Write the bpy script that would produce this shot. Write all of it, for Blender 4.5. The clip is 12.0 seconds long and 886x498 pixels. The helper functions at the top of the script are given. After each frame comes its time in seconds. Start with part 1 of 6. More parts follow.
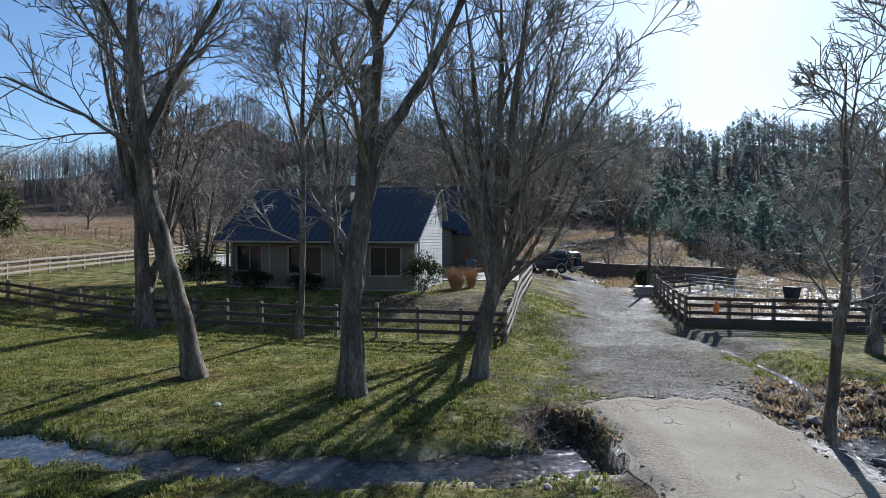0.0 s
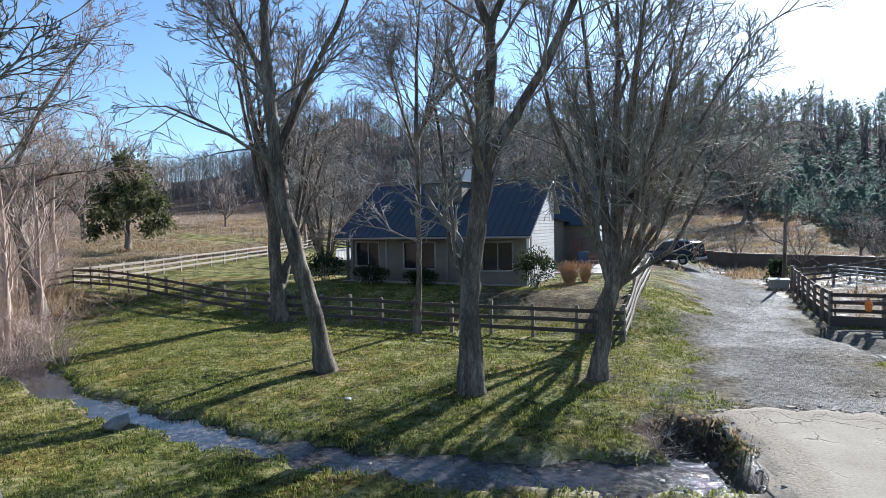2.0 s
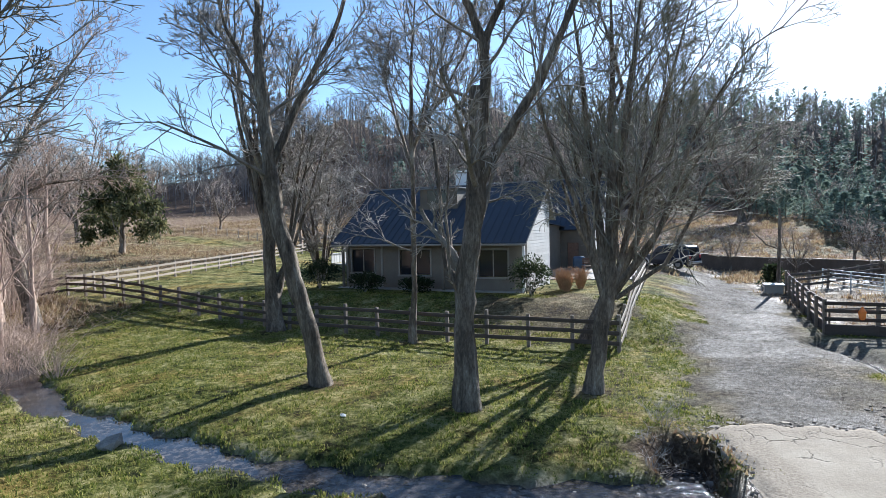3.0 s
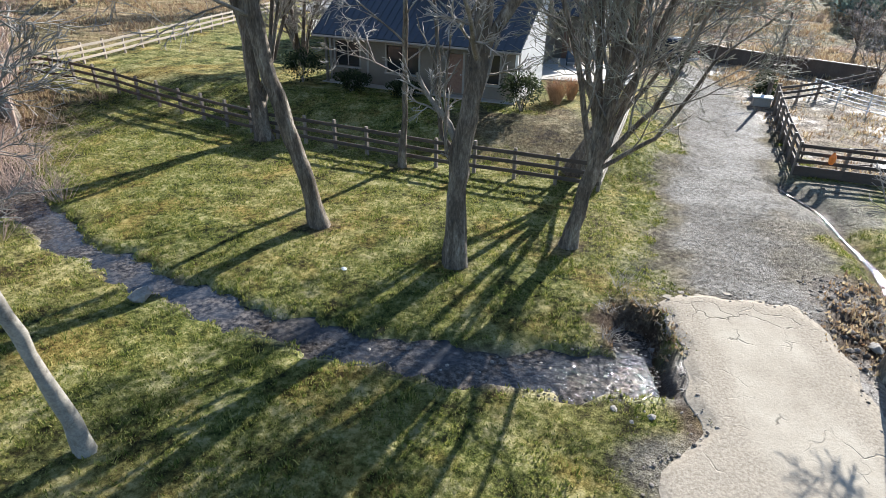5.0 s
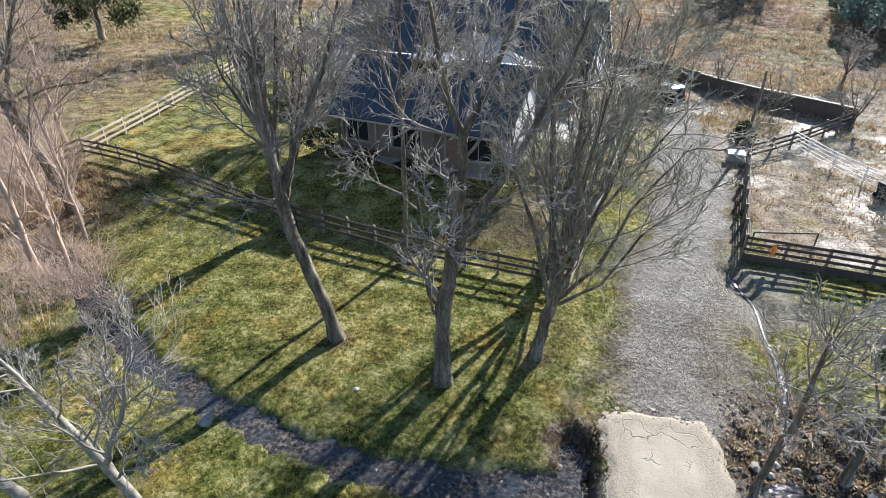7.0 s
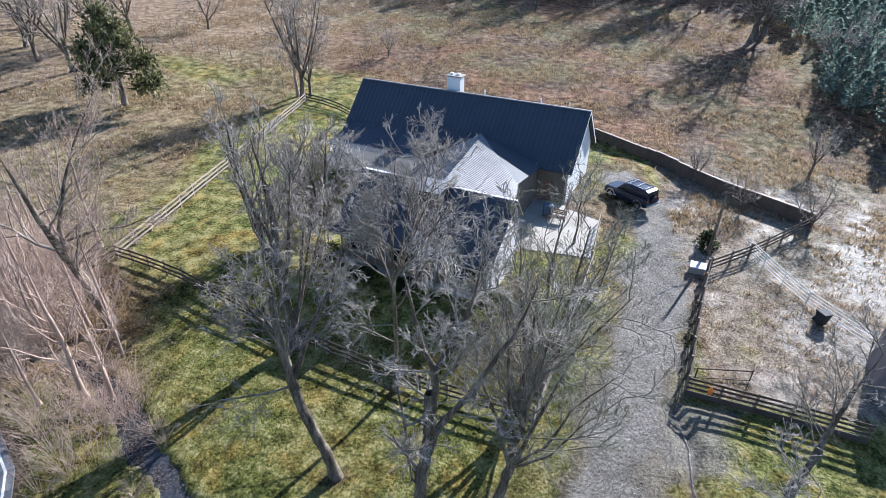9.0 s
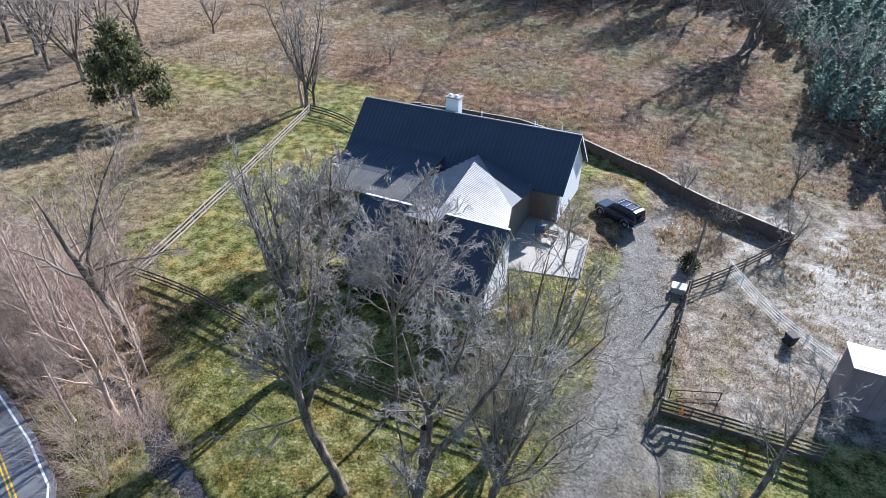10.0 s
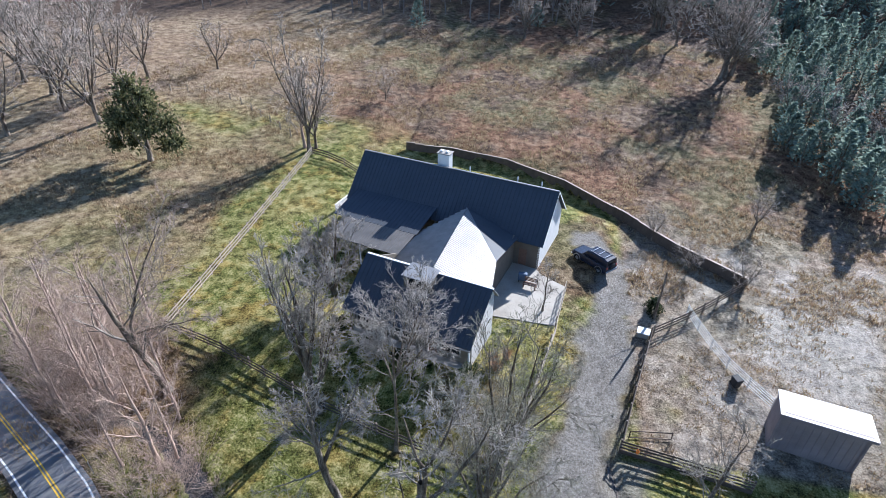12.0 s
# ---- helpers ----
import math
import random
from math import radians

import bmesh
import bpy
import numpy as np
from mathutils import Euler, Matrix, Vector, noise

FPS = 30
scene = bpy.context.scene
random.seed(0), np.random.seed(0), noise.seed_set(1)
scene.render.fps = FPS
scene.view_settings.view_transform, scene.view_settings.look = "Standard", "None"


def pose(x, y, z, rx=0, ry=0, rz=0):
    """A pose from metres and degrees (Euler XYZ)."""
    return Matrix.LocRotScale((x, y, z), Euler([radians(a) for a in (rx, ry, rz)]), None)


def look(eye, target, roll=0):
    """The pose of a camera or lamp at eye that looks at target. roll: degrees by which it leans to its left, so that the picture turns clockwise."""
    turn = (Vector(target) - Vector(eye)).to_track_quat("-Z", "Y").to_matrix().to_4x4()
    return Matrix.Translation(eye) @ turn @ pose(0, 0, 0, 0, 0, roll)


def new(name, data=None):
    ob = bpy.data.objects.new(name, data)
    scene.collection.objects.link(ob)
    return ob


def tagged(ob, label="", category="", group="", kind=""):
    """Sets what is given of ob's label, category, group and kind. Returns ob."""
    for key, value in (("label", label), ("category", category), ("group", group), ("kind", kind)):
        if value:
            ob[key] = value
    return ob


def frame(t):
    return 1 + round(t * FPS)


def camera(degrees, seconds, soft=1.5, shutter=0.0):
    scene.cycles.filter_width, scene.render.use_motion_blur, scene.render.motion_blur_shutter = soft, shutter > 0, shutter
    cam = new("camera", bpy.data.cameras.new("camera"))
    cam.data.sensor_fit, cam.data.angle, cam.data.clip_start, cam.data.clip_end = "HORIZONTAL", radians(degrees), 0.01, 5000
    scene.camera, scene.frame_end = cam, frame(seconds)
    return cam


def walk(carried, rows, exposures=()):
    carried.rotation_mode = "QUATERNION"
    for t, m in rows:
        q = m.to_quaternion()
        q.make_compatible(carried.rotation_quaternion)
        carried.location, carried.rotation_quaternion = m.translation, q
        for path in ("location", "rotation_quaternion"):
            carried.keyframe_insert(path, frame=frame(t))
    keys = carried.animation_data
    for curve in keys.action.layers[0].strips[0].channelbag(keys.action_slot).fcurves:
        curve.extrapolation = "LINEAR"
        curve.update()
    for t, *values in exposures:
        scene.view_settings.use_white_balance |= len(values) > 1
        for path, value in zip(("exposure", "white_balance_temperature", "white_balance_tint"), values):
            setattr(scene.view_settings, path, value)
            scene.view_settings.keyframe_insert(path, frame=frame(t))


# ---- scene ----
cam = camera(76.80, 12.0, soft=0.4)
# seconds, eye, turn to the left, tilt, lean to the right
ROWS = [
    (0, 0.047, -0.1, 3.865, 0.705, -1.139, -0.173),
    (0.5, -0.023, -0.294, 4.050, 9.428, -1.376, 0.610),
    (1, -0.005, -0.422, 4.167, 11.651, -1.588, 0.799),
    (1.5, -0.061, -0.337, 4.217, 11.821, -1.892, 0.937),
    (2, -0.137, -0.282, 4.221, 11.748, -2.239, 1.048),
    (2.5, -0.156, -0.291, 4.415, 11.870, -2.367, 1.178),
    (3, -0.107, -0.230, 4.616, 11.345, -2.257, 1.221),
    (3.2, -0.124, -0.129, 4.632, 11.125, -6.470, 1.045),
    (4.8, -0.558, -0.124, 7.061, 8.977, -27.677, -1.943),
    (5, -0.504, -0.178, 7.739, 9.046, -27.562, -1.827),
    (5.5, -0.330, -0.493, 9.645, 9.350, -32.047, -1.598),
    (6, 0.024, -0.774, 11.331, 10.080, -31.108, -0.798),
    (6.5, 0.371, -1.010, 12.640, 10.805, -30.954, -0.044),
    (7, 0.583, -1.104, 14.646, 11.174, -30.996, 0.269),
    (7.2, 0.687, -1.116, 15.516, 11.352, -31.014, 0.399),
    (8.8, 1.439, -0.714, 22.823, 11.675, -31.724, -0.609),
    (9, 1.508, -0.814, 23.659, 11.703, -31.464, -0.597),
    (9.5, 1.749, -1.161, 25.875, 11.834, -30.598, -0.655),
    (10, 1.989, -1.644, 27.720, 11.890, -33.088, -0.712),
    (10.5, 2.143, -2.014, 29.626, 11.982, -35.437, -0.778),
    (11, 2.309, -2.600, 31.706, 12.099, -34.758, -0.763),
    (11.5, 2.501, -3.196, 33.664, 11.918, -34.157, -0.693),
    (12, 2.628, -3.789, 35.397, 11.278, -33.610, -0.554),
]


def aim(x, y, z, yaw, pitch, lean):
    return pose(x, y, z, 0, 0, yaw) @ pose(0, 0, 0, 90 + pitch) @ pose(0, 0, 0, 0, 0, -lean)


# the clip's camera opens up as it turns away from the sun
EXPOSE = [(0, 0.72, 5700, 9), (0.5, 1.0, 5700, 9), (1.0, 1.17, 5700, 9), (3.2, 1.32, 5750, 9), (5, 1.66, 6100, 9), (7, 1.62, 6100, 8), (9, 1.5, 5600, 12), (12, 1.42, 5500, 12)]
walk(cam, [(r[0], aim(*r[1:])) for r in ROWS], EXPOSE)

# ---- light ----
SUN_AZ, SUN_EL = radians(25.5), radians(27)      # to the right of straight ahead; above the horizon
sun_way = Vector((math.sin(SUN_AZ) * math.cos(SUN_EL), math.cos(SUN_AZ) * math.cos(SUN_EL), math.sin(SUN_EL)))
world = bpy.data.worlds.new("sky")
scene.world = world
world.use_nodes = True
wn = world.node_tree
sky = wn.nodes.new("ShaderNodeTexSky")
sky.sky_type, sky.sun_disc = "NISHITA", False
sky.sun_elevation, sky.sun_rotation = SUN_EL, SUN_AZ
sky.air_density, sky.dust_density, sky.ozone_density = 1.0, 0.3, 3.0
wn.nodes["Background"].inputs[1].default_value = 0.084
wn.links.new(sky.outputs[0], wn.nodes["Background"].inputs[0])
sun = new("sun", bpy.data.lights.new("sun", "SUN"))
sun.data.energy, sun.data.angle, sun.data.color = 4.9, radians(0.53), (1.0, 0.95, 0.88)
sun.matrix_world = look(sun_way * 100, (0, 0, 0))


# ---- materials ----
def nodes(name):
    m = bpy.data.materials.new(name)
    m.use_nodes = True
    return m, m.node_tree, m.node_tree.nodes["Principled BSDF"]


def noise_node(nt, scale, detail=4.0, rough=0.6, stretch=None, dim=None):
    n = nt.nodes.new("ShaderNodeTexNoise")
    n.inputs["Scale"].default_value, n.inputs["Detail"].default_value, n.inputs["Roughness"].default_value = scale, detail, rough
    tc = nt.nodes.new("ShaderNodeTexCoord")
    if stretch:
        mp = nt.nodes.new("ShaderNodeMapping")
        mp.inputs["Scale"].default_value = stretch
        nt.links.new(tc.outputs["Object"], mp.inputs[0])
        nt.links.new(mp.outputs[0], n.inputs["Vector"])
    else:
        nt.links.new(tc.outputs["Object"], n.inputs["Vector"])
    return n.outputs["Fac"]


def ramp(nt, fac, stops):
    r = nt.nodes.new("ShaderNodeValToRGB")
    els = r.color_ramp.elements
    for i, (p, c) in enumerate(stops):
        e = els[i] if i < 2 else els.new(p)
        e.position, e.color = p, (*c, 1)
    nt.links.new(fac, r.inputs[0])
    return r.outputs[0]


def mix(nt, fac, a, b, how="MIX"):
    m = nt.nodes.new("ShaderNodeMix")
    m.data_type, m.blend_type = "RGBA", how
    ins = [i for i in m.inputs if i.enabled]
    for sock, v in zip(ins, (fac, a, b)):
        if isinstance(v, (int, float)):
            sock.default_value = v
        elif isinstance(v, tuple):
            sock.default_value = (*v, 1)
        else:
            nt.links.new(v, sock)
    return [o for o in m.outputs if o.enabled][0]


def sums(nt, op, a, b):
    m = nt.nodes.new("ShaderNodeMath")
    m.operation, m.use_clamp = op, False
    for sock, v in zip(m.inputs, (a, b)):
        if isinstance(v, (int, float)):
            sock.default_value = v
        else:
            nt.links.new(v, sock)
    return m.outputs[0]


def bump(nt, bsdf, fac, strength, distance):
    b = nt.nodes.new("ShaderNodeBump")
    b.inputs["Strength"].default_value, b.inputs["Distance"].default_value = strength, distance
    nt.links.new(fac, b.inputs["Height"])
    nt.links.new(b.outputs[0], bsdf.inputs["Normal"])


def simple(name, stops, scale=3.0, rough=0.8, fine=40.0, relief=0.3, depth=0.01, metal=0.0, stretch=None, vary=0.25):
    """A grained surface: large patches, fine grain, relief, and a shade of its own for each piece."""
    m, nt, b = nodes(name)
    big = noise_node(nt, scale, 3, 0.6, stretch)
    small = noise_node(nt, fine, 4, 0.7, stretch)
    both = sums(nt, "ADD", sums(nt, "MULTIPLY", big, 0.55), sums(nt, "MULTIPLY", small, 0.45))
    col = ramp(nt, both, stops)
    if vary:
        oi = nt.nodes.new("ShaderNodeObjectInfo")
        f = sums(nt, "ADD", sums(nt, "MULTIPLY", oi.outputs["Random"], vary), 1 - vary / 2)
        hsv = nt.nodes.new("ShaderNodeHueSaturation")
        nt.links.new(f, hsv.inputs["Value"])
        nt.links.new(col, hsv.inputs["Color"])
        col = hsv.outputs[0]
    nt.links.new(col, b.inputs["Base Color"])
    b.inputs["Roughness"].default_value, b.inputs["Metallic"].default_value = rough, metal
    if relief:
        bump(nt, b, both, relief, depth)
    return m


def clr(a, k=1.6):
    """Two stops round a mean colour."""
    return [(0.3, tuple(v / k for v in a)), (0.7, tuple(min(1, v * k) for v in a))]


BARK = simple("bark", [(0.34, (0.022, 0.016, 0.011)), (0.47, (0.105, 0.078, 0.054)), (0.56, (0.2, 0.158, 0.115)), (0.68, (0.4, 0.345, 0.27))], 3.5, 0.9, 24, 1.0, 0.09, stretch=(1, 1, 0.22))
TWIG = simple("twig_bark", [(0.3, (0.15, 0.125, 0.102)), (0.7, (0.43, 0.385, 0.33))], 3, 0.8, 25, 0)
LIMB = simple("pale_limb_bark", [(0.3, (0.065, 0.052, 0.04)), (0.5, (0.19, 0.16, 0.128)), (0.7, (0.42, 0.375, 0.32))], 2.5, 0.85, 22, 0.4, 0.01)
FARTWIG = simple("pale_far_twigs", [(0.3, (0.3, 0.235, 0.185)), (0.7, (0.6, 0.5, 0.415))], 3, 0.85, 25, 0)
# white trim toned down in colour for the shade under the eaves
TRIM = simple("shade_dulled_trim", [(0.3, (0.2, 0.18, 0.15)), (0.7, (0.32, 0.29, 0.25))], 1.5, 0.7, 30, 0.1, 0.002)
PALE = simple("pale_lichen_bark", [(0.3, (0.085, 0.072, 0.057)), (0.7, (0.36, 0.325, 0.27))], 4, 0.8, 25, 0.5, 0.01)
BRUSH = simple("brush_stems", [(0.3, (0.22, 0.15, 0.115)), (0.7, (0.5, 0.37, 0.285))], 1, 0.8, 25, 0)
GREENTWIG = simple("green_twig_bark", [(0.3, (0.10, 0.095, 0.065)), (0.7, (0.29, 0.27, 0.2))], 3, 0.8, 25, 0)
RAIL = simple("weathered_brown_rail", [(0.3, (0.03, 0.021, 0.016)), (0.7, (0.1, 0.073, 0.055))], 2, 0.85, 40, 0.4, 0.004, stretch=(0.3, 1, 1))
# posts lighter than the rails all round, for the sun on their faces
SUNLIT_POST = simple("sunlit_weathered_post", [(0.3, (0.1, 0.075, 0.055)), (0.7, (0.27, 0.215, 0.165))], 2, 0.8, 40, 0.4, 0.004, stretch=(1, 1, 0.3))
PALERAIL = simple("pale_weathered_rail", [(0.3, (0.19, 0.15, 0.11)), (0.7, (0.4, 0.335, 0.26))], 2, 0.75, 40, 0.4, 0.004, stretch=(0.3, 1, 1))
# charcoal with some blue mixed in for the sky it mirrors
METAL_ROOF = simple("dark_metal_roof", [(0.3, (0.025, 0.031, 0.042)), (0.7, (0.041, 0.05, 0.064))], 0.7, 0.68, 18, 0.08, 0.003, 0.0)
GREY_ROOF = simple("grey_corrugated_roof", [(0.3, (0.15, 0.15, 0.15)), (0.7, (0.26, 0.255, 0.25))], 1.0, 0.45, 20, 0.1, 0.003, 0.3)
# darker version of the grey roof, with the side porch's shade in its colour
SHADED_ROOF = simple("shaded_corrugated_iron", [(0.3, (0.08, 0.075, 0.07)), (0.7, (0.17, 0.155, 0.14))], 1.0, 0.6, 20, 0.15, 0.004, 0.2)
SIDING = simple("dull_white_siding", [(0.3, (0.44, 0.42, 0.385)), (0.7, (0.6, 0.58, 0.54))], 1.2, 0.7, 30, 0.1, 0.002)
SHEDROOF = simple("dull_white_metal", [(0.3, (0.5, 0.49, 0.48)), (0.7, (0.64, 0.63, 0.61))], 0.8, 0.6, 20, 0.1, 0.002)
WHITE = simple("white_paint", [(0.3, (0.66, 0.64, 0.6)), (0.7, (0.82, 0.81, 0.78))], 1.5, 0.6, 30, 0.1, 0.002)
# tan kept dark so that it carries the shade of eaves and trees
TAN = simple("shade_darkened_tan", [(0.3, (0.11, 0.092, 0.07)), (0.7, (0.185, 0.157, 0.12))], 1.2, 0.7, 30, 0.1, 0.002)
STONE = simple("grey_brown_stone", [(0.3, (0.1, 0.085, 0.07)), (0.7, (0.34, 0.3, 0.25))], 2.5, 0.85, 18, 0.8, 0.02)
CONC = simple("concrete", [(0.25, (0.17, 0.145, 0.12)), (0.5, (0.31, 0.28, 0.235)), (0.8, (0.41, 0.375, 0.32))], 0.6, 0.85, 14, 0.25, 0.006)
WALLMAT = simple("dark_brown_timber_wall", [(0.3, (0.05, 0.036, 0.026)), (0.7, (0.15, 0.11, 0.08))], 1.5, 0.85, 25, 0.5, 0.01)
DARKPANEL = simple("dark_purple_brown_board", [(0.3, (0.14, 0.112, 0.11)), (0.7, (0.25, 0.205, 0.2))], 0.8, 0.7, 30, 0.2, 0.004)
BRICK = simple("red_brown_brick", [(0.3, (0.12, 0.07, 0.05)), (0.7, (0.26, 0.16, 0.11))], 6, 0.85, 40, 0.4, 0.006)
BLACK = simple("black_plastic", clr((0.02, 0.02, 0.022), 1.3), 5, 0.8, 40, 0.05, 0.002)
CARPAINT = simple("navy_car_paint", clr((0.014, 0.019, 0.034), 1.2), 2, 0.22, 40, 0)
CHROME = simple("grey_metal_trim", clr((0.45, 0.45, 0.46), 1.15), 3, 0.3, 40, 0, 0, 0.8)
RUBBER = simple("tyre_rubber", clr((0.018, 0.018, 0.018), 1.3), 8, 0.85, 60, 0.2, 0.004)
ORANGE = simple("orange_plastic", clr((0.75, 0.2, 0.03), 1.2), 4, 0.5, 30, 0)
YELLOW = simple("yellow_paint", clr((0.75, 0.47, 0.03), 1.15), 4, 0.6, 30, 0)
REDLAMP = simple("red_lamp_plastic", clr((0.35, 0.02, 0.015), 1.2), 4, 0.3, 30, 0)
BLUETARP = simple("blue_grey_cover", clr((0.08, 0.12, 0.18), 1.4), 2, 0.6, 20, 0.3, 0.02)
GOLDGRASS = simple("dry_ornamental_grass", [(0.3, (0.3, 0.17, 0.09)), (0.7, (0.6, 0.4, 0.24))], 4, 0.8, 20, 0)
ASPHALT = simple("asphalt", [(0.3, (0.08, 0.08, 0.083)), (0.7, (0.18, 0.18, 0.183))], 0.8, 0.8, 60, 0.3, 0.004)
# hill woods take a lighter bark colour in place of haze
HILLTREE = simple("haze_lightened_wood", [(0.3, (0.11, 0.09, 0.08)), (0.7, (0.25, 0.21, 0.185))], 0.05, 0.9, 0.5, 0)


def island_leaf(name, stops, rough=0.7):
    """Leaves and blades: each island has its own shade; light passes a little."""
    m, nt, b = nodes(name)
    g = nt.nodes.new("ShaderNodeNewGeometry")
    big = noise_node(nt, 0.35, 3)
    f = sums(nt, "ADD", sums(nt, "MULTIPLY", g.outputs["Random Per Island"], 0.6), sums(nt, "MULTIPLY", big, 0.45))
    c = ramp(nt, f, stops)
    nt.links.new(c, b.inputs["Base Color"])
    b.inputs["Roughness"].default_value = rough
    b.inputs["Specular IOR Level"].default_value = 0.15
    thin = nt.nodes.new("ShaderNodeBsdfTranslucent")
    nt.links.new(c, thin.inputs["Color"])
    both = nt.nodes.new("ShaderNodeMixShader")
    both.inputs[0].default_value = 0.42
    nt.links.new(b.outputs[0], both.inputs[1])
    nt.links.new(thin.outputs[0], both.inputs[2])
    nt.links.new(both.outputs[0], nt.nodes["Material Output"].inputs[0])
    return m


LAWNBLADE = island_leaf("lawn_blades", [(0.25, (0.055, 0.082, 0.013)), (0.55, (0.18, 0.198, 0.04)), (0.85, (0.43, 0.375, 0.125))])
DRYBLADE = island_leaf("dry_field_grass", [(0.2, (0.15, 0.09, 0.052)), (0.45, (0.29, 0.195, 0.115)), (0.6, (0.36, 0.27, 0.15)), (0.85, (0.5, 0.4, 0.25))])

# conifer green lightened and blued: distance haze put into the leaf colour
PINE = island_leaf("haze_lightened_pine", [(0.15, (0.085, 0.125, 0.105)), (0.5, (0.17, 0.225, 0.185)), (0.85, (0.3, 0.35, 0.27))])
CEDAR = island_leaf("cedar_foliage", [(0.15, (0.035, 0.045, 0.02)), (0.5, (0.095, 0.1, 0.045)), (0.85, (0.23, 0.21, 0.1))])
LEAF = island_leaf("dark_shrub_leaves", [(0.2, (0.012, 0.02, 0.009)), (0.5, (0.03, 0.042, 0.018)), (0.85, (0.075, 0.09, 0.04))])
glass_m, _nt, _b = nodes("window_glass")
_b.inputs["Base Color"].default_value = (0.02, 0.022, 0.025, 1)
_b.inputs["Roughness"].default_value = 0.06
_b.inputs["Specular IOR Level"].default_value = 0.35
GLASS = glass_m
water_m, _nt, _b = nodes("stream_water")
_bed = ramp(_nt, noise_node(_nt, 7.0, 5, 0.7), [(0.38, (0.012, 0.011, 0.01)), (0.5, (0.045, 0.038, 0.032)), (0.62, (0.13, 0.11, 0.092))])
# soft patches of blue painted over the bed for the reflected sky
_sky_tint = ramp(_nt, noise_node(_nt, 0.8, 3, 0.6), [(0.4, (0, 0, 0)), (0.62, (0.75, 0.75, 0.75))])
_nt.links.new(mix(_nt, _sky_tint, _bed, (0.028, 0.034, 0.044)), _b.inputs["Base Color"])
_b.inputs["Roughness"].default_value = 0.07
_b.inputs["IOR"].default_value = 1.33
bump(_nt, _b, sums(_nt, "ADD", noise_node(_nt, 3.2, 3, 0.55, (1, 1.7, 1)), sums(_nt, "MULTIPLY", noise_node(_nt, 16.0, 4, 0.65), 0.25)), 0.45, 0.05)
# still pools upstream, ripples towards the crossing
_sep = _nt.nodes.new("ShaderNodeSeparateXYZ")
_nt.links.new(_nt.nodes.new("ShaderNodeTexCoord").outputs["Object"], _sep.inputs[0])
_still = ramp(_nt, sums(_nt, "MULTIPLY", sums(_nt, "ADD", _sep.outputs["X"], 6.5), 0.15), [(0.0, (0.1, 0.1, 0.1)), (1.0, (1.0, 1.0, 1.0))])
_nt.links.new(_still, _b.inputs["Normal"].links[0].from_node.inputs["Strength"])
WATER = water_m


# ---- mesh helpers ----
def mesh_of(name, verts, faces, material, smooth=False):
    me = bpy.data.meshes.new(name)
    me.from_pydata([tuple(v) for v in verts] if not isinstance(verts, np.ndarray) else verts.tolist(), [], faces if isinstance(faces, list) else faces.tolist())
    me.materials.append(material)
    if smooth:
        me.shade_smooth()
    return me


def put(name, me, parent=None, m=None, label="", category="", group="", kind=""):
    ob = new(name, me)
    if m is not None:
        ob.matrix_basis = m
    ob.parent = parent
    return tagged(ob, label, category, group, kind)


def part(name, bm, material, parent, label="", m=None):
    me = bpy.data.meshes.new(name)
    bm.to_mesh(me)
    bm.free()
    me.materials.append(material)
    return put(name, me, parent, m, label)


def thing(name, m, label, category, group="", kind=""):
    return put(name, None, None, m, label, category, group, kind)


def box_bm(x0, x1, y0, y1, z0, z1, bevel=0.0, bm=None):
    bm = bm or bmesh.new()
    r = bmesh.ops.create_cube(bm, size=1, matrix=Matrix.LocRotScale(((x0 + x1) / 2, (y0 + y1) / 2, (z0 + z1) / 2), None, (x1 - x0, y1 - y0, z1 - z0)))
    if bevel:
        es = list({e for v in r["verts"] for e in v.link_edges})
        bmesh.ops.bevel(bm, geom=es, offset=bevel, segments=1, affect="EDGES")
    return bm


def poly_bm(pts, thick, bm=None):
    """A flat slab: a polygon in space, thickened downwards against its normal."""
    bm = bm or bmesh.new()
    pts = [Vector(p) for p in pts]
    n = (pts[1] - pts[0]).cross(pts[2] - pts[0]).normalized()
    top = [bm.verts.new(p) for p in pts]
    low = [bm.verts.new(p - n * thick) for p in pts]
    bm.faces.new(top)
    bm.faces.new(low[::-1])
    for i in range(len(pts)):
        j = (i + 1) % len(pts)
        bm.faces.new((top[j], top[i], low[i], low[j]))
    return bm


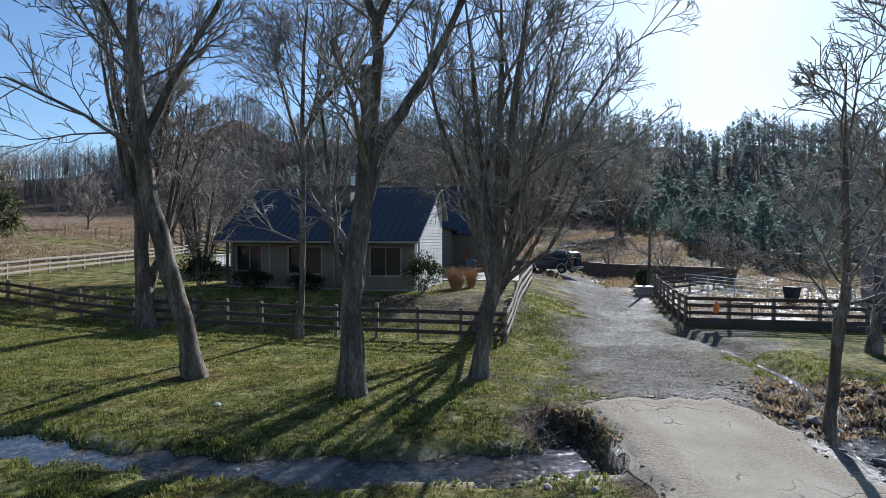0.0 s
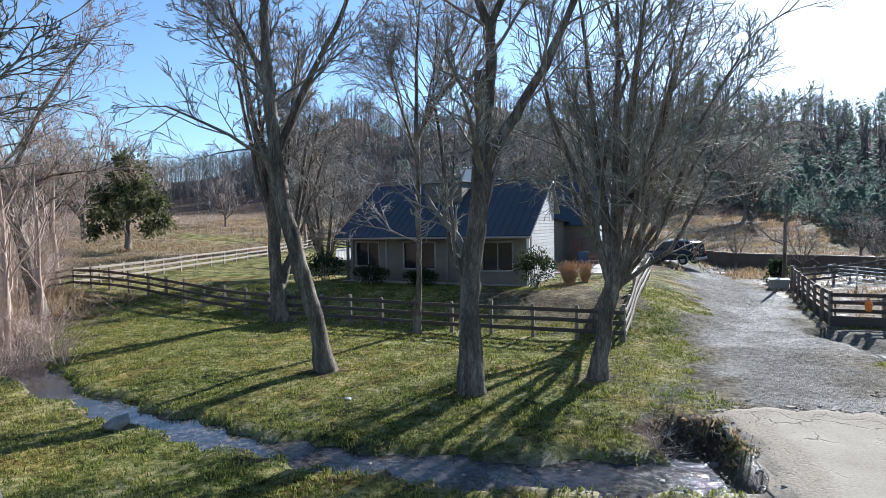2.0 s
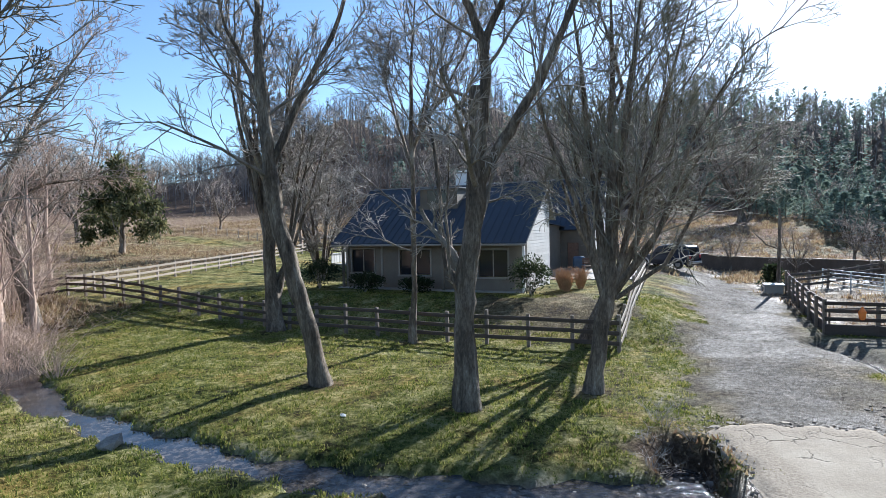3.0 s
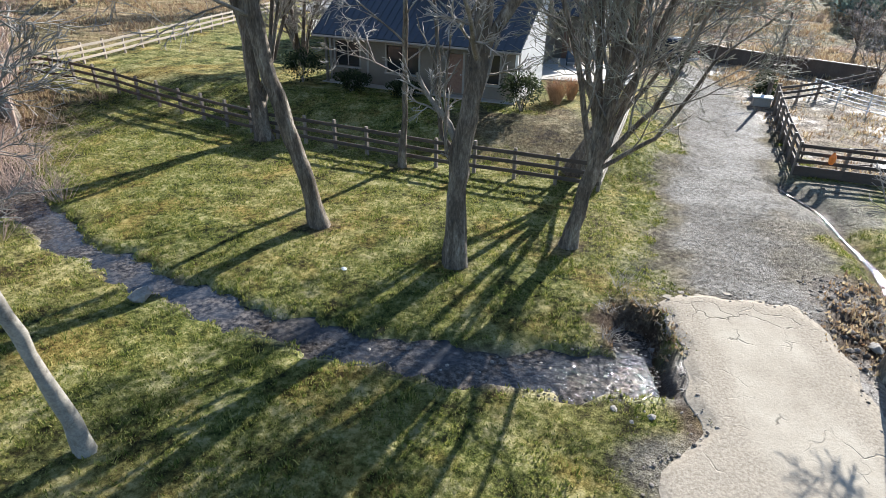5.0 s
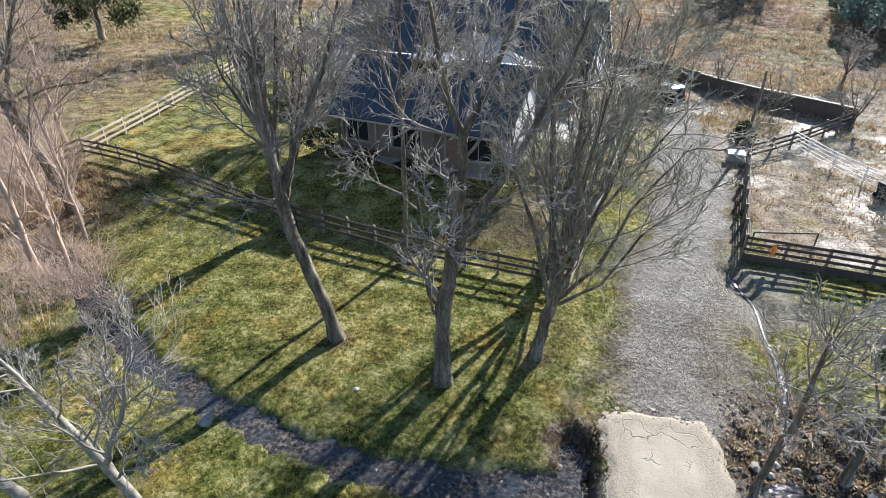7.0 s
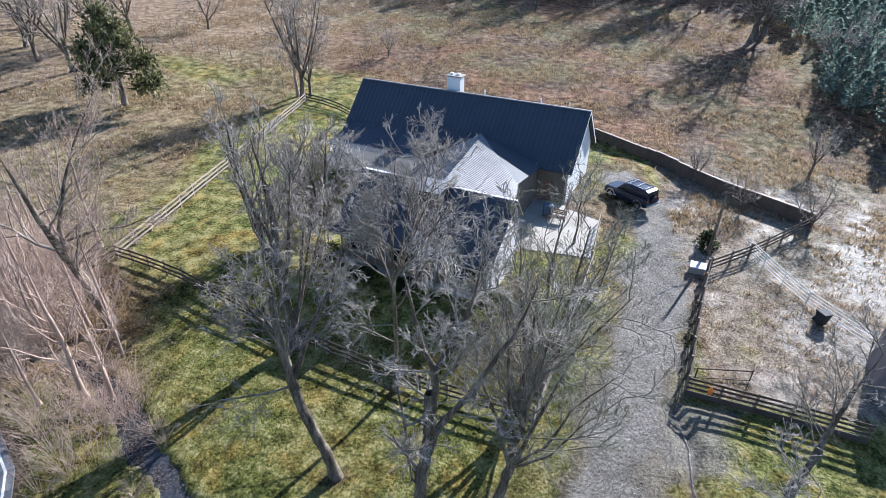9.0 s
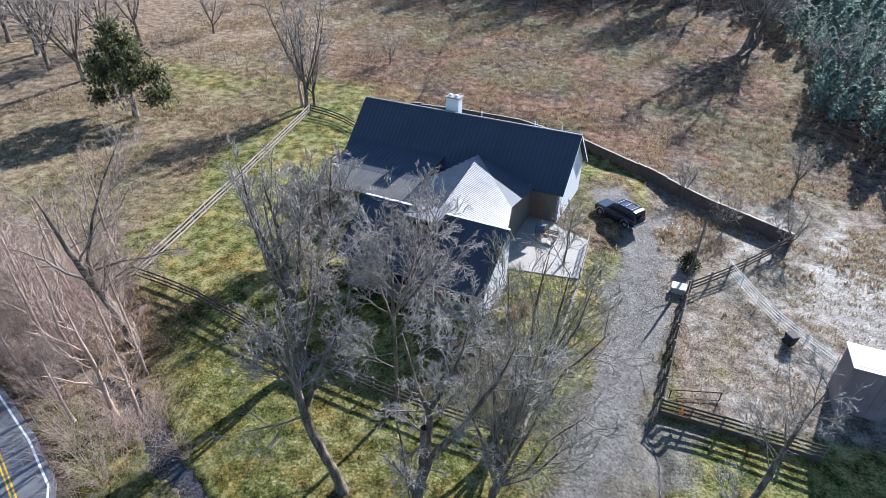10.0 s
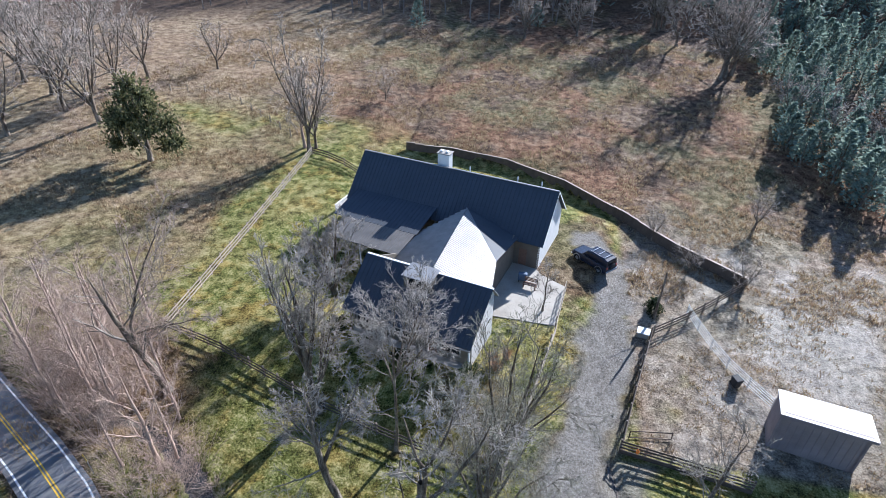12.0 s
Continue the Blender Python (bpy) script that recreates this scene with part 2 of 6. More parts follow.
class Tubes:
    """Gathers tapered tubes (limbs, twigs, wires) and makes one mesh of them."""

    def __init__(self):
        self.groups = {}

    def add(self, pts, radii, sides):
        self.groups.setdefault((len(pts), sides), []).append((pts, radii))

    def mesh(self, name, material):
        vs, fs, base = [], [], 0
        for (k, n), items in self.groups.items():
            P = np.array([p for p, _ in items], float)
            R = np.array([r for _, r in items], float)
            d = np.empty_like(P)
            d[:, 1:-1] = P[:, 2:] - P[:, :-2] if k > 2 else 0
            d[:, 0], d[:, -1] = P[:, 1] - P[:, 0], P[:, -1] - P[:, -2]
            d /= np.linalg.norm(d, axis=2, keepdims=True) + 1e-9
            ref = np.where(np.abs(d[:, :1, 2:3]) > 0.9, np.array([[[1.0, 0, 0]]]), np.array([[[0, 0, 1.0]]]))
            a = np.cross(d, np.broadcast_to(ref, d.shape))
            a /= np.linalg.norm(a, axis=2, keepdims=True) + 1e-9
            b = np.cross(d, a)
            ang = np.arange(n) * 2 * np.pi / n
            swell = 1.0
            if n >= 7:
                up = np.arange(k)[:, None]
                swell = (1 + 0.07 * np.sin(3 * ang[None, :] + 1.9 * up) + 0.06 * np.sin(2 * ang[None, :] - 1.1 * up))[None, :, :, None]
            ring = P[:, :, None] + R[:, :, None, None] * swell * (a[:, :, None] * np.cos(ang)[:, None] + b[:, :, None] * np.sin(ang)[:, None])
            m = len(items)
            vs.append(ring.reshape(-1, 3))
            i = np.arange(m)[:, None, None] * k * n + np.arange(k - 1)[None, :, None] * n
            j = np.arange(n)[None, None, :]
            q = np.stack([i + j, i + (j + 1) % n, i + n + (j + 1) % n, i + n + j], -1).reshape(-1, 4) + base
            fs.append(q)
            base += m * k * n
        return mesh_np(name, np.concatenate(vs), np.concatenate(fs), material)


def mesh_np(name, V, F, material, smooth=True):
    """A mesh from arrays: F holds faces of one size."""
    me = bpy.data.meshes.new(name)
    k = F.shape[1]
    me.vertices.add(len(V))
    me.vertices.foreach_set("co", np.asarray(V, np.float32).ravel())
    me.loops.add(F.size)
    me.loops.foreach_set("vertex_index", F.astype(np.int32).ravel())
    me.polygons.add(len(F))
    me.polygons.foreach_set("loop_start", np.arange(0, F.size, k, dtype=np.int32))
    me.polygons.foreach_set("use_smooth", np.full(len(F), smooth))
    me.update(calc_edges=True)
    me.materials.append(material)
    return me


# ---- terrain ----
def smooth01(x):
    x = np.clip(x, 0, 1)
    return x * x * (3 - 2 * x)


def to_line(x, y, line):
    """Distance to a polyline, the side (left of it: plus), and how far along it, in parts."""
    x, y = np.asarray(x, float), np.asarray(y, float)
    best, side, along = np.full(x.shape, 1e9), np.zeros(x.shape), np.zeros(x.shape)
    for i in range(len(line) - 1):
        (ax, ay), (bx, by) = line[i][:2], line[i + 1][:2]
        dx, dy = bx - ax, by - ay
        s = np.clip(((x - ax) * dx + (y - ay) * dy) / (dx * dx + dy * dy), 0, 1)
        px, py = x - ax - s * dx, y - ay - s * dy
        dd = np.hypot(px, py)
        near = dd < best
        best = np.where(near, dd, best)
        side = np.where(near, np.sign(dx * py - dy * px), side)
        along = np.where(near, i + s, along)
    return best, side, along


STREAM = [(-60, 24, 0.3), (-34, 19.5, 0.3), (-25.5, 19.4, 0.2), (-21, 17.4, 0.5), (-17.6, 14.8, 0.6), (-14, 12.6, 0.22), (-11.2, 11.5, 0.26), (-8.7, 10.65, 0.28), (-6.5, 10.0, 0.32), (-4.9, 9.68, 0.36),
          (-3.1, 9.5, 0.42), (-1, 9.45, 0.5), (0.7, 9.62, 0.58), (2.6, 9.95, 0.65), (5, 10.0, 0.9), (7.6, 9.6, 1.3), (10, 9.0, 2.0), (16, 7.5, 1.6), (60, -2, 1.6)]
WALL_LINE = [(-18.5, 73.0), (-11.6, 73.4), (-2.9, 71.5), (5.4, 66.6), (12.4, 59.4), (18.2, 53.0), (24.4, 47.8)]
DRIVE = [(5.0, -3, 2.4), (5.2, 8, 2.1), (5.4, 13.5, 2.1), (6.9, 22, 2.5), (9.3, 33, 2.9), (10.9, 42, 2.7), (10.6, 49, 2.4), (8.5, 52, 2.4)]
ROAD = [(-90, 43.9), (-39.0, 18.9), (-31.1, 15.1), (-26.8, 12.8), (-23.6, 10.7), (-21.2, 7.9), (-19.0, 3.6), (-16, -3), (-10, -40), (0, -200)]
DITCH = [(9.6, 23.3), (10.2, 21.0), (10.0, 18.2), (10.0, 16.4), (9.6, 14.5), (8.9, 12.2), (8.6, 10.5)]
HOUSE_O, HOUSE_A = (-0.6, 33.3), -0.2455       # east end of the front ridge; turn of the long axis
CREST = [(-180, 6), (-90, 7), (-50, 8), (-38, 9), (-28, 10.5), (-20, 12), (-10, 12.3), (0, 12.6), (12, 13), (24, 12), (28, 10.6), (33, 8.2), (40, 6.3), (50, 5.5), (90, 5), (180, 6)]


def house_local(x, y):
    dx, dy = x - HOUSE_O[0], y - HOUSE_O[1]
    c, s = math.cos(HOUSE_A), math.sin(HOUSE_A)
    return dx * c + dy * s, -dx * s + dy * c


def widths(line, along):
    return np.interp(along, np.arange(len(line)), [p[2] for p in line])


def ground_z(x, y):
    """The height of the ground, for arrays."""
    x, y = np.asarray(x, float), np.asarray(y, float)
    r = np.hypot(x, y)
    az = np.degrees(np.arctan2(-x, y))
    z = 0.04 * np.sin(x * 0.31 + 1) * np.sin(y * 0.27) + 0.015 * np.sin(x * 0.9 + y * 0.7)
    # pad of the house
    a, b = house_local(x, y)
    out = np.hypot(np.maximum(np.maximum(-25 - a, a - 4.6), 0), np.maximum(np.maximum(-6.5 - b, b - 24), 0))
    pad = 1.05 * smooth01(1 - out / 5.5)
    # yard west of the house and the meadow beyond, rising westwards
    west = (0.95 + 0.7 * smooth01((y - 30) / 35) + 0.45 * smooth01((-34 - x) / 22)) * smooth01((-13.5 - x) / 15) * smooth01((y - 20.5) / 9)
    z = z + np.maximum(pad, west)
    # field behind the retaining wall
    d, side, al = to_line(x, y, WALL_LINE)
    behind = (side > 0) & (al < 5.9) & (al > 0.05)
    step = np.where(behind, smooth01(d / 0.35), 0) * np.interp(al, [0, 0.4, 4.2, 5.6, 6], [0.3, 1.0, 1.0, 0.2, 0.0])
    z = z + 1.0 * step
    z = z + np.where(y > 45, 0.075 * np.clip(r - 70, 0, 75), 0) * smooth01((y - 45) / 30)
    # hills round about
    crest = np.tan(np.radians(np.interp(az, [c[0] for c in CREST], [c[1] for c in CREST]))) * 270 - 9
    wob = 1 + 0.10 * np.sin(az * 0.35) + 0.06 * np.sin(az * 0.9 + 2)
    z = z + np.maximum(crest * wob - 8, 3) * smooth01((r - 135) / 135)
    z = z + 14 * smooth01((r - 420) / 300)
    # road, stream, ditch
    rd, _, _ = to_line(x, y, ROAD)
    z = np.where(rd < 4, z * smooth01((rd - 2.0) / 2.0) + 0.05 * (1 - smooth01((rd - 2.0) / 2.0)), z)
    sd, ss, sa = to_line(x, y, STREAM)
    sd = np.maximum(sd + 0.15 * np.sin(2.3 * x + y) + 0.1 * np.sin(5.3 * x - 2.1 * y) + 0.06 * np.sin(9.1 * x + 4 * y), 0)
    w = widths(STREAM, sa)
    steep = np.where(ss > 0, 1.3, 0.8)
    cut = 1 - smooth01((sd - np.maximum(w - 0.22, 0.1)) / (steep * 0.55))
    filled = smooth01((x - 2.75) / 0.5) * smooth01((7.9 - x) / 0.6)
    fade = smooth01((70 - x) / 15) * smooth01((x + 27) / 3) * (1 - filled)
    z = z - (0.5 + 0.25 * smooth01((x - 0.5) / 2)) * cut * fade
    z = z - 0.1 * (1 - smooth01((sd - w - 0.5) / 2.5)) * fade
    # level bed of the crossing, the washed-out hollow beside it, the rubble bank
    level = smooth01((2.3 - np.abs(x - 5.1)) / 0.5) * smooth01((14.2 - y) / 0.8) * smooth01((y - 1) / 2)
    z = z * (1 - level) - 0.03 * level
    z = z - 0.95 * smooth01(1.35 - np.hypot((x - 2.4) / 0.62, (y - 11.5) / 0.95))
    rubble = smooth01((3.0 - np.hypot(x - 9.6, (y - 12.3) * 0.85)) / 1.2)
    z = z + rubble * (0.1 * np.sin(4.1 * x + 1.3 * y) * np.sin(3.7 * y - 1.1 * x) + 0.07 * np.sin(7.3 * x - 2 * y) * np.sin(6.1 * y + 2.2 * x))
    dd, _, _ = to_line(x, y, DITCH)
    z = z - 0.32 * (1 - smooth01((dd - 0.15) / 0.7))
    return z


def gz(x, y):
    return float(ground_z(np.array([x]), np.array([y]))[0])


def axis(lo, hi, step, far, grow=1.13):
    v = list(np.arange(lo, hi + 1e-6, step))
    s, up = step, []
    x = hi
    while x < far:
        s *= grow
        x += s
        up.append(x)
    s, down = step, []
    x = lo
    while x > -far:
        s *= grow
        x -= s
        down.append(x)
    return np.array(down[::-1] + v + up)


def patchy(x, y, scale, seed):
    """Soft noise in the plan, about 0 to 1."""
    out = np.zeros_like(x)
    rs = np.random.RandomState(seed)
    for o in range(4):
        k = scale * 1.9 ** o
        for _ in range(3):
            t, p = rs.uniform(0, 6.28, 2)
            out += np.sin((x * math.cos(t) + y * math.sin(t)) * k + p) / 1.6 ** o
    return np.clip(0.5 + out / 7, 0, 1)


# ---- ground: one sheet to the horizon ----
gx, gy = axis(-34, 28, 0.28, 1500), axis(3, 58, 0.28, 1500)
X, Y = np.meshgrid(gx, gy)
Z = ground_z(X, Y)
near = smooth01((60 - np.hypot(X, Y - 20)) / 30)
Z = Z + near * 0.035 * (patchy(X, Y, 2.6, 5) - 0.5)
nx, ny = len(gx), len(gy)
ii = (np.arange(ny - 1)[:, None] * nx + np.arange(nx - 1)[None, :]).ravel()
GROUND_F = np.stack([ii, ii + 1, ii + nx + 1, ii + nx], -1)
GROUND_V = np.stack([X.ravel(), Y.ravel(), Z.ravel()], -1)


def region(x, y):
    """Which surface lies where: gravel, bare soil, dry field, woodland litter, wetness; 0 to 1 each."""
    rag = patchy(x, y, 0.9, 11) - 0.5
    rag2 = patchy(x, y, 0.25, 12) - 0.5
    d, dside, al = to_line(x, y, DRIVE)
    gravel = smooth01((widths(DRIVE, al) - d + 1.7 * rag - 0.1) / 1.2)
    rd, _, _ = to_line(x, y, ROAD)
    sd, ss, sa = to_line(x, y, STREAM)
    w = widths(STREAM, sa)
    soil = smooth01((w + 0.2 - sd + 0.4 * rag) / 0.3)
    bank = smooth01((3.4 - np.hypot(x - 9.6, (y - 12.2) * 0.8) + 1.6 * rag) / 1.0)
    mouth = smooth01((1.5 - np.hypot(x - 2.4, y - 11.8) + 0.8 * rag) / 0.6)
    dd, _, _ = to_line(x, y, DITCH)
    ditch = smooth01((0.6 - dd + 0.6 * rag) / 0.5)
    yard = 0.7 * smooth01((5.2 - np.hypot(x + 0.5, (y - 25.6) * 1.25) + 4 * rag) / 2.5)
    for tx, ty in ((-6.98, 15.2), (-2.35, 13.65), (0.85, 15.6), (1.2, 22.1), (-12.9, 23.6), (-5.75, 21.3)):
        yard = np.maximum(yard, 0.6 * smooth01((0.75 - np.hypot(x - tx, y - ty) + 0.6 * rag) / 0.4))
    d2, _, _ = to_line(x, y, [(2.9, 2.0), (3.05, 8.6), (3.25, 12.9), (7.3, 13.5), (7.0, 10), (6.6, 2.0)])
    shoulder = 0.75 * smooth01((widths(DRIVE, al) + 0.8 - d + 2.6 * rag) / 1.2) * smooth01((40 - y) / 6)
    sides = smooth01((0.75 - d2 + 1.1 * rag) / 0.6)
    apron = smooth01((1.25 - np.hypot(x - 2.4, (y - 7.2) * 0.8) + 1.2 * rag) / 0.7)
    slope = 0.2 * smooth01((x - 0.4) / 1.6) * smooth01((y - 10.8) / 1.0) * smooth01((22 - y) / 5) * smooth01((4.5 - x) / 1.0) * smooth01((rag + 0.25) / 0.3)
    soil = np.maximum.reduce([soil, slope, bank, mouth, ditch, yard, sides, 0.5 * apron, shoulder])
    halo = np.where(dside > 0, 0.28, 0.6) * smooth01((widths(DRIVE, al) + 1.3 - d + 2.2 * rag) / 1.4) * smooth01((y - 12.5) / 1.5) * smooth01((32 - y) / 8)
    dirt = 0.8 * smooth01((12.8 + 0.5 * (y - 21) - x + 1.5 * rag) / 1.2) * smooth01((x - 8) / 1.0) * smooth01((y - 17.2 + 2 * rag) / 2.5) * smooth01((24.2 - y) / 0.8)
    gravel = np.maximum.reduce([gravel, 0.75 * apron, halo, dirt])
    soil = np.maximum(soil, 0.9 * smooth01((2.6 - rd + 0.8 * rag) / 0.6))
    pad = smooth01((x - 11.5) / 1.0) * smooth01((y - 24.3) / 0.8)
    wd, wside, wal = to_line(x, y, WALL_LINE)
    back = np.where((wside > 0) & (wal > 0.02), smooth01((wd + 1) / 2), 0) * smooth01((y - 44) / 3)
    west = smooth01((-32.5 - x + 3 * rag2) / 3) * smooth01((y - 26) / 4)
    lane = smooth01((9 - np.abs((x + 47) + 0.55 * (y - 50)) + 8 * rag2) / 5) * smooth01((78 - y) / 10)
    far = smooth01((y - 72 + 10 * rag2) / 6)
    mown = smooth01((x + 64 + 6 * rag2) / 4) * smooth01((-31.5 - x) / 1.5) * smooth01((y - 31 + 5 * rag2) / 4) * smooth01((80 - y + 0.5 * (x + 60) * 0.3 + 4 * rag2) / 4)
    dry = np.clip(np.maximum.reduce([0.96 * pad * smooth01((rag + rag2 + 1.25) / 0.8), back, west * np.clip(0.95 + 0.6 * rag2 + 0.3 * lane - 0.95 * smooth01((11 - np.hypot((x + 50) * 0.8, y - 78) + 4 * rag2) / 4), 0, 1), far]), 0, 1)
    dry = dry * (1 - mown * (0.12 + 0.33 * smooth01((rag2 + 0.1) / 0.3)))
    thicket = smooth01((9 - np.hypot((x + 31) * 0.8, y - 22) + 4 * rag2) / 4)
    dry = np.maximum(dry, 0.85 * thicket)
    court = smooth01((7.5 - np.hypot(x - 6.5, (y - 49) * 0.7) + 4 * rag) / 3)
    dry = np.maximum(dry, 0.85 * court)
    dry = np.maximum(dry, smooth01((np.hypot(x, y - 20) - 90) / 20))
    litter = smooth01((np.hypot(x, y) - 140) / 14)
    wet = np.maximum.reduce([0.8 * smooth01((w + 0.5 - sd) / 0.5), 0.6 * smooth01((0.25 - dd + 1.0 * rag) / 0.4), 0.8 * smooth01((10 - np.hypot(x - 28, (y - 38) * 1.0) + 9 * rag2 + 9 * rag) / 7), 0.2 * gravel * smooth01((rag + 0.05) / 0.3)])
    wet = np.maximum(wet, 0.75 * smooth01((5.5 - np.hypot((x - 24.5) * 0.8, y - 31.5) + 6 * rag) / 3))
    wet = np.maximum(wet, 0.5 * pad * smooth01((rag - 0.02) / 0.25) * smooth01((57 - y) / 4))
    return gravel, soil, dry, litter, wet


GRAVEL, SOIL, DRY, LITTER, WET = region(X, Y)
m_ground, nt, b = nodes("ground")


def attr(name):
    n = nt.nodes.new("ShaderNodeAttribute")
    n.attribute_name = name
    return n.outputs["Fac"]


fine = noise_node(nt, 5.5, 6, 0.75)
mid = noise_node(nt, 0.9, 4, 0.6)
wide = noise_node(nt, 0.16, 3, 0.55)
grain = noise_node(nt, 28, 3, 0.7)
tuft = sums(nt, "ADD", sums(nt, "MULTIPLY", fine, 0.55), sums(nt, "MULTIPLY", mid, 0.45))
green = ramp(nt, tuft, [(0.4, (0.018, 0.023, 0.007)), (0.465, (0.085, 0.102, 0.022)), (0.52, (0.195, 0.202, 0.055)), (0.6, (0.42, 0.375, 0.18))])
ochre = ramp(nt, tuft, [(0.4, (0.045, 0.028, 0.009)), (0.49, (0.24, 0.165, 0.04)), (0.59, (0.5, 0.37, 0.12))])
strawy = ramp(nt, tuft, [(0.4, (0.05, 0.035, 0.014)), (0.48, (0.21, 0.175, 0.06)), (0.59, (0.48, 0.4, 0.18))])
grass = mix(nt, ramp(nt, wide, [(0.42, (0.04, 0.04, 0.04)), (0.66, (0.75, 0.75, 0.75))]), green, strawy)
grass = mix(nt, ramp(nt, noise_node(nt, 0.42, 4, 0.65), [(0.5, (0, 0, 0)), (0.64, (0.75, 0.75, 0.75))]), grass, ochre)
grav = ramp(nt, sums(nt, "ADD", sums(nt, "MULTIPLY", sums(nt, "ADD", sums(nt, "MULTIPLY", grain, 0.55), sums(nt, "MULTIPLY", fine, 0.45)), 0.85), sums(nt, "MULTIPLY", mid, 0.15)), [(0.38, (0.05, 0.041, 0.032)), (0.49, (0.185, 0.165, 0.14)), (0.6, (0.38, 0.352, 0.31))])
soilc = ramp(nt, tuft, [(0.34, (0.03, 0.02, 0.013)), (0.5, (0.11, 0.075, 0.05)), (0.6, (0.25, 0.19, 0.135)), (0.7, (0.44, 0.38, 0.29))])
dryc = ramp(nt, sums(nt, "ADD", sums(nt, "MULTIPLY", tuft, 0.82), sums(nt, "MULTIPLY", wide, 0.18)), [(0.42, (0.032, 0.02, 0.015)), (0.475, (0.1, 0.066, 0.045)), (0.53, (0.2, 0.138, 0.092)), (0.61, (0.38, 0.29, 0.2))])
rust = ramp(nt, tuft, [(0.41, (0.05, 0.026, 0.016)), (0.5, (0.2, 0.105, 0.06)), (0.6, (0.4, 0.25, 0.15))])
olive = ramp(nt, tuft, [(0.41, (0.045, 0.045, 0.018)), (0.5, (0.15, 0.13, 0.062)), (0.61, (0.36, 0.31, 0.18))])
dryc = mix(nt, ramp(nt, noise_node(nt, 0.085, 4, 0.6), [(0.47, (0, 0, 0)), (0.55, (0.9, 0.9, 0.9))]), dryc, rust)
dryc = mix(nt, ramp(nt, noise_node(nt, 0.055, 4, 0.65), [(0.49, (0, 0, 0)), (0.58, (0.85, 0.85, 0.85))]), dryc, olive)
sep = nt.nodes.new("ShaderNodeSeparateXYZ")
nt.links.new(nt.nodes.new("ShaderNodeTexCoord").outputs["Object"], sep.inputs[0])
straw = ramp(nt, tuft, [(0.4, (0.11, 0.075, 0.045)), (0.5, (0.3, 0.215, 0.135)), (0.6, (0.5, 0.39, 0.26))])
westward = sums(nt, "ADD", sums(nt, "MULTIPLY", sep.outputs["X"], -0.04), sums(nt, "MULTIPLY", wide, 1.2))
dryc = mix(nt, ramp(nt, sums(nt, "SUBTRACT", westward, 1.6), [(0.0, (0, 0, 0)), (1.0, (0.8, 0.8, 0.8))]), dryc, straw)
eastward = sums(nt, "MULTIPLY", ramp(nt, sums(nt, "MULTIPLY", sums(nt, "SUBTRACT", sep.outputs["X"], 11.0), 0.4), [(0.0, (0, 0, 0)), (1.0, (1, 1, 1))]), ramp(nt, sums(nt, "MULTIPLY", sums(nt, "SUBTRACT", 66.0, sep.outputs["Y"]), 0.07), [(0.0, (0, 0, 0)), (1.0, (0.75, 0.75, 0.75))]))
bleached = ramp(nt, tuft, [(0.4, (0.1, 0.082, 0.062)), (0.5, (0.31, 0.26, 0.2)), (0.6, (0.52, 0.455, 0.365))])
dryc = mix(nt, eastward, dryc, bleached)
litc = ramp(nt, tuft, [(0.35, (0.05, 0.035, 0.025)), (0.65, (0.19, 0.13, 0.09))])
col = mix(nt, attr("dry"), grass, dryc)
col = mix(nt, attr("litter"), col, litc)
col = mix(nt, attr("soil"), col, soilc)
col = mix(nt, attr("gravel"), col, grav)
nt.links.new(mix(nt, sums(nt, "MULTIPLY", attr("wet"), 0.5), col, (0.05, 0.042, 0.034)), b.inputs["Base Color"])
damp = sums(nt, "MULTIPLY", attr("wet"), ramp(nt, sums(nt, "ADD", sums(nt, "MULTIPLY", fine, 0.6), sums(nt, "MULTIPLY", mid, 0.4)), [(0.42, (0.2, 0.2, 0.2)), (0.55, (1, 1, 1))]))
nt.links.new(sums(nt, "SUBTRACT", 0.92, sums(nt, "MULTIPLY", damp, 0.8)), b.inputs["Roughness"])
nt.links.new(sums(nt, "ADD", 0.08, sums(nt, "MULTIPLY", attr("wet"), 0.4)), b.inputs["Specular IOR Level"])
bump(nt, b, sums(nt, "ADD", fine, sums(nt, "MULTIPLY", grain, 0.4)), 1.0, 0.3)
nt.links.new(sums(nt, "SUBTRACT", sums(nt, "SUBTRACT", 1.0, sums(nt, "MULTIPLY", attr("wet"), 0.6)), sums(nt, "MULTIPLY", attr("gravel"), 0.08)), b.inputs["Normal"].links[0].from_node.inputs["Strength"])
ground_me = mesh_np("ground", GROUND_V, GROUND_F, m_ground)
for nm, arr in (("gravel", GRAVEL), ("soil", SOIL), ("dry", DRY), ("litter", LITTER), ("wet", WET)):
    at = ground_me.attributes.new(nm, "FLOAT", "POINT")
    at.data.foreach_set("value", arr.ravel().astype(np.float32))
put("ground", ground_me, label="winter lawn, gravel drive and dry brown fields", category="ground", kind="structure")


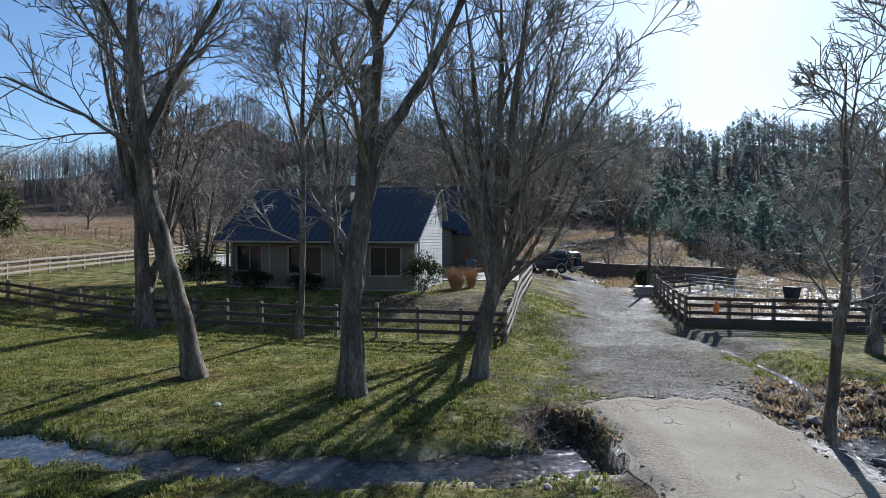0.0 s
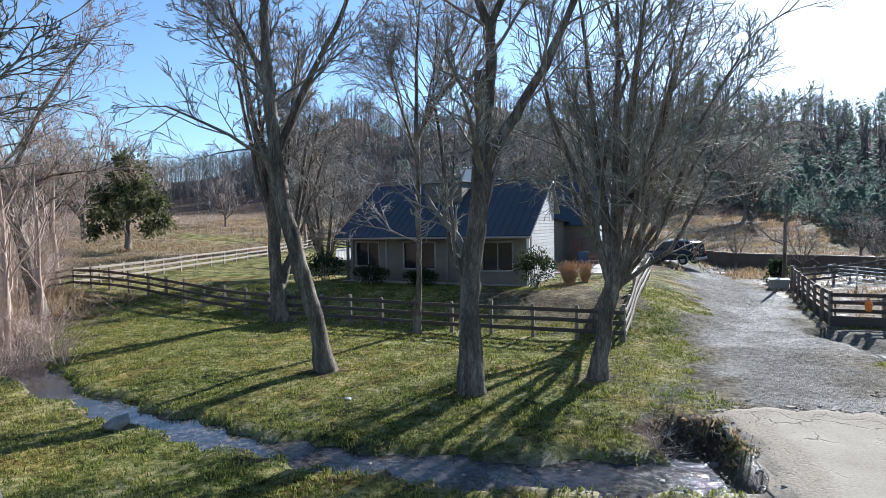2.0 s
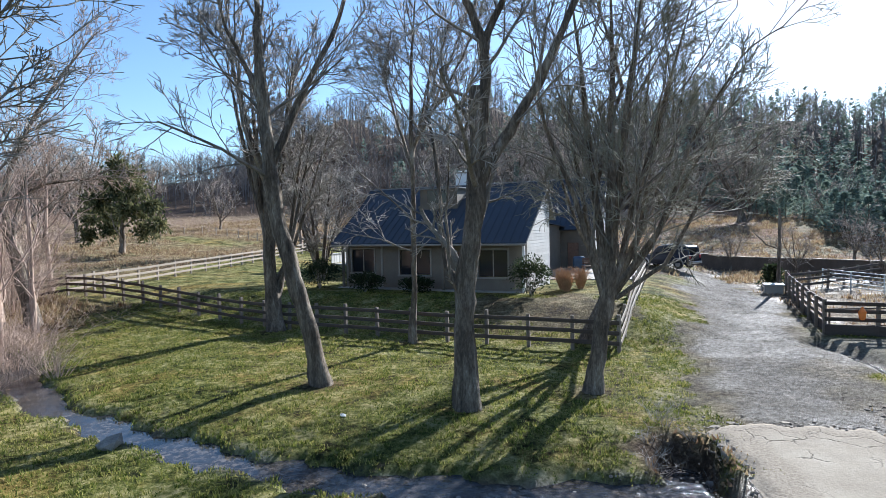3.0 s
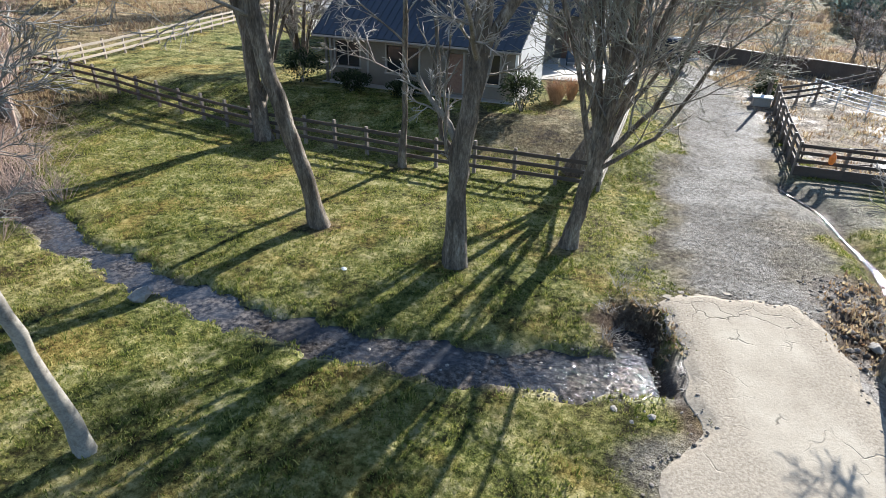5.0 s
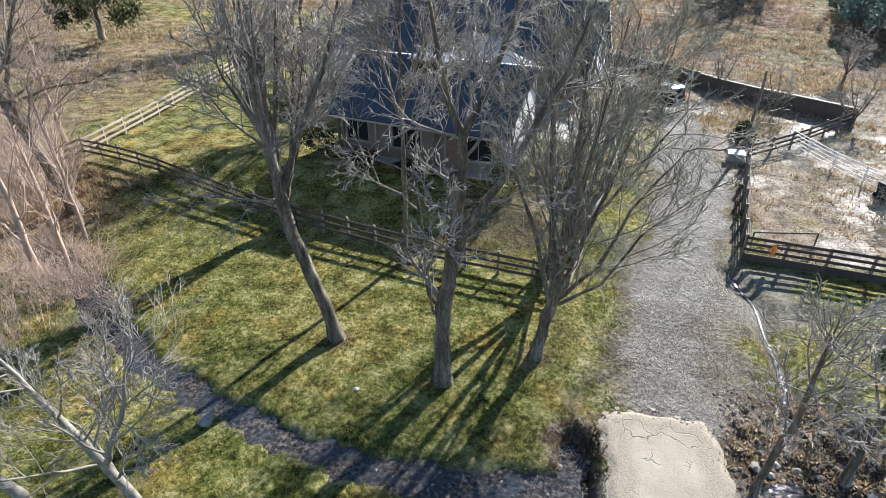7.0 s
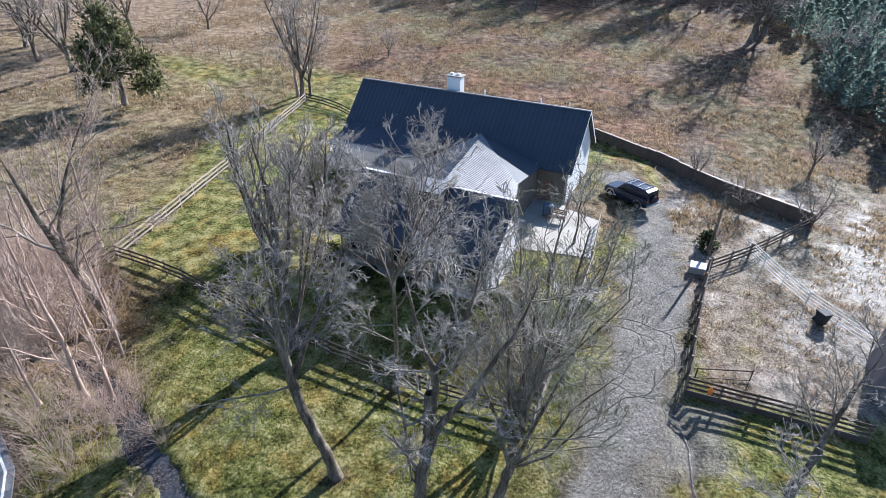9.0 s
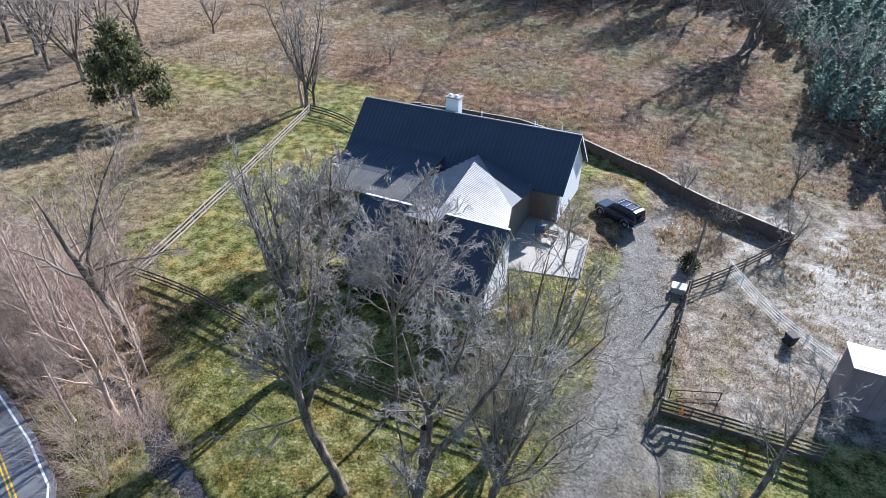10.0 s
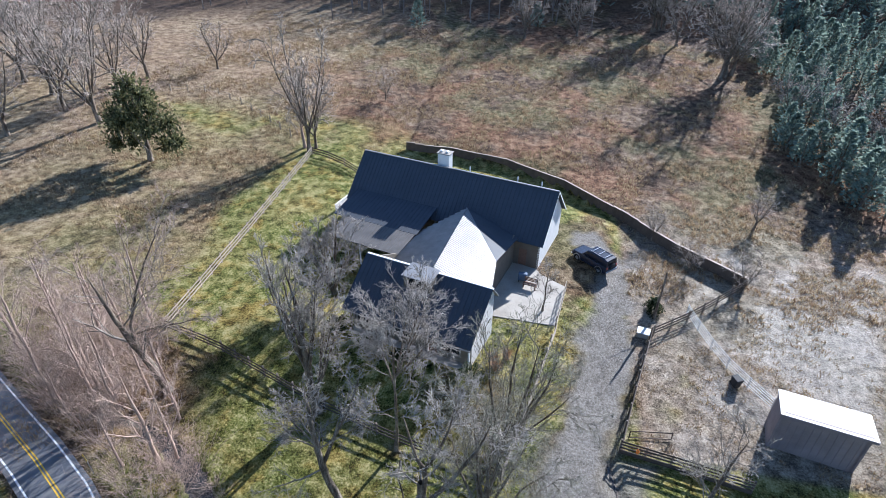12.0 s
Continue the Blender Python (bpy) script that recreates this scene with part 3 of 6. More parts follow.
# ---- water ----
def ribbon(line, z, material, name, label, extra=0.25, step=0.5):
    P, W_ = [], []
    for i in range(len(line) - 1):
        a, b2 = line[i], line[i + 1]
        n = max(1, int(math.hypot(b2[0] - a[0], b2[1] - a[1]) / step))
        for k in range(n):
            s = k / n
            P.append((a[0] + s * (b2[0] - a[0]), a[1] + s * (b2[1] - a[1])))
            W_.append(a[2] + s * (b2[2] - a[2]))
    P = np.array(P)
    for _ in range(4):
        P[1:-1] = (P[:-2] + 2 * P[1:-1] + P[2:]) / 4
    d = np.gradient(P, axis=0)
    d /= np.linalg.norm(d, axis=1, keepdims=True)
    nrm = np.stack([-d[:, 1], d[:, 0]], -1)
    cols = np.linspace(-1, 1, 7)
    heights = ground_z(P[:, 0], P[:, 1]) + 0.035 if z is None else np.full(len(P), z)
    V = [(p[0] + n[0] * (w + extra) * c, p[1] + n[1] * (w + extra) * c, h) for p, n, w, h in zip(P, nrm, W_, heights) for c in cols]
    k = len(cols)
    i = (np.arange(len(P) - 1)[:, None] * k + np.arange(k - 1)[None, :]).ravel()
    return put(name, mesh_np(name, np.array(V), np.stack([i, i + 1, i + k + 1, i + k], -1), material), label=label, category=name, kind="structure")


ribbon([p for p in STREAM if -26 < p[0] < 1] + [(2.6, 9.85, 0.1), (3.4, 9.85, 0.1)], -0.26, WATER, "water", "shallow rippled stream water in a grassy channel", 0.75)
ribbon([(1.9, 11.5, 0.3), (2.4, 11.5, 0.5), (2.9, 11.5, 0.3)], -0.62, WATER, "water", "dark pool in the washed-out hollow", 0.3, 0.1)
ribbon([(px, py, 0.05 * math.sin(5 * k)) for k, (px, py) in enumerate(DITCH[:-1])], None, WATER, "water", "thin sparkling trickle in the ditch beside the drive", 0.08, 0.25)
ribbon([(7.35, 9.65, 1.0)] + [p for p in STREAM if 7.5 < p[0] < 61], -0.3, WATER, "water", "shallow sparkling stream water below the crossing", 0.75)

# stones in the stream bed and on the banks
rs = np.random.RandomState(3)


def stone_mesh(seed, name="stone"):
    r = np.random.RandomState(seed)
    bm = bmesh.new()
    bmesh.ops.create_icosphere(bm, subdivisions=1, radius=0.5)
    for v in bm.verts:
        v.co *= 0.75 + 0.5 * r.rand()
    for v in bm.verts:
        v.co.z *= 0.6
    me = bpy.data.meshes.new(name)
    bm.to_mesh(me)
    bm.free()
    me.materials.append(STONE)
    return me


stones = [stone_mesh(s) for s in range(5)]


def stone_at(x, y, size, z=None, label="rough grey-brown stone at the stream", group="bank stones"):
    z = gz(x, y) if z is None else z
    o = put("stone", stones[rs.randint(5)], None, Matrix.LocRotScale((x, y, z + size * 0.12), Euler((rs.uniform(-0.3, 0.3), rs.uniform(-0.3, 0.3), rs.uniform(0, 6.28))), (size, size * rs.uniform(0.7, 1.2), size * rs.uniform(0.6, 1.0))), label, "stone", group)
    return o


for _ in range(16):
    stone_at(rs.uniform(7.4, 11.6), rs.uniform(10.2, 12.6), rs.uniform(0.18, 0.5))
for _ in range(18):
    stone_at(2.45 + rs.normal(0, 0.4), 11.0 + rs.normal(0, 0.8), rs.uniform(0.1, 0.32))
for _ in range(18):
    x = rs.uniform(-4, 1.6)
    stone_at(x, 9.7 + rs.normal(0, 0.42), rs.uniform(0.05, 0.14), -0.28, "wet pebble standing out of the stream", "stream pebbles")
for _ in range(24):
    x = rs.uniform(7.4, 11)
    stone_at(x, 9.4 + rs.normal(0, 0.8), rs.uniform(0.1, 0.35), -0.33, "wet pebble standing out of the stream", "stream pebbles")
for x, y, s in ((2.3, 8.5, 0.2), (1.6, 8.6, 0.16), (1.9, 8.3, 0.12)):
    stone_at(x, y, s)
o = stone_at(-5.3, 12.65, 0.2, label="pale white stone lying in the lawn", group="")
o.data = o.data.copy()
o.data.materials[0] = WHITE
o = stone_at(-9.9, 10.35, 0.6, label="flat pale slab of stone on the stream bank", group="")

def resample(line, step):
    out = []
    for a, b2 in zip(line, line[1:]):
        n = max(1, int(math.dist(a[:2], b2[:2]) / step))
        out += [tuple(p + (q - p) * k / n for p, q in zip(a, b2)) for k in range(n)]
    return out + [line[-1]]


# ---- concrete crossing over the stream ----
m_slab, nt, b = nodes("worn_dirty_concrete")
blot, grit = noise_node(nt, 0.55, 4, 0.6), noise_node(nt, 16, 4, 0.7)
smear = noise_node(nt, 1.4, 5, 0.7, (1, 0.35, 1))
base = ramp(nt, sums(nt, "ADD", sums(nt, "MULTIPLY", blot, 0.6), sums(nt, "MULTIPLY", grit, 0.4)), [(0.3, (0.19, 0.158, 0.12)), (0.5, (0.31, 0.27, 0.212)), (0.7, (0.39, 0.348, 0.28))])
vor = nt.nodes.new("ShaderNodeTexVoronoi")
vor.feature = "DISTANCE_TO_EDGE"
vor.inputs["Scale"].default_value = 1.1
tc = nt.nodes.new("ShaderNodeTexCoord")
wob = nt.nodes.new("ShaderNodeVectorMath")
wob.operation = "ADD"
nz = nt.nodes.new("ShaderNodeTexNoise")
nz.inputs["Scale"].default_value = 1.6
nt.links.new(tc.outputs["Object"], nz.inputs["Vector"])
nt.links.new(tc.outputs["Object"], wob.inputs[0])
nt.links.new(nz.outputs["Color"], wob.inputs[1])
nt.links.new(wob.outputs[0], vor.inputs["Vector"])
worn = attr("worn")
crack = sums(nt, "MULTIPLY", ramp(nt, vor.outputs["Distance"], [(0.0, (1, 1, 1)), (0.03, (0, 0, 0))]), ramp(nt, sums(nt, "ADD", blot, sums(nt, "MULTIPLY", attr("broken"), 0.5)), [(0.55, (0, 0, 0)), (0.68, (1, 1, 1))]))
dirt = ramp(nt, sums(nt, "ADD", worn, sums(nt, "MULTIPLY", smear, 0.9)), [(0.62, (0, 0, 0)), (0.95, (1, 1, 1))])
earth = ramp(nt, grit, [(0.35, (0.19, 0.16, 0.122)), (0.62, (0.32, 0.276, 0.217))])
col = mix(nt, dirt, mix(nt, sums(nt, "MULTIPLY", crack, 0.85), base, (0.05, 0.04, 0.03)), earth)
nt.links.new(col, b.inputs["Base Color"])
b.inputs["Roughness"].default_value = 0.95
b.inputs["Specular IOR Level"].default_value = 0.1
bump(nt, b, sums(nt, "SUBTRACT", sums(nt, "ADD", grit, smear), sums(nt, "MULTIPLY", crack, 2.0)), 0.5, 0.02)
slab = thing("slab_bridge", pose(0, 0, 0), "worn tan concrete crossing over the stream, cracked and dirty", "bridge", kind="structure")
NU, NV = 30, 76
V, WORN, BROKEN = [], [], []
for iv in range(NV + 1):
    y = 1.5 + 12.0 * iv / NV
    core = 3.2 + 0.1 * math.sin(y * 1.9) + 0.06 * math.sin(y * 5.3)
    xl = 3.2 - 1.2 * float(smooth01(np.array((8.4 - y) / 1.3))) + 0.1 * math.sin(y * 1.9) + 0.06 * math.sin(y * 5.3) + 0.8 * max(0, y - 12.6) ** 2
    xr = 6.95 + 0.1 * math.sin(y * 1.6 + 2) + 0.06 * math.sin(y * 4.7) - 0.25 * max(0, y - 12.6) ** 2
    for iu in range(NU + 1):
        u = iu / NU
        x = xl + (xr - xl) * (0.5 - 0.5 * math.cos(math.pi * u) if 0 < iu < NU else u)
        inner = min(x - xl, xr - x, 13.5 + 0.12 * math.sin(x * 6) - y)
        drop = 1 - float(smooth01(np.array((inner + 0.02) / 0.4)))
        V.append((x, y, 0.06 - 0.088 * drop + rs.uniform(-0.006, 0.006) - (0.3 if iu in (0, NU) or iv == NV else 0)))
        WORN.append(0.12 + 0.88 * (1 - float(smooth01(np.array(min(inner, x - core) / 1.3)))))
        BROKEN.append(float(smooth01(np.array((y - 11.6) / 1.5))))
me = mesh_of("deck", V, [(a, a + 1, a + NU + 2, a + NU + 1) for v in range(NV) for a in range(v * (NU + 1), v * (NU + 1) + NU)], m_slab, True)
me.attributes.new("worn", "FLOAT", "POINT").data.foreach_set("value", np.array(WORN, np.float32))
me.attributes.new("broken", "FLOAT", "POINT").data.foreach_set("value", np.array(BROKEN, np.float32))
put("deck", me, slab)
for i in range(9):
    x0 = 3.4 + 0.4 * i + rs.uniform(-0.1, 0.1)
    y0 = 13.35 + 0.3 * math.sin(i * 0.6) * 0.3 + rs.uniform(-0.3, 0.35)
    n = 6
    a0 = rs.uniform(0, 6.28)
    pts = [(x0 + rs.uniform(0.06, 0.2) * math.cos(a0 + k * 2 * math.pi / n), y0 + rs.uniform(0.05, 0.15) * math.sin(a0 + k * 2 * math.pi / n), gz(x0, y0) + 0.012) for k in range(n)]
    part("broken_slab", poly_bm(pts, 0.12), m_slab, slab)

# ---- country road ----
road = thing("road", pose(0, 0, 0), "two-lane asphalt road with yellow centre lines and white edge lines", "road", kind="structure")
RW = 1.55


def strip(line, off, width, z, thick, material, name, parent, label=""):
    bm = bmesh.new()
    rows = []
    for i, p in enumerate(line):
        q0, q1 = line[max(0, i - 1)], line[min(len(line) - 1, i + 1)]
        d = Vector((q1[0] - q0[0], q1[1] - q0[1], 0)).normalized()
        n = Vector((-d.y, d.x, 0))
        c = Vector((p[0], p[1], z))
        l, r = c + n * (off + width / 2), c + n * (off - width / 2)
        rows.append([bm.verts.new(v) for v in (l, r, r - Vector((0, 0, thick)), l - Vector((0, 0, thick)))])
    for a, b2 in zip(rows, rows[1:]):
        for k in range(4):
            bm.faces.new((a[k], b2[k], b2[(k + 1) % 4], a[(k + 1) % 4]))
    bm.faces.new(rows[0])
    bm.faces.new(rows[-1][::-1])
    bmesh.ops.recalc_face_normals(bm, faces=bm.faces)
    return part(name, bm, material, parent, label)


rl = resample(ROAD, 3.0)
strip(rl, 0, 2 * RW + 0.7, 0.17, 0.12, ASPHALT, "carriageway", road)
strip(rl, RW - 0.02, 0.12, 0.176, 0.03, WHITE, "edge_line", road, "worn white edge line")
strip(rl, -RW + 0.02, 0.12, 0.176, 0.03, WHITE, "edge_line", road, "worn white edge line")
strip(rl, 0.1, 0.09, 0.176, 0.03, YELLOW, "centre_line", road, "yellow centre line")
strip(rl, -0.1, 0.09, 0.176, 0.03, YELLOW, "centre_line", road, "yellow centre line")


# ---- fences ----
POST_ME, RAIL_ME = {}, {}
GREYBAR = simple("grey_galvanised_bar", clr((0.43, 0.44, 0.43), 1.25), 3, 0.6, 40, 0)


def unit_box(name, material, bevel):
    bm = bmesh.new()
    bmesh.ops.create_cube(bm, size=1)
    bmesh.ops.bevel(bm, geom=list(bm.edges), offset=bevel, segments=1, affect="EDGES")
    me = bpy.data.meshes.new(name)
    bm.to_mesh(me)
    bm.free()
    me.materials.append(material)
    return me


def fence(name, line, n, material, label, height=1.25, rails=(0.35, 0.72, 1.1), post=0.13, rail_h=0.15, board=0.0, board_mat=None):
    """Posts along a polyline with n bays, and rails nailed to them."""
    L = [0]
    for a, b2 in zip(line, line[1:]):
        L.append(L[-1] + math.dist(a, b2))
    pts = []
    for i in range(n + 1):
        s = L[-1] * i / n
        k = max(j for j in range(len(L)) if L[j] <= s + 1e-6)
        k = min(k, len(line) - 2)
        f = (s - L[k]) / (L[k + 1] - L[k])
        x, y = (line[k][j] + f * (line[k + 1][j] - line[k][j]) for j in (0, 1))
        pts.append(Vector((x, y, gz(x, y))))
    root = thing(name, pose(*pts[0]), label, "fence")
    inv = pose(*pts[0]).inverted()
    pm = POST_ME.setdefault(material.name, unit_box("post", SUNLIT_POST if material is RAIL else material, 0.06))
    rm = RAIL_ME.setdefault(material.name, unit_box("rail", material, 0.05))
    r = np.random.RandomState(len(pts) * 7 + int(abs(line[0][0]) * 10))
    for i, p in enumerate(pts):
        q = pts[min(i + 1, n)] - pts[max(i - 1, 0)]
        ang = math.atan2(q.y, q.x)
        h = height + r.uniform(-0.05, 0.08)
        put("post", pm, root, inv @ Matrix.LocRotScale(p + Vector((0, 0, h / 2 - 0.15)), Euler((r.uniform(-0.02, 0.02), r.uniform(-0.02, 0.02), ang)), (post, post, h + 0.3)))
    for a, b2 in zip(pts, pts[1:]):
        d = b2 - a
        ang, flat = math.atan2(d.y, d.x), math.hypot(d.x, d.y)
        pitch = math.atan2(d.z, flat)
        side = Vector((-math.sin(ang), math.cos(ang), 0)) * -(post / 2 + 0.012)
        for z in rails:
            put("rail", rm, root, inv @ Matrix.LocRotScale((a + b2) / 2 + side + Vector((0, 0, z + r.uniform(-0.015, 0.015))), Euler((0, -pitch + r.uniform(-0.006, 0.006), ang)), (d.length + 0.04, min(0.035, rail_h), rail_h)))
        # added dark board stands in for the broad shadow at the fence's foot
        if board:
            put("kick_board", rm, root, inv @ Matrix.LocRotScale((a + b2) / 2 + side * 1.5 + Vector((0, 0, board / 2 - 0.05)), Euler((0, -pitch, ang)), (d.length + 0.04, 0.05, board + 0.1)), "wide dark board along the ground")
    return root


FRONT = [(-29.6, 28.9), (-23.4, 27.6), (-17.0, 25.4), (-13.0, 24.0), (-8.4, 22.6), (-4.4, 21.6), (2.1, 20.5)]
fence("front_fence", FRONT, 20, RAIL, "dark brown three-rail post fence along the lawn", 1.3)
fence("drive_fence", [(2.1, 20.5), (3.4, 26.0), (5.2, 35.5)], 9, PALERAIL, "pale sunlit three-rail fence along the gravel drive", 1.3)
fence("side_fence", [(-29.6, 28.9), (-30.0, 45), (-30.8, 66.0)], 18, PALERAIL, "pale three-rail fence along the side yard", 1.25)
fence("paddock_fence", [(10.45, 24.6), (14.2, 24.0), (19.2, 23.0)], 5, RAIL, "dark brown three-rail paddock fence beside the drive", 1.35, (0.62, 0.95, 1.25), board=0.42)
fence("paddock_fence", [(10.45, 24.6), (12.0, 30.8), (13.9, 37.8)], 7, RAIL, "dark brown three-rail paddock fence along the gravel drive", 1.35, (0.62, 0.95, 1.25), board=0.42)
fence("paddock_fence", [(14.2, 38.2), (18.2, 41.6), (24.2, 47.6)], 6, RAIL, "dark brown paddock fence ending at the timber wall", 1.35, (0.45, 0.8, 1.15))
fence("panel_fence", [(17.8, 42.2), (18.9, 38.2), (20.3, 34.8), (22.6, 31.2)], 5, GREYBAR, "grey metal five-bar livestock panels, sagging", 1.25, (0.25, 0.5, 0.75, 1.0, 1.2), 0.06, 0.05)
fence("yard_fence", [(-30.6, 66.0), (-26.0, 64.5), (-22.5, 62.5)], 3, RAIL, "short dark three-rail fence beside the house", 1.2)
fence("back_fence", [(-62, 80), (-55, 81.5), (-47, 78), (-36, 70.5)], 10, PALERAIL, "weathered wire fence posts at the field edge", 1.25, (0.5, 1.05), 0.12, 0.03)
fence("corner_fence", [(-29.6, 28.9), (-30.6, 26.2)], 1, RAIL, "short broken end of the brown rail fence", 1.0)


# ---- timber retaining wall ----
wl = resample(WALL_LINE, 1.25)
wall = thing("retaining_wall", pose(0, 0, 0), "dark brown timber retaining wall curving behind the house", "wall", kind="structure")
bmesh_panel = unit_box("panel", WALLMAT, 0.02)
cap_me = unit_box("cap", PALERAIL, 0.04)
for a, b2 in zip(wl, wl[1:]):
    d = Vector((b2[0] - a[0], b2[1] - a[1], 0))
    n = Vector((d.y, -d.x, 0)).normalized()
    c = Vector(((a[0] + b2[0]) / 2, (a[1] + b2[1]) / 2, 0)) + n * 0.06
    base = gz(c.x + n.x * 0.6, c.y + n.y * 0.6)
    top = base + 1.3
    ang = math.atan2(d.y, d.x)
    put("panel", bmesh_panel, wall, Matrix.LocRotScale((c.x, c.y, (top + base - 0.4) / 2), Euler((0, 0, ang)), (d.length + 0.01, 0.16, top - base + 0.4)))
    put("cap", cap_me, wall, Matrix.LocRotScale((c.x, c.y, top + 0.03), Euler((0, 0, ang)), (d.length + 0.02, 0.24, 0.06)))


# ---- house ----
HM = Matrix.Translation((HOUSE_O[0], HOUSE_O[1], 0)) @ Matrix.Rotation(HOUSE_A, 4, "Z")
house = thing("house", HM, "single-storey farmhouse, dark metal roofs, tan walls and white clapboard gable", "house")
FZ, FE, FR = 1.05, 3.72, 6.8        # floor, front eave and front ridge heights
A0, A1, FB = -11.9, 0.0, -4.5       # front block: west end, east end, front eave
ME_, MR = 4.2, 8.5                  # main block: eave, ridge
MA0, MA1, MB0, MBR, MB1 = -22.6, 1.0, 11.9, 16.4, 20.9


def wall_with_holes(a0, a1, z0, z1, holes, b, thick, material, name, label=""):
    """An upright wall along the house's length, at b, with rectangular openings through it."""
    bm = bmesh.new()
    xs = sorted({a0, a1, *[h[0] for h in holes], *[h[1] for h in holes]})
    zs = sorted({z0, z1, *[h[2] for h in holes], *[h[3] for h in holes]})
    for x0, x1 in zip(xs, xs[1:]):
        for q0, q1 in zip(zs, zs[1:]):
            if not any(h[0] <= x0 and x1 <= h[1] and h[2] <= q0 and q1 <= h[3] for h in holes):
                box_bm(x0, x1, b, b + thick, q0, q1, 0, bm)
    bmesh.ops.remove_doubles(bm, verts=bm.verts, dist=0.0005)
    return part(name, bm, material, house, label)


def window(a0, a1, z0, z1, b, panes=2, label="cream-trimmed window with dark glass"):
    w = put("window", None, house, None, label)
    for nm, (x0, x1, q0, q1) in (("trim", (a0 - 0.1, a0, z0 - 0.1, z1 + 0.1)), ("trim", (a1, a1 + 0.1, z0 - 0.1, z1 + 0.1)), ("trim", (a0, a1, z1, z1 + 0.1)), ("sill", (a0 - 0.14, a1 + 0.14, z0 - 0.1, z0))):
        part(nm, box_bm(x0, x1, b - (0.08 if nm == "sill" else 0.03), b + 0.1, q0, q1, 0.008), TRIM, w)
    for k in range(panes):
        p0, p1 = a0 + (a1 - a0) * k / panes, a0 + (a1 - a0) * (k + 1) / panes
        part("pane", box_bm(p0 + 0.03, p1 - 0.03, b + 0.08, b + 0.1, z0 + 0.03, z1 - 0.03), GLASS, w)
        if k:
            part("mullion", box_bm(p0 - 0.03, p0 + 0.03, b + 0.06, b + 0.12, z0, z1, 0.006), TRIM, w)


FWB = FB + 0.9       # front wall stands back under the eave
holes = [(-11.3, -9.7, FZ + 0.9, FZ + 2.3), (-7.9, -5.9, FZ + 0.8, FZ + 2.25), (-4.2, -3.25, FZ + 0.1, FZ + 2.15), (-2.9, -1.2, FZ + 0.75, FZ + 2.25)]
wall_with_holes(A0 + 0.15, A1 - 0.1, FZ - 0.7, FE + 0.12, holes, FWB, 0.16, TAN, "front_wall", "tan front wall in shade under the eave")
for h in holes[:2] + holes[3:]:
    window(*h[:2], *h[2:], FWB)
door = put("front_door", None, house, None, "brown panelled front door in a cream frame")
h = holes[2]
part("door_leaf", box_bm(h[0] + 0.04, h[1] - 0.04, FWB + 0.06, FWB + 0.11, h[2], h[3] - 0.03, 0.01), BRICK, door)
for x0, x1 in ((h[0] - 0.1, h[0] + 0.02), (h[1] - 0.02, h[1] + 0.1)):
    part("door_frame", box_bm(x0, x1, FWB - 0.03, FWB + 0.12, h[2], h[3] + 0.1, 0.008), TRIM, door)
part("door_knob", box_bm(h[1] - 0.16, h[1] - 0.1, FWB + 0.0, FWB + 0.06, h[2] + 0.95, h[2] + 1.02, 0.015), CHROME, door)
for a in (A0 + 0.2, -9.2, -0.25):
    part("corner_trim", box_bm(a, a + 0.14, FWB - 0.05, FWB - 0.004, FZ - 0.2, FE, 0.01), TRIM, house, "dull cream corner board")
# raised porch floor with its skirt of stone
part("porch_floor", box_bm(A0, A1 + 0.1, FB + 0.15, FWB, FZ - 0.25, FZ + 0.02, 0.02), CONC, house, "pale porch floor")
part("foundation", box_bm(A0 + 0.1, A1 - 0.05, FB + 0.25, FWB + 0.02, FZ - 0.9, FZ - 0.25), STONE, house, "dark stone foundation")
# east post white; the others take the shade-darkened tan
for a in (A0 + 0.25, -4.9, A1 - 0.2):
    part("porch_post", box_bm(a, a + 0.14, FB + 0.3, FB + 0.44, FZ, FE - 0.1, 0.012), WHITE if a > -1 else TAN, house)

GB, GZ = 1.0, 5.75     # rear edge of the gable wall and its height there
# east gable of the front block: clapboards laid over a backing wall
gable_pts = [(FWB - 0.02, FZ - 0.6), (GB, FZ - 0.6), (GB, GZ), (0.0, FR - 0.2), (FWB - 0.02, FE + 0.42)]
bm = poly_bm([(A1 - 0.1, p, q) for p, q in gable_pts], 0.14)
bmesh.ops.recalc_face_normals(bm, faces=bm.faces)
part("gable_wall", bm, SIDING, house, "white gable wall")


def gable_span(z):
    lo = FWB - 0.02 if z < FE + 0.42 else FWB - 0.02 + (0 - FWB + 0.02) * (z - FE - 0.42) / (FR - 0.2 - FE - 0.42)
    hi = GB if z < GZ else GB - GB * (z - GZ) / (FR - 0.2 - GZ)
    return lo, hi


z = FZ - 0.5
while z < FR - 0.35:
    lo, hi = gable_span(z + 0.17)
    l2, h2 = gable_span(z)
    bm = bmesh.new()
    vs = [bm.verts.new(v) for v in ((A1 - 0.074, l2, z), (A1 - 0.074, h2, z), (A1 - 0.088, hi, z + 0.18), (A1 - 0.088, lo, z + 0.18), (A1 - 0.1, l2, z), (A1 - 0.1, h2, z), (A1 - 0.1, hi, z + 0.18), (A1 - 0.1, lo, z + 0.18))]
    for f in ((0, 1, 2, 3), (4, 7, 6, 5), (0, 4, 5, 1), (3, 2, 6, 7), (0, 3, 7, 4), (1, 5, 6, 2)):
        bm.faces.new([vs[k] for k in f])
    bmesh.ops.recalc_face_normals(bm, faces=bm.faces)
    part("clapboard", bm, SIDING, house)
    z += 0.18


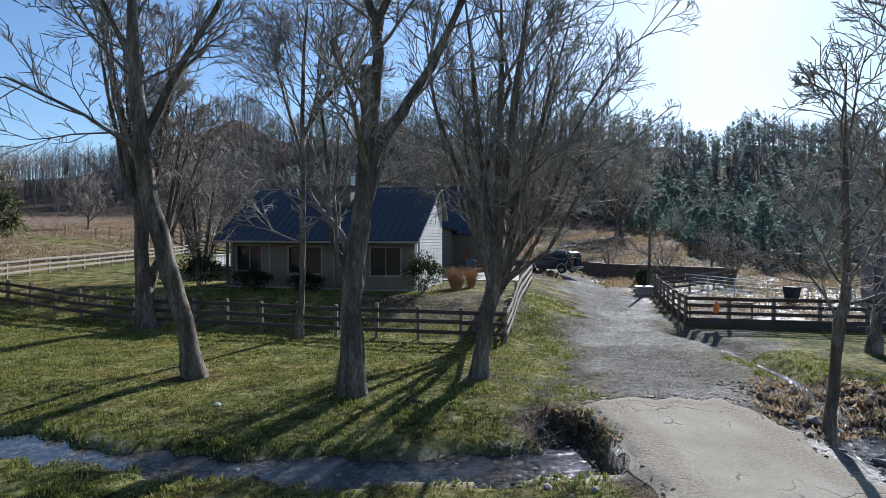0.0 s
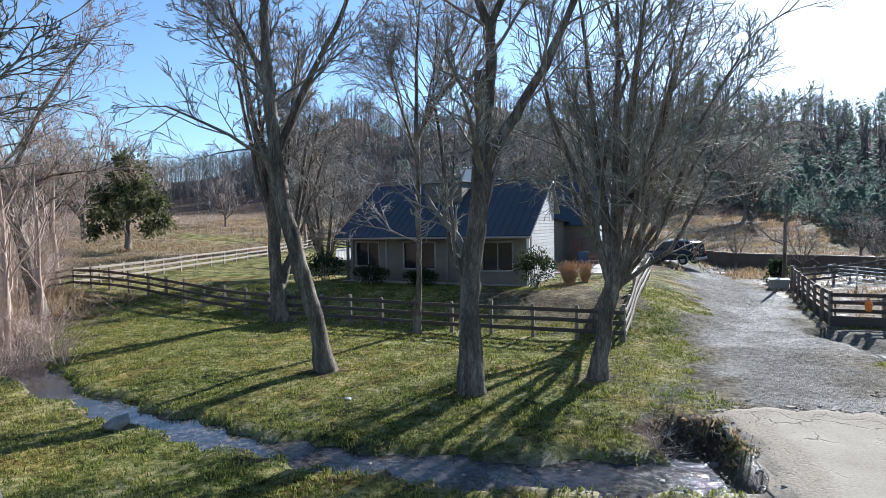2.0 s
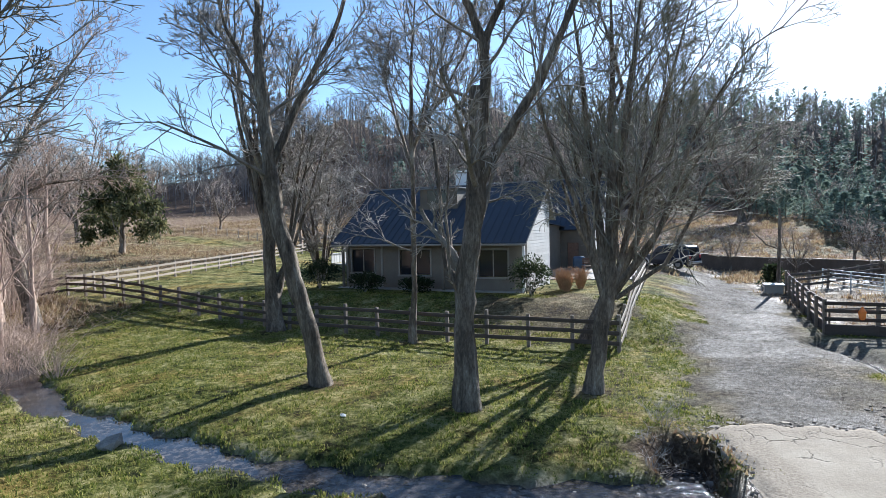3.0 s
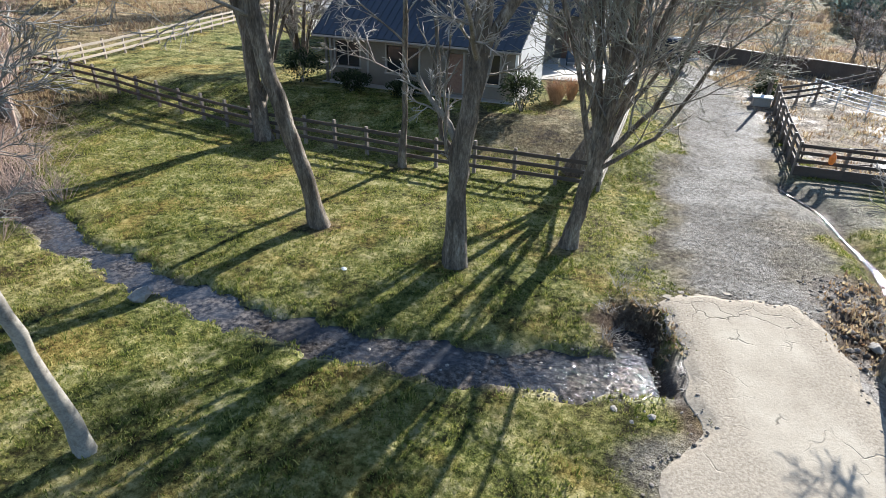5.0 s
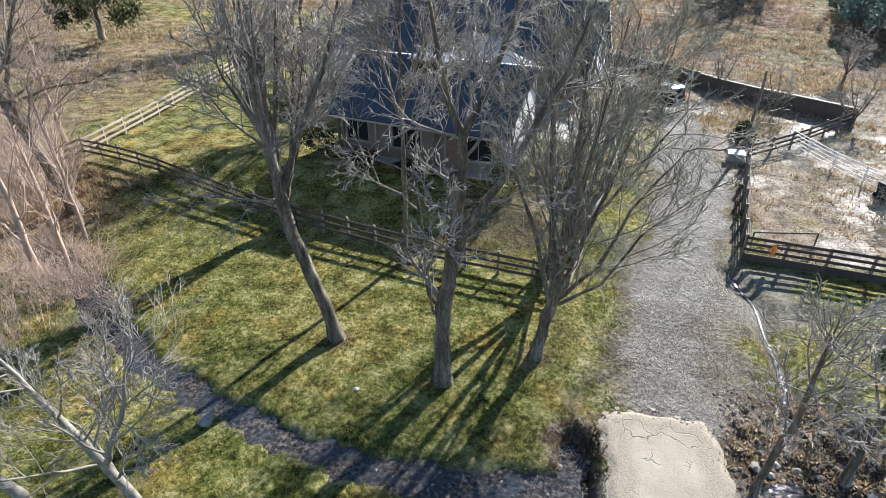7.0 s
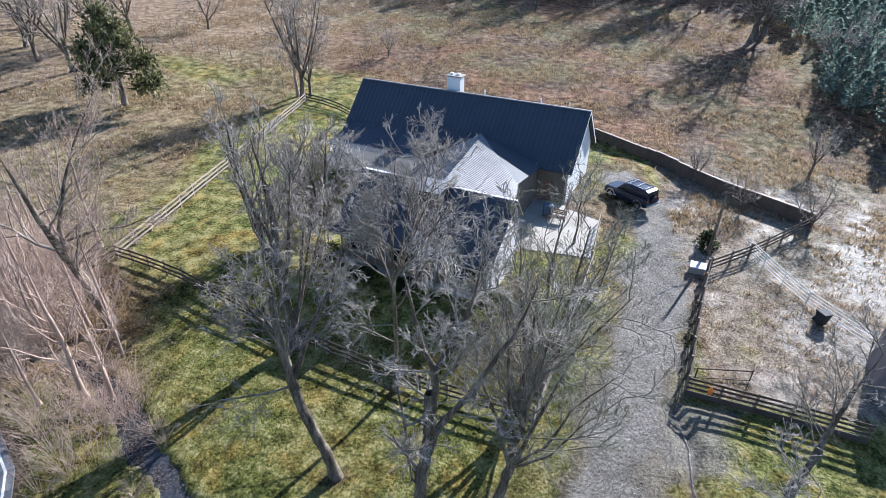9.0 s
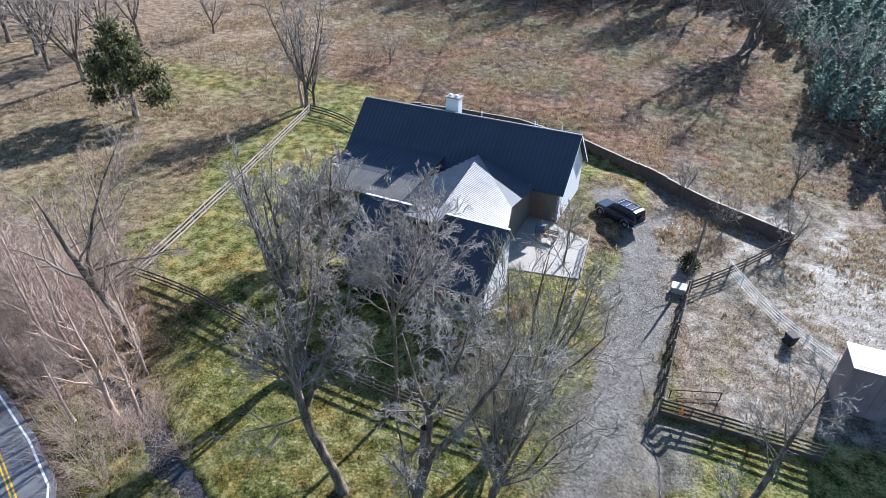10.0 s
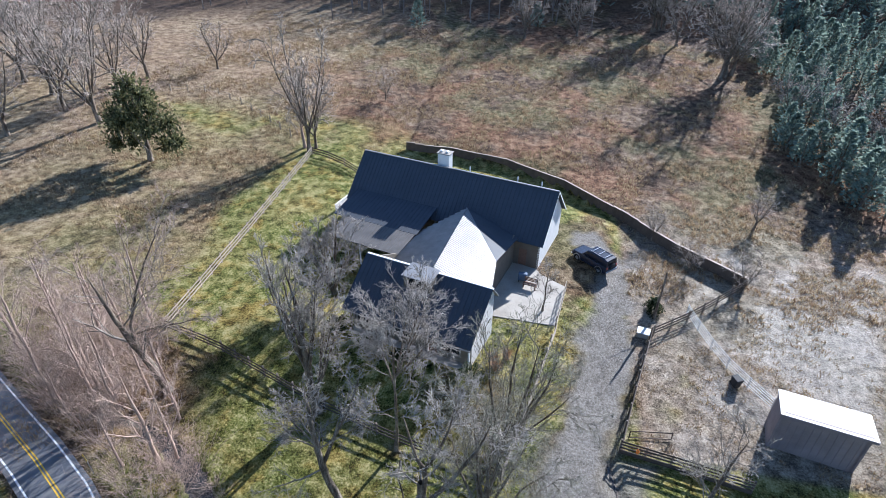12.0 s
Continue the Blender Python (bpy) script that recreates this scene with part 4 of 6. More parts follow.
def roof(name, corners, material, label, ribs=0.0, thick=0.1, along=None):
    """A roof plane (eave left, eave right, ridge right, ridge left) with upright seams from eave to ridge."""
    bm = poly_bm(corners, thick)
    bmesh.ops.recalc_face_normals(bm, faces=bm.faces)
    pl = part(name, bm, material, house, label)
    e0, e1, r1, r0 = [Vector(c) for c in corners]
    n = (e1 - e0).cross(r0 - e0).normalized()
    if n.z < 0:
        n = -n
    if ribs:
        width = max((e1 - e0).length, (r1 - r0).length)
        k = max(2, int(width / ribs))
        bm = bmesh.new()
        for i in range(k + 1):
            s = i / k
            a, b2 = e0.lerp(e1, s), r0.lerp(r1, s)
            d = (e1 - e0).normalized() * min(0.03, ribs * 0.22)
            q = [bm.verts.new(v) for v in (a - d + n * 0.002, a + d + n * 0.002, b2 + d + n * 0.002, b2 - d + n * 0.002)]
            t = [bm.verts.new(v) for v in (a - d * 0.4 + n * 0.035, a + d * 0.4 + n * 0.035, b2 + d * 0.4 + n * 0.035, b2 - d * 0.4 + n * 0.035)]
            for f in ((0, 1, 5, 4), (1, 2, 6, 5), (2, 3, 7, 6), (3, 0, 4, 7), (4, 5, 6, 7)):
                allv = q + t
                bm.faces.new([allv[j] for j in f])
        part("roof_seams", bm, material, pl)
    return pl


# main block
roof("main_roof_front", [(MA0, MB0, ME_), (MA1, MB0, ME_), (MA1, MBR, MR), (MA0, MBR, MR)], METAL_ROOF, "dark blue-grey standing-seam metal roof", 0.45)
roof("main_roof_back", [(MA1, MB1, ME_), (MA0, MB1, ME_), (MA0, MBR, MR), (MA1, MBR, MR)], METAL_ROOF, "dark blue-grey standing-seam metal roof", 0.45)
part("ridge_cap", box_bm(MA0, MA1, MBR - 0.12, MBR + 0.12, MR - 0.04, MR + 0.05, 0.02), GREY_ROOF, house, "pale ridge cap")
mholes = [(-1.6, -0.7, FZ + 0.05, FZ + 2.1), (-3.9, -2.5, FZ + 0.9, FZ + 2.2)]
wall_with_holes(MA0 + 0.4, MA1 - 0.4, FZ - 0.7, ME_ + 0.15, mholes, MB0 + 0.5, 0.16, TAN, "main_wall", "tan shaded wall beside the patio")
window(-3.9, -2.5, FZ + 0.9, FZ + 2.2, MB0 + 0.5)
part("patio_door", box_bm(-1.58, -0.72, MB0 + 0.56, MB0 + 0.61, FZ + 0.05, FZ + 2.08, 0.01), BRICK, house, "dark patio door")
part("back_wall", box_bm(MA0 + 0.4, MA1 - 0.4, MB1 - 0.66, MB1 - 0.5, FZ - 0.7, ME_ + 0.15), TAN, house)
for a, nm in ((MA1 - 0.4, "east"), (MA0 + 0.24, "west")):
    bm = poly_bm([(a, MB0 + 0.5, FZ - 0.7), (a, MB1 - 0.5, FZ - 0.7), (a, MB1 - 0.5, ME_ + 0.2), (a, MBR, MR - 0.12), (a, MB0 + 0.5, ME_ + 0.2)], 0.16)
    bmesh.ops.recalc_face_normals(bm, faces=bm.faces)
    part("end_wall", bm, WHITE, house, "white gable end wall")
for a in (MA0, MA1):
    for s0, s1 in (((a, MB0, ME_), (a, MBR, MR)), ((a, MB1, ME_), (a, MBR, MR))):
        v0, v1 = Vector(s0), Vector(s1)
        sgn = -0.03 if a < 0 else 0.03
        bm = bmesh.new()
        q = [v0, v1, v1 - Vector((0, 0, 0.2)), v0 - Vector((0, 0, 0.2))]
        box = [bm.verts.new(v + Vector((k * sgn, 0, 0.02))) for k in (0.1, 1) for v in q]
        for f in ((0, 1, 2, 3), (7, 6, 5, 4), (0, 4, 5, 1), (1, 5, 6, 2), (2, 6, 7, 3), (3, 7, 4, 0)):
            bm.faces.new([box[k] for k in f])
        bmesh.ops.recalc_face_normals(bm, faces=bm.faces)
        part("bargeboard", bm, WHITE, house, "white bargeboard")
ch = put("chimney", None, house, None, "white rendered chimney behind the ridge")
part("chimney_shaft", box_bm(-13.3, -11.9, 16.9, 17.9, 6.5, 9.7, 0.03), WHITE, ch)
part("chimney_cap", box_bm(-13.4, -11.8, 16.8, 18.0, 9.7, 9.82, 0.02), CONC, ch)
for a in (-13.0, -12.3):
    part("flue", box_bm(a - 0.16, a + 0.16, 17.2, 17.55, 9.82, 10.0, 0.04), WHITE, ch)
for a in (-3.9, -9.5, -1.2):
    part("vent_pipe", box_bm(a - 0.06, a + 0.06, 17.3, 17.42, 7.3, 8.7, 0.02), WHITE, house, "white roof vent pipe")

# front block
roof("front_roof", [(A0 - 0.3, FB, FE), (A1 + 0.12, FB, FE), (A1 + 0.12, 0, FR), (A0 - 0.3, 0, FR)], METAL_ROOF, "dark blue-grey metal roof over the porch", 0.45)
part("ridge_flashing", box_bm(A0 - 0.3, A1 + 0.14, 0.06, 0.3, FR - 0.12, FR + 0.0, 0.02), WHITE, house, "white ridge flashing")
part("gutter", box_bm(A0 - 0.3, A1 + 0.14, FB - 0.12, FB - 0.01, FE - 0.16, FE - 0.04, 0.03), TRIM, house, "dull eaves gutter")
bm = poly_bm([(A0 + 0.3, FWB, FZ - 0.7), (A0 + 0.3, 4.2, FZ - 0.7), (A0 + 0.3, 4.2, 4.4), (A0 + 0.3, 0, FR - 0.2), (A0 + 0.3, FWB, FE + 0.3)], 0.15)
bmesh.ops.recalc_face_normals(bm, faces=bm.faces)
part("west_wall", bm, TAN, house)
# link block: a ribbed grey roof from the front ridge to the main roof
PK, RE, VE, VW, EW = (-7.9, 13.2, 5.9), (-5.67, 0.06, 6.77), (-2.0, 6.6, 4.9), (-11.6, 9.0, 4.2), (-11.5, 3.6, 4.1)
LOW = (-0.15, 0.1, 5.09)    # where the link roof runs in under the front ridge


def facet(name, pts, label, ribs, way, high=0.05):
    """A roof face with its ribs running the given way, cut off at the face's edges."""
    P = [Vector(p) for p in pts]
    bm = poly_bm(P, 0.07)
    bmesh.ops.recalc_face_normals(bm, faces=bm.faces)
    pl = part(name, bm, GREY_ROOF, house, label)
    n = (P[1] - P[0]).cross(P[2] - P[0]).normalized()
    n = n if n.z > 0 else -n
    way = (Vector(way) - n * Vector(way).dot(n)).normalized()
    across = n.cross(way)
    o = P[0]
    Q = [((p - o).dot(way), (p - o).dot(across), (p - o).dot(n)) for p in P]
    bm = bmesh.new()
    v = min(q[1] for q in Q) + ribs / 2
    while v < max(q[1] for q in Q):
        hits = []
        for a, b2 in zip(Q, Q[1:] + Q[:1]):
            if (a[1] - v) * (b2[1] - v) < 0:
                s = (v - a[1]) / (b2[1] - a[1])
                hits.append((a[0] + s * (b2[0] - a[0]), a[2] + s * (b2[2] - a[2])))
        if len(hits) == 2:
            e = [o + way * u + across * v + n * w for u, w in sorted(hits)]
            d = across * ribs * 0.27
            q = [bm.verts.new(p) for p in (e[0] - d + n * 0.003, e[0] + n * high, e[0] + d + n * 0.003, e[1] - d + n * 0.003, e[1] + n * high, e[1] + d + n * 0.003)]
            bm.faces.new((q[0], q[1], q[4], q[3]))
            bm.faces.new((q[1], q[2], q[5], q[4]))
        v += ribs
    bmesh.ops.recalc_face_normals(bm, faces=bm.faces)
    part("roof_ribs", bm, GREY_ROOF, pl)


FE_ = (A1 + 0.1, 0.05, FR - 0.03)
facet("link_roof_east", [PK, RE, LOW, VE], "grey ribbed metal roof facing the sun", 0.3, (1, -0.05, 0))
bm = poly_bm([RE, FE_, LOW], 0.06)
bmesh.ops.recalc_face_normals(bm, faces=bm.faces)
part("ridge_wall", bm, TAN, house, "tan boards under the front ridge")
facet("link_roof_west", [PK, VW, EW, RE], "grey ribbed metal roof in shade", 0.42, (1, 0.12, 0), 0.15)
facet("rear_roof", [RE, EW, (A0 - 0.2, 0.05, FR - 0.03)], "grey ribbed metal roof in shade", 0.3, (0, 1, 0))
bm = poly_bm([VE, (-1.7, 12.2, 4.45), PK], 0.07)
bmesh.ops.recalc_face_normals(bm, faces=bm.faces)
part("valley_roof", bm, METAL_ROOF, house, "dark metal roof running down to the valley")
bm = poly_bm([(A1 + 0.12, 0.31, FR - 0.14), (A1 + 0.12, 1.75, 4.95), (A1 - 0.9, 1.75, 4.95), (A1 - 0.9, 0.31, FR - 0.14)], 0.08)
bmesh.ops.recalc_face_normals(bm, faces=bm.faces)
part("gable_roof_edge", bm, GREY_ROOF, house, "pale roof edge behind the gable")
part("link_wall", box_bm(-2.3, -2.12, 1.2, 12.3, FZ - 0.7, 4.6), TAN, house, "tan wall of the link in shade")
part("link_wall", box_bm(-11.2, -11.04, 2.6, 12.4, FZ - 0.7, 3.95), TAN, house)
roof("main_roof_skirt", [(-21.6, 8.0, 4.5), (-11.4, 8.0, 4.5), (-11.4, 12.95, 5.22), (-21.6, 12.95, 5.22)], METAL_ROOF, "dark metal roof running out over the side porch", 0.45)
roof("side_porch_roof", [(-20.2, 4.7, 3.95), (-11.75, 4.5, 3.95), (-11.55, 8.1, 4.5), (-20.2, 8.1, 4.5)], SHADED_ROOF, "low weathered grey-brown corrugated side-porch roof", 0.3)
for a in (-20.0, -16.6):
    part("porch_post", box_bm(a, a + 0.13, 5.0, 5.13, FZ - 0.6, 3.92, 0.01), WHITE, house)
# small dormer on the front slope
part("dormer_wall", box_bm(-7.5, -5.0, -1.6, -0.1, 5.5, 7.0), TAN, house)
part("dormer_window", box_bm(-7.0, -5.6, -1.64, -1.604, 6.1, 6.85), GLASS, house)
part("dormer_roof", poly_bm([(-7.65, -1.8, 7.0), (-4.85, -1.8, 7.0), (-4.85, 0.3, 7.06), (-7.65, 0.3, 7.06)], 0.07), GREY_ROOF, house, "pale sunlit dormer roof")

# low white-railed deck at the west end
part("deck_floor", box_bm(MA0 - 2.6, MA0 + 0.3, MB0 + 1.0, MB0 + 5.0, FZ - 0.05, FZ + 0.15, 0.02), CONC, house, "pale boards of the west deck")
for k in range(9):
    part("deck_board", box_bm(MA0 - 2.62, MA0 - 2.56, MB0 + 1.02 + 0.44 * k, MB0 + 1.42 + 0.44 * k, FZ + 0.2, FZ + 1.1, 0.01), WHITE, house)
part("deck_rail", box_bm(MA0 - 2.68, MA0 - 2.5, MB0 + 1.0, MB0 + 5.0, FZ + 1.1, FZ + 1.18, 0.01), WHITE, house, "white deck rail")

# patio
patio = [(-0.9, 36.7), (5.3, 36.5), (6.1, 42.6), (3.4, 44.3), (2.2, 46.2), (-1.3, 46.6), (-1.6, 41)]
pm = poly_bm([(x, y, 1.1) for x, y in patio], 0.5)
bmesh.ops.recalc_face_normals(pm, faces=pm.faces)
part("patio", pm, CONC, None, "pale concrete patio beside the house")
tagged(bpy.data.objects["patio"], category="patio", kind="structure")
# low rail along the patio's outer edge
rail = thing("patio_rail", pose(5.25, 36.8, 1.1), "low pale timber rail along the patio's edge", "rail")
dvec = Vector((0.75, 5.6, 0))
for k in range(7):
    p = dvec * (k / 6)
    part("post", box_bm(p.x - 0.05, p.x + 0.05, p.y - 0.05, p.y + 0.05, 0, 0.95, 0.01), PALERAIL, rail)
for zz in (0.45, 0.88):
    bm = bmesh.new()
    box_bm(0, dvec.length, -0.03, 0.03, zz, zz + 0.08, 0.01, bm)
    part("rail", bm, PALERAIL, rail, m=Matrix.Rotation(math.atan2(dvec.y, dvec.x), 4, "Z"))

# gravel bars of the stream bed
r = np.random.RandomState(55)
ico = bmesh.new()
bmesh.ops.create_icosphere(ico, subdivisions=1, radius=0.5)
IV = np.array([v.co[:] for v in ico.verts])
IF = np.array([[v.index for v in f.verts] for f in ico.faces])
ico.free()


def pebbles(name, label, spots, seed, tone=1.0):
    r = np.random.RandomState(seed)
    V, F = [], []
    for i, (x, y, z, s) in enumerate(spots):
        q = IV * (1 + r.uniform(-0.22, 0.22, (len(IV), 1))) * np.array([s, s * r.uniform(0.6, 1.1), s * r.uniform(0.4, 0.7)])
        a = r.uniform(0, 6.28)
        c, sn = math.cos(a), math.sin(a)
        V.append(np.stack([q[:, 0] * c - q[:, 1] * sn + x, q[:, 0] * sn + q[:, 1] * c + y, q[:, 2] + z], -1))
        F.append(IF + i * len(IV))
    m = island_leaf(name + "_mix", [(0.15, (0.05 * tone, 0.043 * tone, 0.036 * tone)), (0.5, (0.15 * tone, 0.128 * tone, 0.108 * tone)), (0.8, (0.36, 0.32, 0.275))], 0.6)
    return put(name, mesh_np(name, np.concatenate(V), np.concatenate(F), m, False), label=label, category="gravel", kind="stuff")


def bed_spots(n, x0, x1, wide, lo, hi, seed):
    r = np.random.RandomState(seed)
    out = []
    x = r.uniform(x0, x1, n)
    yc = np.interp(x, [p[0] for p in STREAM], [p[1] for p in STREAM])
    wd = np.interp(x, [p[0] for p in STREAM], [p[2] for p in STREAM])
    y = yc + r.normal(0, 0.55, n) * (wd + wide)
    s = r.uniform(lo, hi, n) * (0.6 + 0.8 * r.rand(n) ** 3)
    z = np.maximum(ground_z(x, y), -0.3) - 0.005
    return [t for t in zip(x, y, z, s) if t[2] < -0.05]


pebbles("stream_gravel", "grey and brown wet pebbles on the stream's gravel bar", [p for p in bed_spots(1500, -3.0, 2.75, 0.2, 0.03, 0.1, 1) if r.rand() < smooth01((p[0] + 2.6) / 4)] + bed_spots(120, -9, -2.2, 0.1, 0.05, 0.12, 2), 61)
pebbles("bank_gravel", "pale stones along the water below the crossing", bed_spots(700, 7.5, 13.5, 0.2, 0.08, 0.26, 3), 62)
n = 1100
sx, sy = r.uniform(7.1, 12.0, n), r.uniform(10.3, 15.2, n)
sz = ground_z(sx, sy)
pebbles("bank_rubble", "broken stones and clods on the eroded bank", [(a, c, e, s) for a, c, e, s in zip(sx, sy, sz, 0.04 + 0.2 * r.rand(n) ** 4)], 63)
# grit and clods washed over the edges of the crossing
r = np.random.RandomState(66)
grit_spots = []
for _ in range(800):
    y = r.uniform(3.0, 13.9)
    left = 3.2 - 1.2 * float(smooth01(np.array((8.4 - y) / 1.3)))
    k = r.rand()
    x = left + r.normal(0.05, 0.22) if k < 0.5 else 6.95 + r.normal(0, 0.22) if k < 0.8 else r.uniform(3.5, 7.0)
    if k >= 0.8:
        y = 13.4 + r.normal(0, 0.28)
    on = left + 0.1 < x < 6.9 and y < 13.4
    zz = max(gz(x, y), 0.035 if on else -9)
    if zz > -0.25:
        grit_spots.append((x, y, zz, 0.02 + 0.09 * r.rand() ** 3))
pebbles("crossing_grit", "tan grit and small stones along the edges of the crossing", grit_spots, 67, 1.8)


# ---- trees ----
def unit(v):
    return v / (np.linalg.norm(v) + 1e-9)


def turned(r, d, angle):
    """A way that leans by angle from d, to a random side."""
    p = np.cross(d, r.normal(size=3))
    return unit(d * math.cos(angle) + unit(p) * math.sin(angle))


class Growth:
    def __init__(self, seed, twig_r=0.0085, rise=0.085):
        self.r = np.random.RandomState(seed)
        self.trunk, self.limbs, self.twigs = Tubes(), Tubes(), Tubes()
        self.twig_r, self.rise = twig_r, rise

    def limb(self, p, d, length, rad, level, plan):
        """Grows a limb and its side shoots; plan holds, level by level: shoots, length factor, lean, wander."""
        r = self.r
        k = (8, 7, 5, 3, 2)[min(level, 4)]
        shoots, factor, lean, wander = plan[min(level, len(plan) - 1)]
        pts, dirs = [np.array(p, float)], []
        d = unit(np.array(d, float))
        for i in range(k - 1):
            d = unit(d + r.normal(0, wander, 3) + np.array([0, 0, self.rise * (0.6 if level else 0.3)]))
            dirs.append(d)
            pts.append(pts[-1] + d * length / (k - 1))
        rad = max(rad, self.twig_r * (1, 3.2, 2.2, 1.4, 1)[min(level, 4)])
        end = max(self.twig_r, rad * (0.42 if level < 3 else 0.35))
        radii = np.linspace(rad, end, k)
        sides = (9, 6, 3, 3, 3)[min(level, 4)]
        (self.trunk if level == 0 else self.limbs if level < 3 else self.twigs).add(pts, radii, sides)
        self.side(pts, dirs, radii, length, level, plan)

    def side(self, pts, dirs, radii, length, level, plan, lo=0.25):
        if level + 1 >= len(plan):
            return
        r = self.r
        shoots, factor, lean, wander = plan[level]
        k = len(pts)
        n = max(0, int(round(shoots * r.uniform(0.75, 1.25))))
        for j in range(n):
            s = lo + (1 - lo) * (j + r.rand()) / n
            i = min(k - 2, int(s * (k - 1)))
            f = s * (k - 1) - i
            q = pts[i] * (1 - f) + pts[i + 1] * f
            rad = (radii[i] * (1 - f) + radii[i + 1] * f) * (r.uniform(0.22, 0.42) if level == 0 else r.uniform(0.48, 0.72))
            ln = length * factor * r.uniform(0.6, 1.25) * (1.15 - 0.5 * s)
            self.limb(q, turned(r, dirs[i], radians(lean) * r.uniform(0.65, 1.3)), ln, max(rad, self.twig_r), level + 1, plan)

    def stem(self, pts, radii, plan, lo=0.3, sides=10, flare=True):
        """A trunk or great limb along given points."""
        pts = [np.array(p, float) for p in pts]
        fine, rf = [], []
        n = 4
        for i in range(len(pts) - 1):
            a, b2 = pts[max(i - 1, 0)], pts[min(i + 2, len(pts) - 1)]
            for j in range(n):
                s = j / n
                p = pts[i] * (1 - s) + pts[i + 1] * s
                c = ((pts[i + 1] - a) * (1 - s) + (b2 - pts[i]) * s) / 2
                fine.append(p + 0.12 * (c - (pts[i + 1] - pts[i])) * math.sin(math.pi * s) + self.r.normal(0, 0.012, 3))
                rf.append(radii[i] * (1 - s) + radii[i + 1] * s)
        fine.append(pts[-1])
        rf.append(radii[-1])
        if flare:
            rf[0] *= 1.38
            rf[1] *= 1.15
            fine[0] = fine[0] - np.array([0, 0, 0.12])
        rf = [q * self.r.uniform(0.92, 1.08) for q in rf]
        self.trunk.add(fine, rf, sides)
        L = sum(np.linalg.norm(b2 - a) for a, b2 in zip(pts, pts[1:]))
        dirs = [unit(b2 - a) for a, b2 in zip(fine, fine[1:])]
        self.side(fine, dirs, rf, L, 0, plan, lo)

    def meshes(self, bark, twig):
        out = [("trunk", self.trunk.mesh("trunk", bark))]
        if self.limbs.groups:
            out.append(("limb_frame", self.limbs.mesh("limb_frame", LIMB if bark is BARK else bark)))
        if self.twigs.groups:
            out.append(("twig_crown", self.twigs.mesh("twig_crown", twig)))
        return out


def tree_thing(g, base, label, bark=BARK, twig=TWIG, group="", category="tree", name="tree"):
    """The grown tree, told in places relative to its base."""
    root = thing(name, Matrix.Translation(base), label, category, group)
    for nm, me in g.meshes(bark, twig):
        put(nm, me, root, kind="" if nm == "trunk" else "stuff")
    return root


def rel(pts, base):
    return [(p[0] - base[0], p[1] - base[1], p[2]) for p in pts]


FULL = [(12, 0.37, 48, 0.08), (6, 0.54, 44, 0.12), (5.5, 0.55, 40, 0.14), (4.2, 0.6, 36, 0.14), (0, 0, 0, 0.1)]
SPARSE = [(6, 0.33, 36, 0.09), (5, 0.52, 44, 0.12), (4.5, 0.55, 40, 0.14), (3.8, 0.6, 36, 0.14), (0, 0, 0, 0.1)]
THIN = [(8, 0.43, 46, 0.08), (6, 0.53, 44, 0.12), (5.2, 0.56, 40, 0.14), (4.2, 0.6, 36, 0.14), (0, 0, 0, 0.1)]
SPROUT = [(4, 0.2, 36, 0.08), (3, 0.4, 40, 0.12), (0, 0, 0, 0.1)]

# the three tall trees on the lawn
b = (-6.98, 15.2, gz(-6.98, 15.2))
g = Growth(21)
g.stem(rel([(-6.98, 15.2, 0), (-7.25, 15.1, 1.6), (-7.65, 15.0, 3.2), (-8.1, 14.9, 5.0), (-8.25, 14.8, 6.8), (-8.4, 14.8, 8.8), (-8.5, 14.9, 10.5), (-8.7, 15.2, 12.5)], b), [0.27, 0.25, 0.24, 0.22, 0.2, 0.17, 0.11, 0.03], [(11, 0.25, 42, 0.08)] + FULL[1:], 0.5)
g.stem(rel([(-8.2, 14.85, 6.4), (-7.6, 15.3, 8.2), (-6.6, 15.9, 10.4), (-5.9, 16.4, 13)], b), [0.13, 0.11, 0.08, 0.03], THIN, 0.2, 7, False)
g.stem(rel([(-8.3, 14.8, 8.0), (-8.7, 14.6, 9.2), (-9.2, 14.4, 10.4), (-9.5, 14.2, 12.4)], b), [0.08, 0.065, 0.05, 0.015], THIN, 0.2, 6, False)
tree_thing(g, b, "tall bare leaning tree with a grey trunk on the lawn", group="lawn trees")
b = (-2.35, 13.65, gz(-2.35, 13.65))
g = Growth(22, 0.009)
g.stem(rel([(-2.35, 13.65, 0), (-2.4, 13.7, 2.0), (-2.34, 13.75, 3.3), (-2.06, 13.8, 5.0), (-1.95, 13.86, 6.5), (-2.0, 13.84, 8.1)], b), [0.31, 0.27, 0.26, 0.25, 0.24, 0.2], [(5, 0.35, 55, 0.1)] + THIN[1:], 0.35)
g.stem(rel([(-1.95, 13.85, 6.6), (-1.75, 13.9, 8.2), (-1.8, 13.87, 9.2), (-2.2, 13.8, 10.2), (-2.8, 13.7, 13.5)], b), [0.17, 0.15, 0.13, 0.1, 0.03], THIN, 0.25, 7, False)
g.stem(rel([(-1.8, 13.87, 9.2), (-1.2, 14.0, 10.4), (-0.6, 14.3, 12.2), (-0.3, 14.6, 14)], b), [0.11, 0.09, 0.06, 0.02], THIN, 0.2, 6, False)
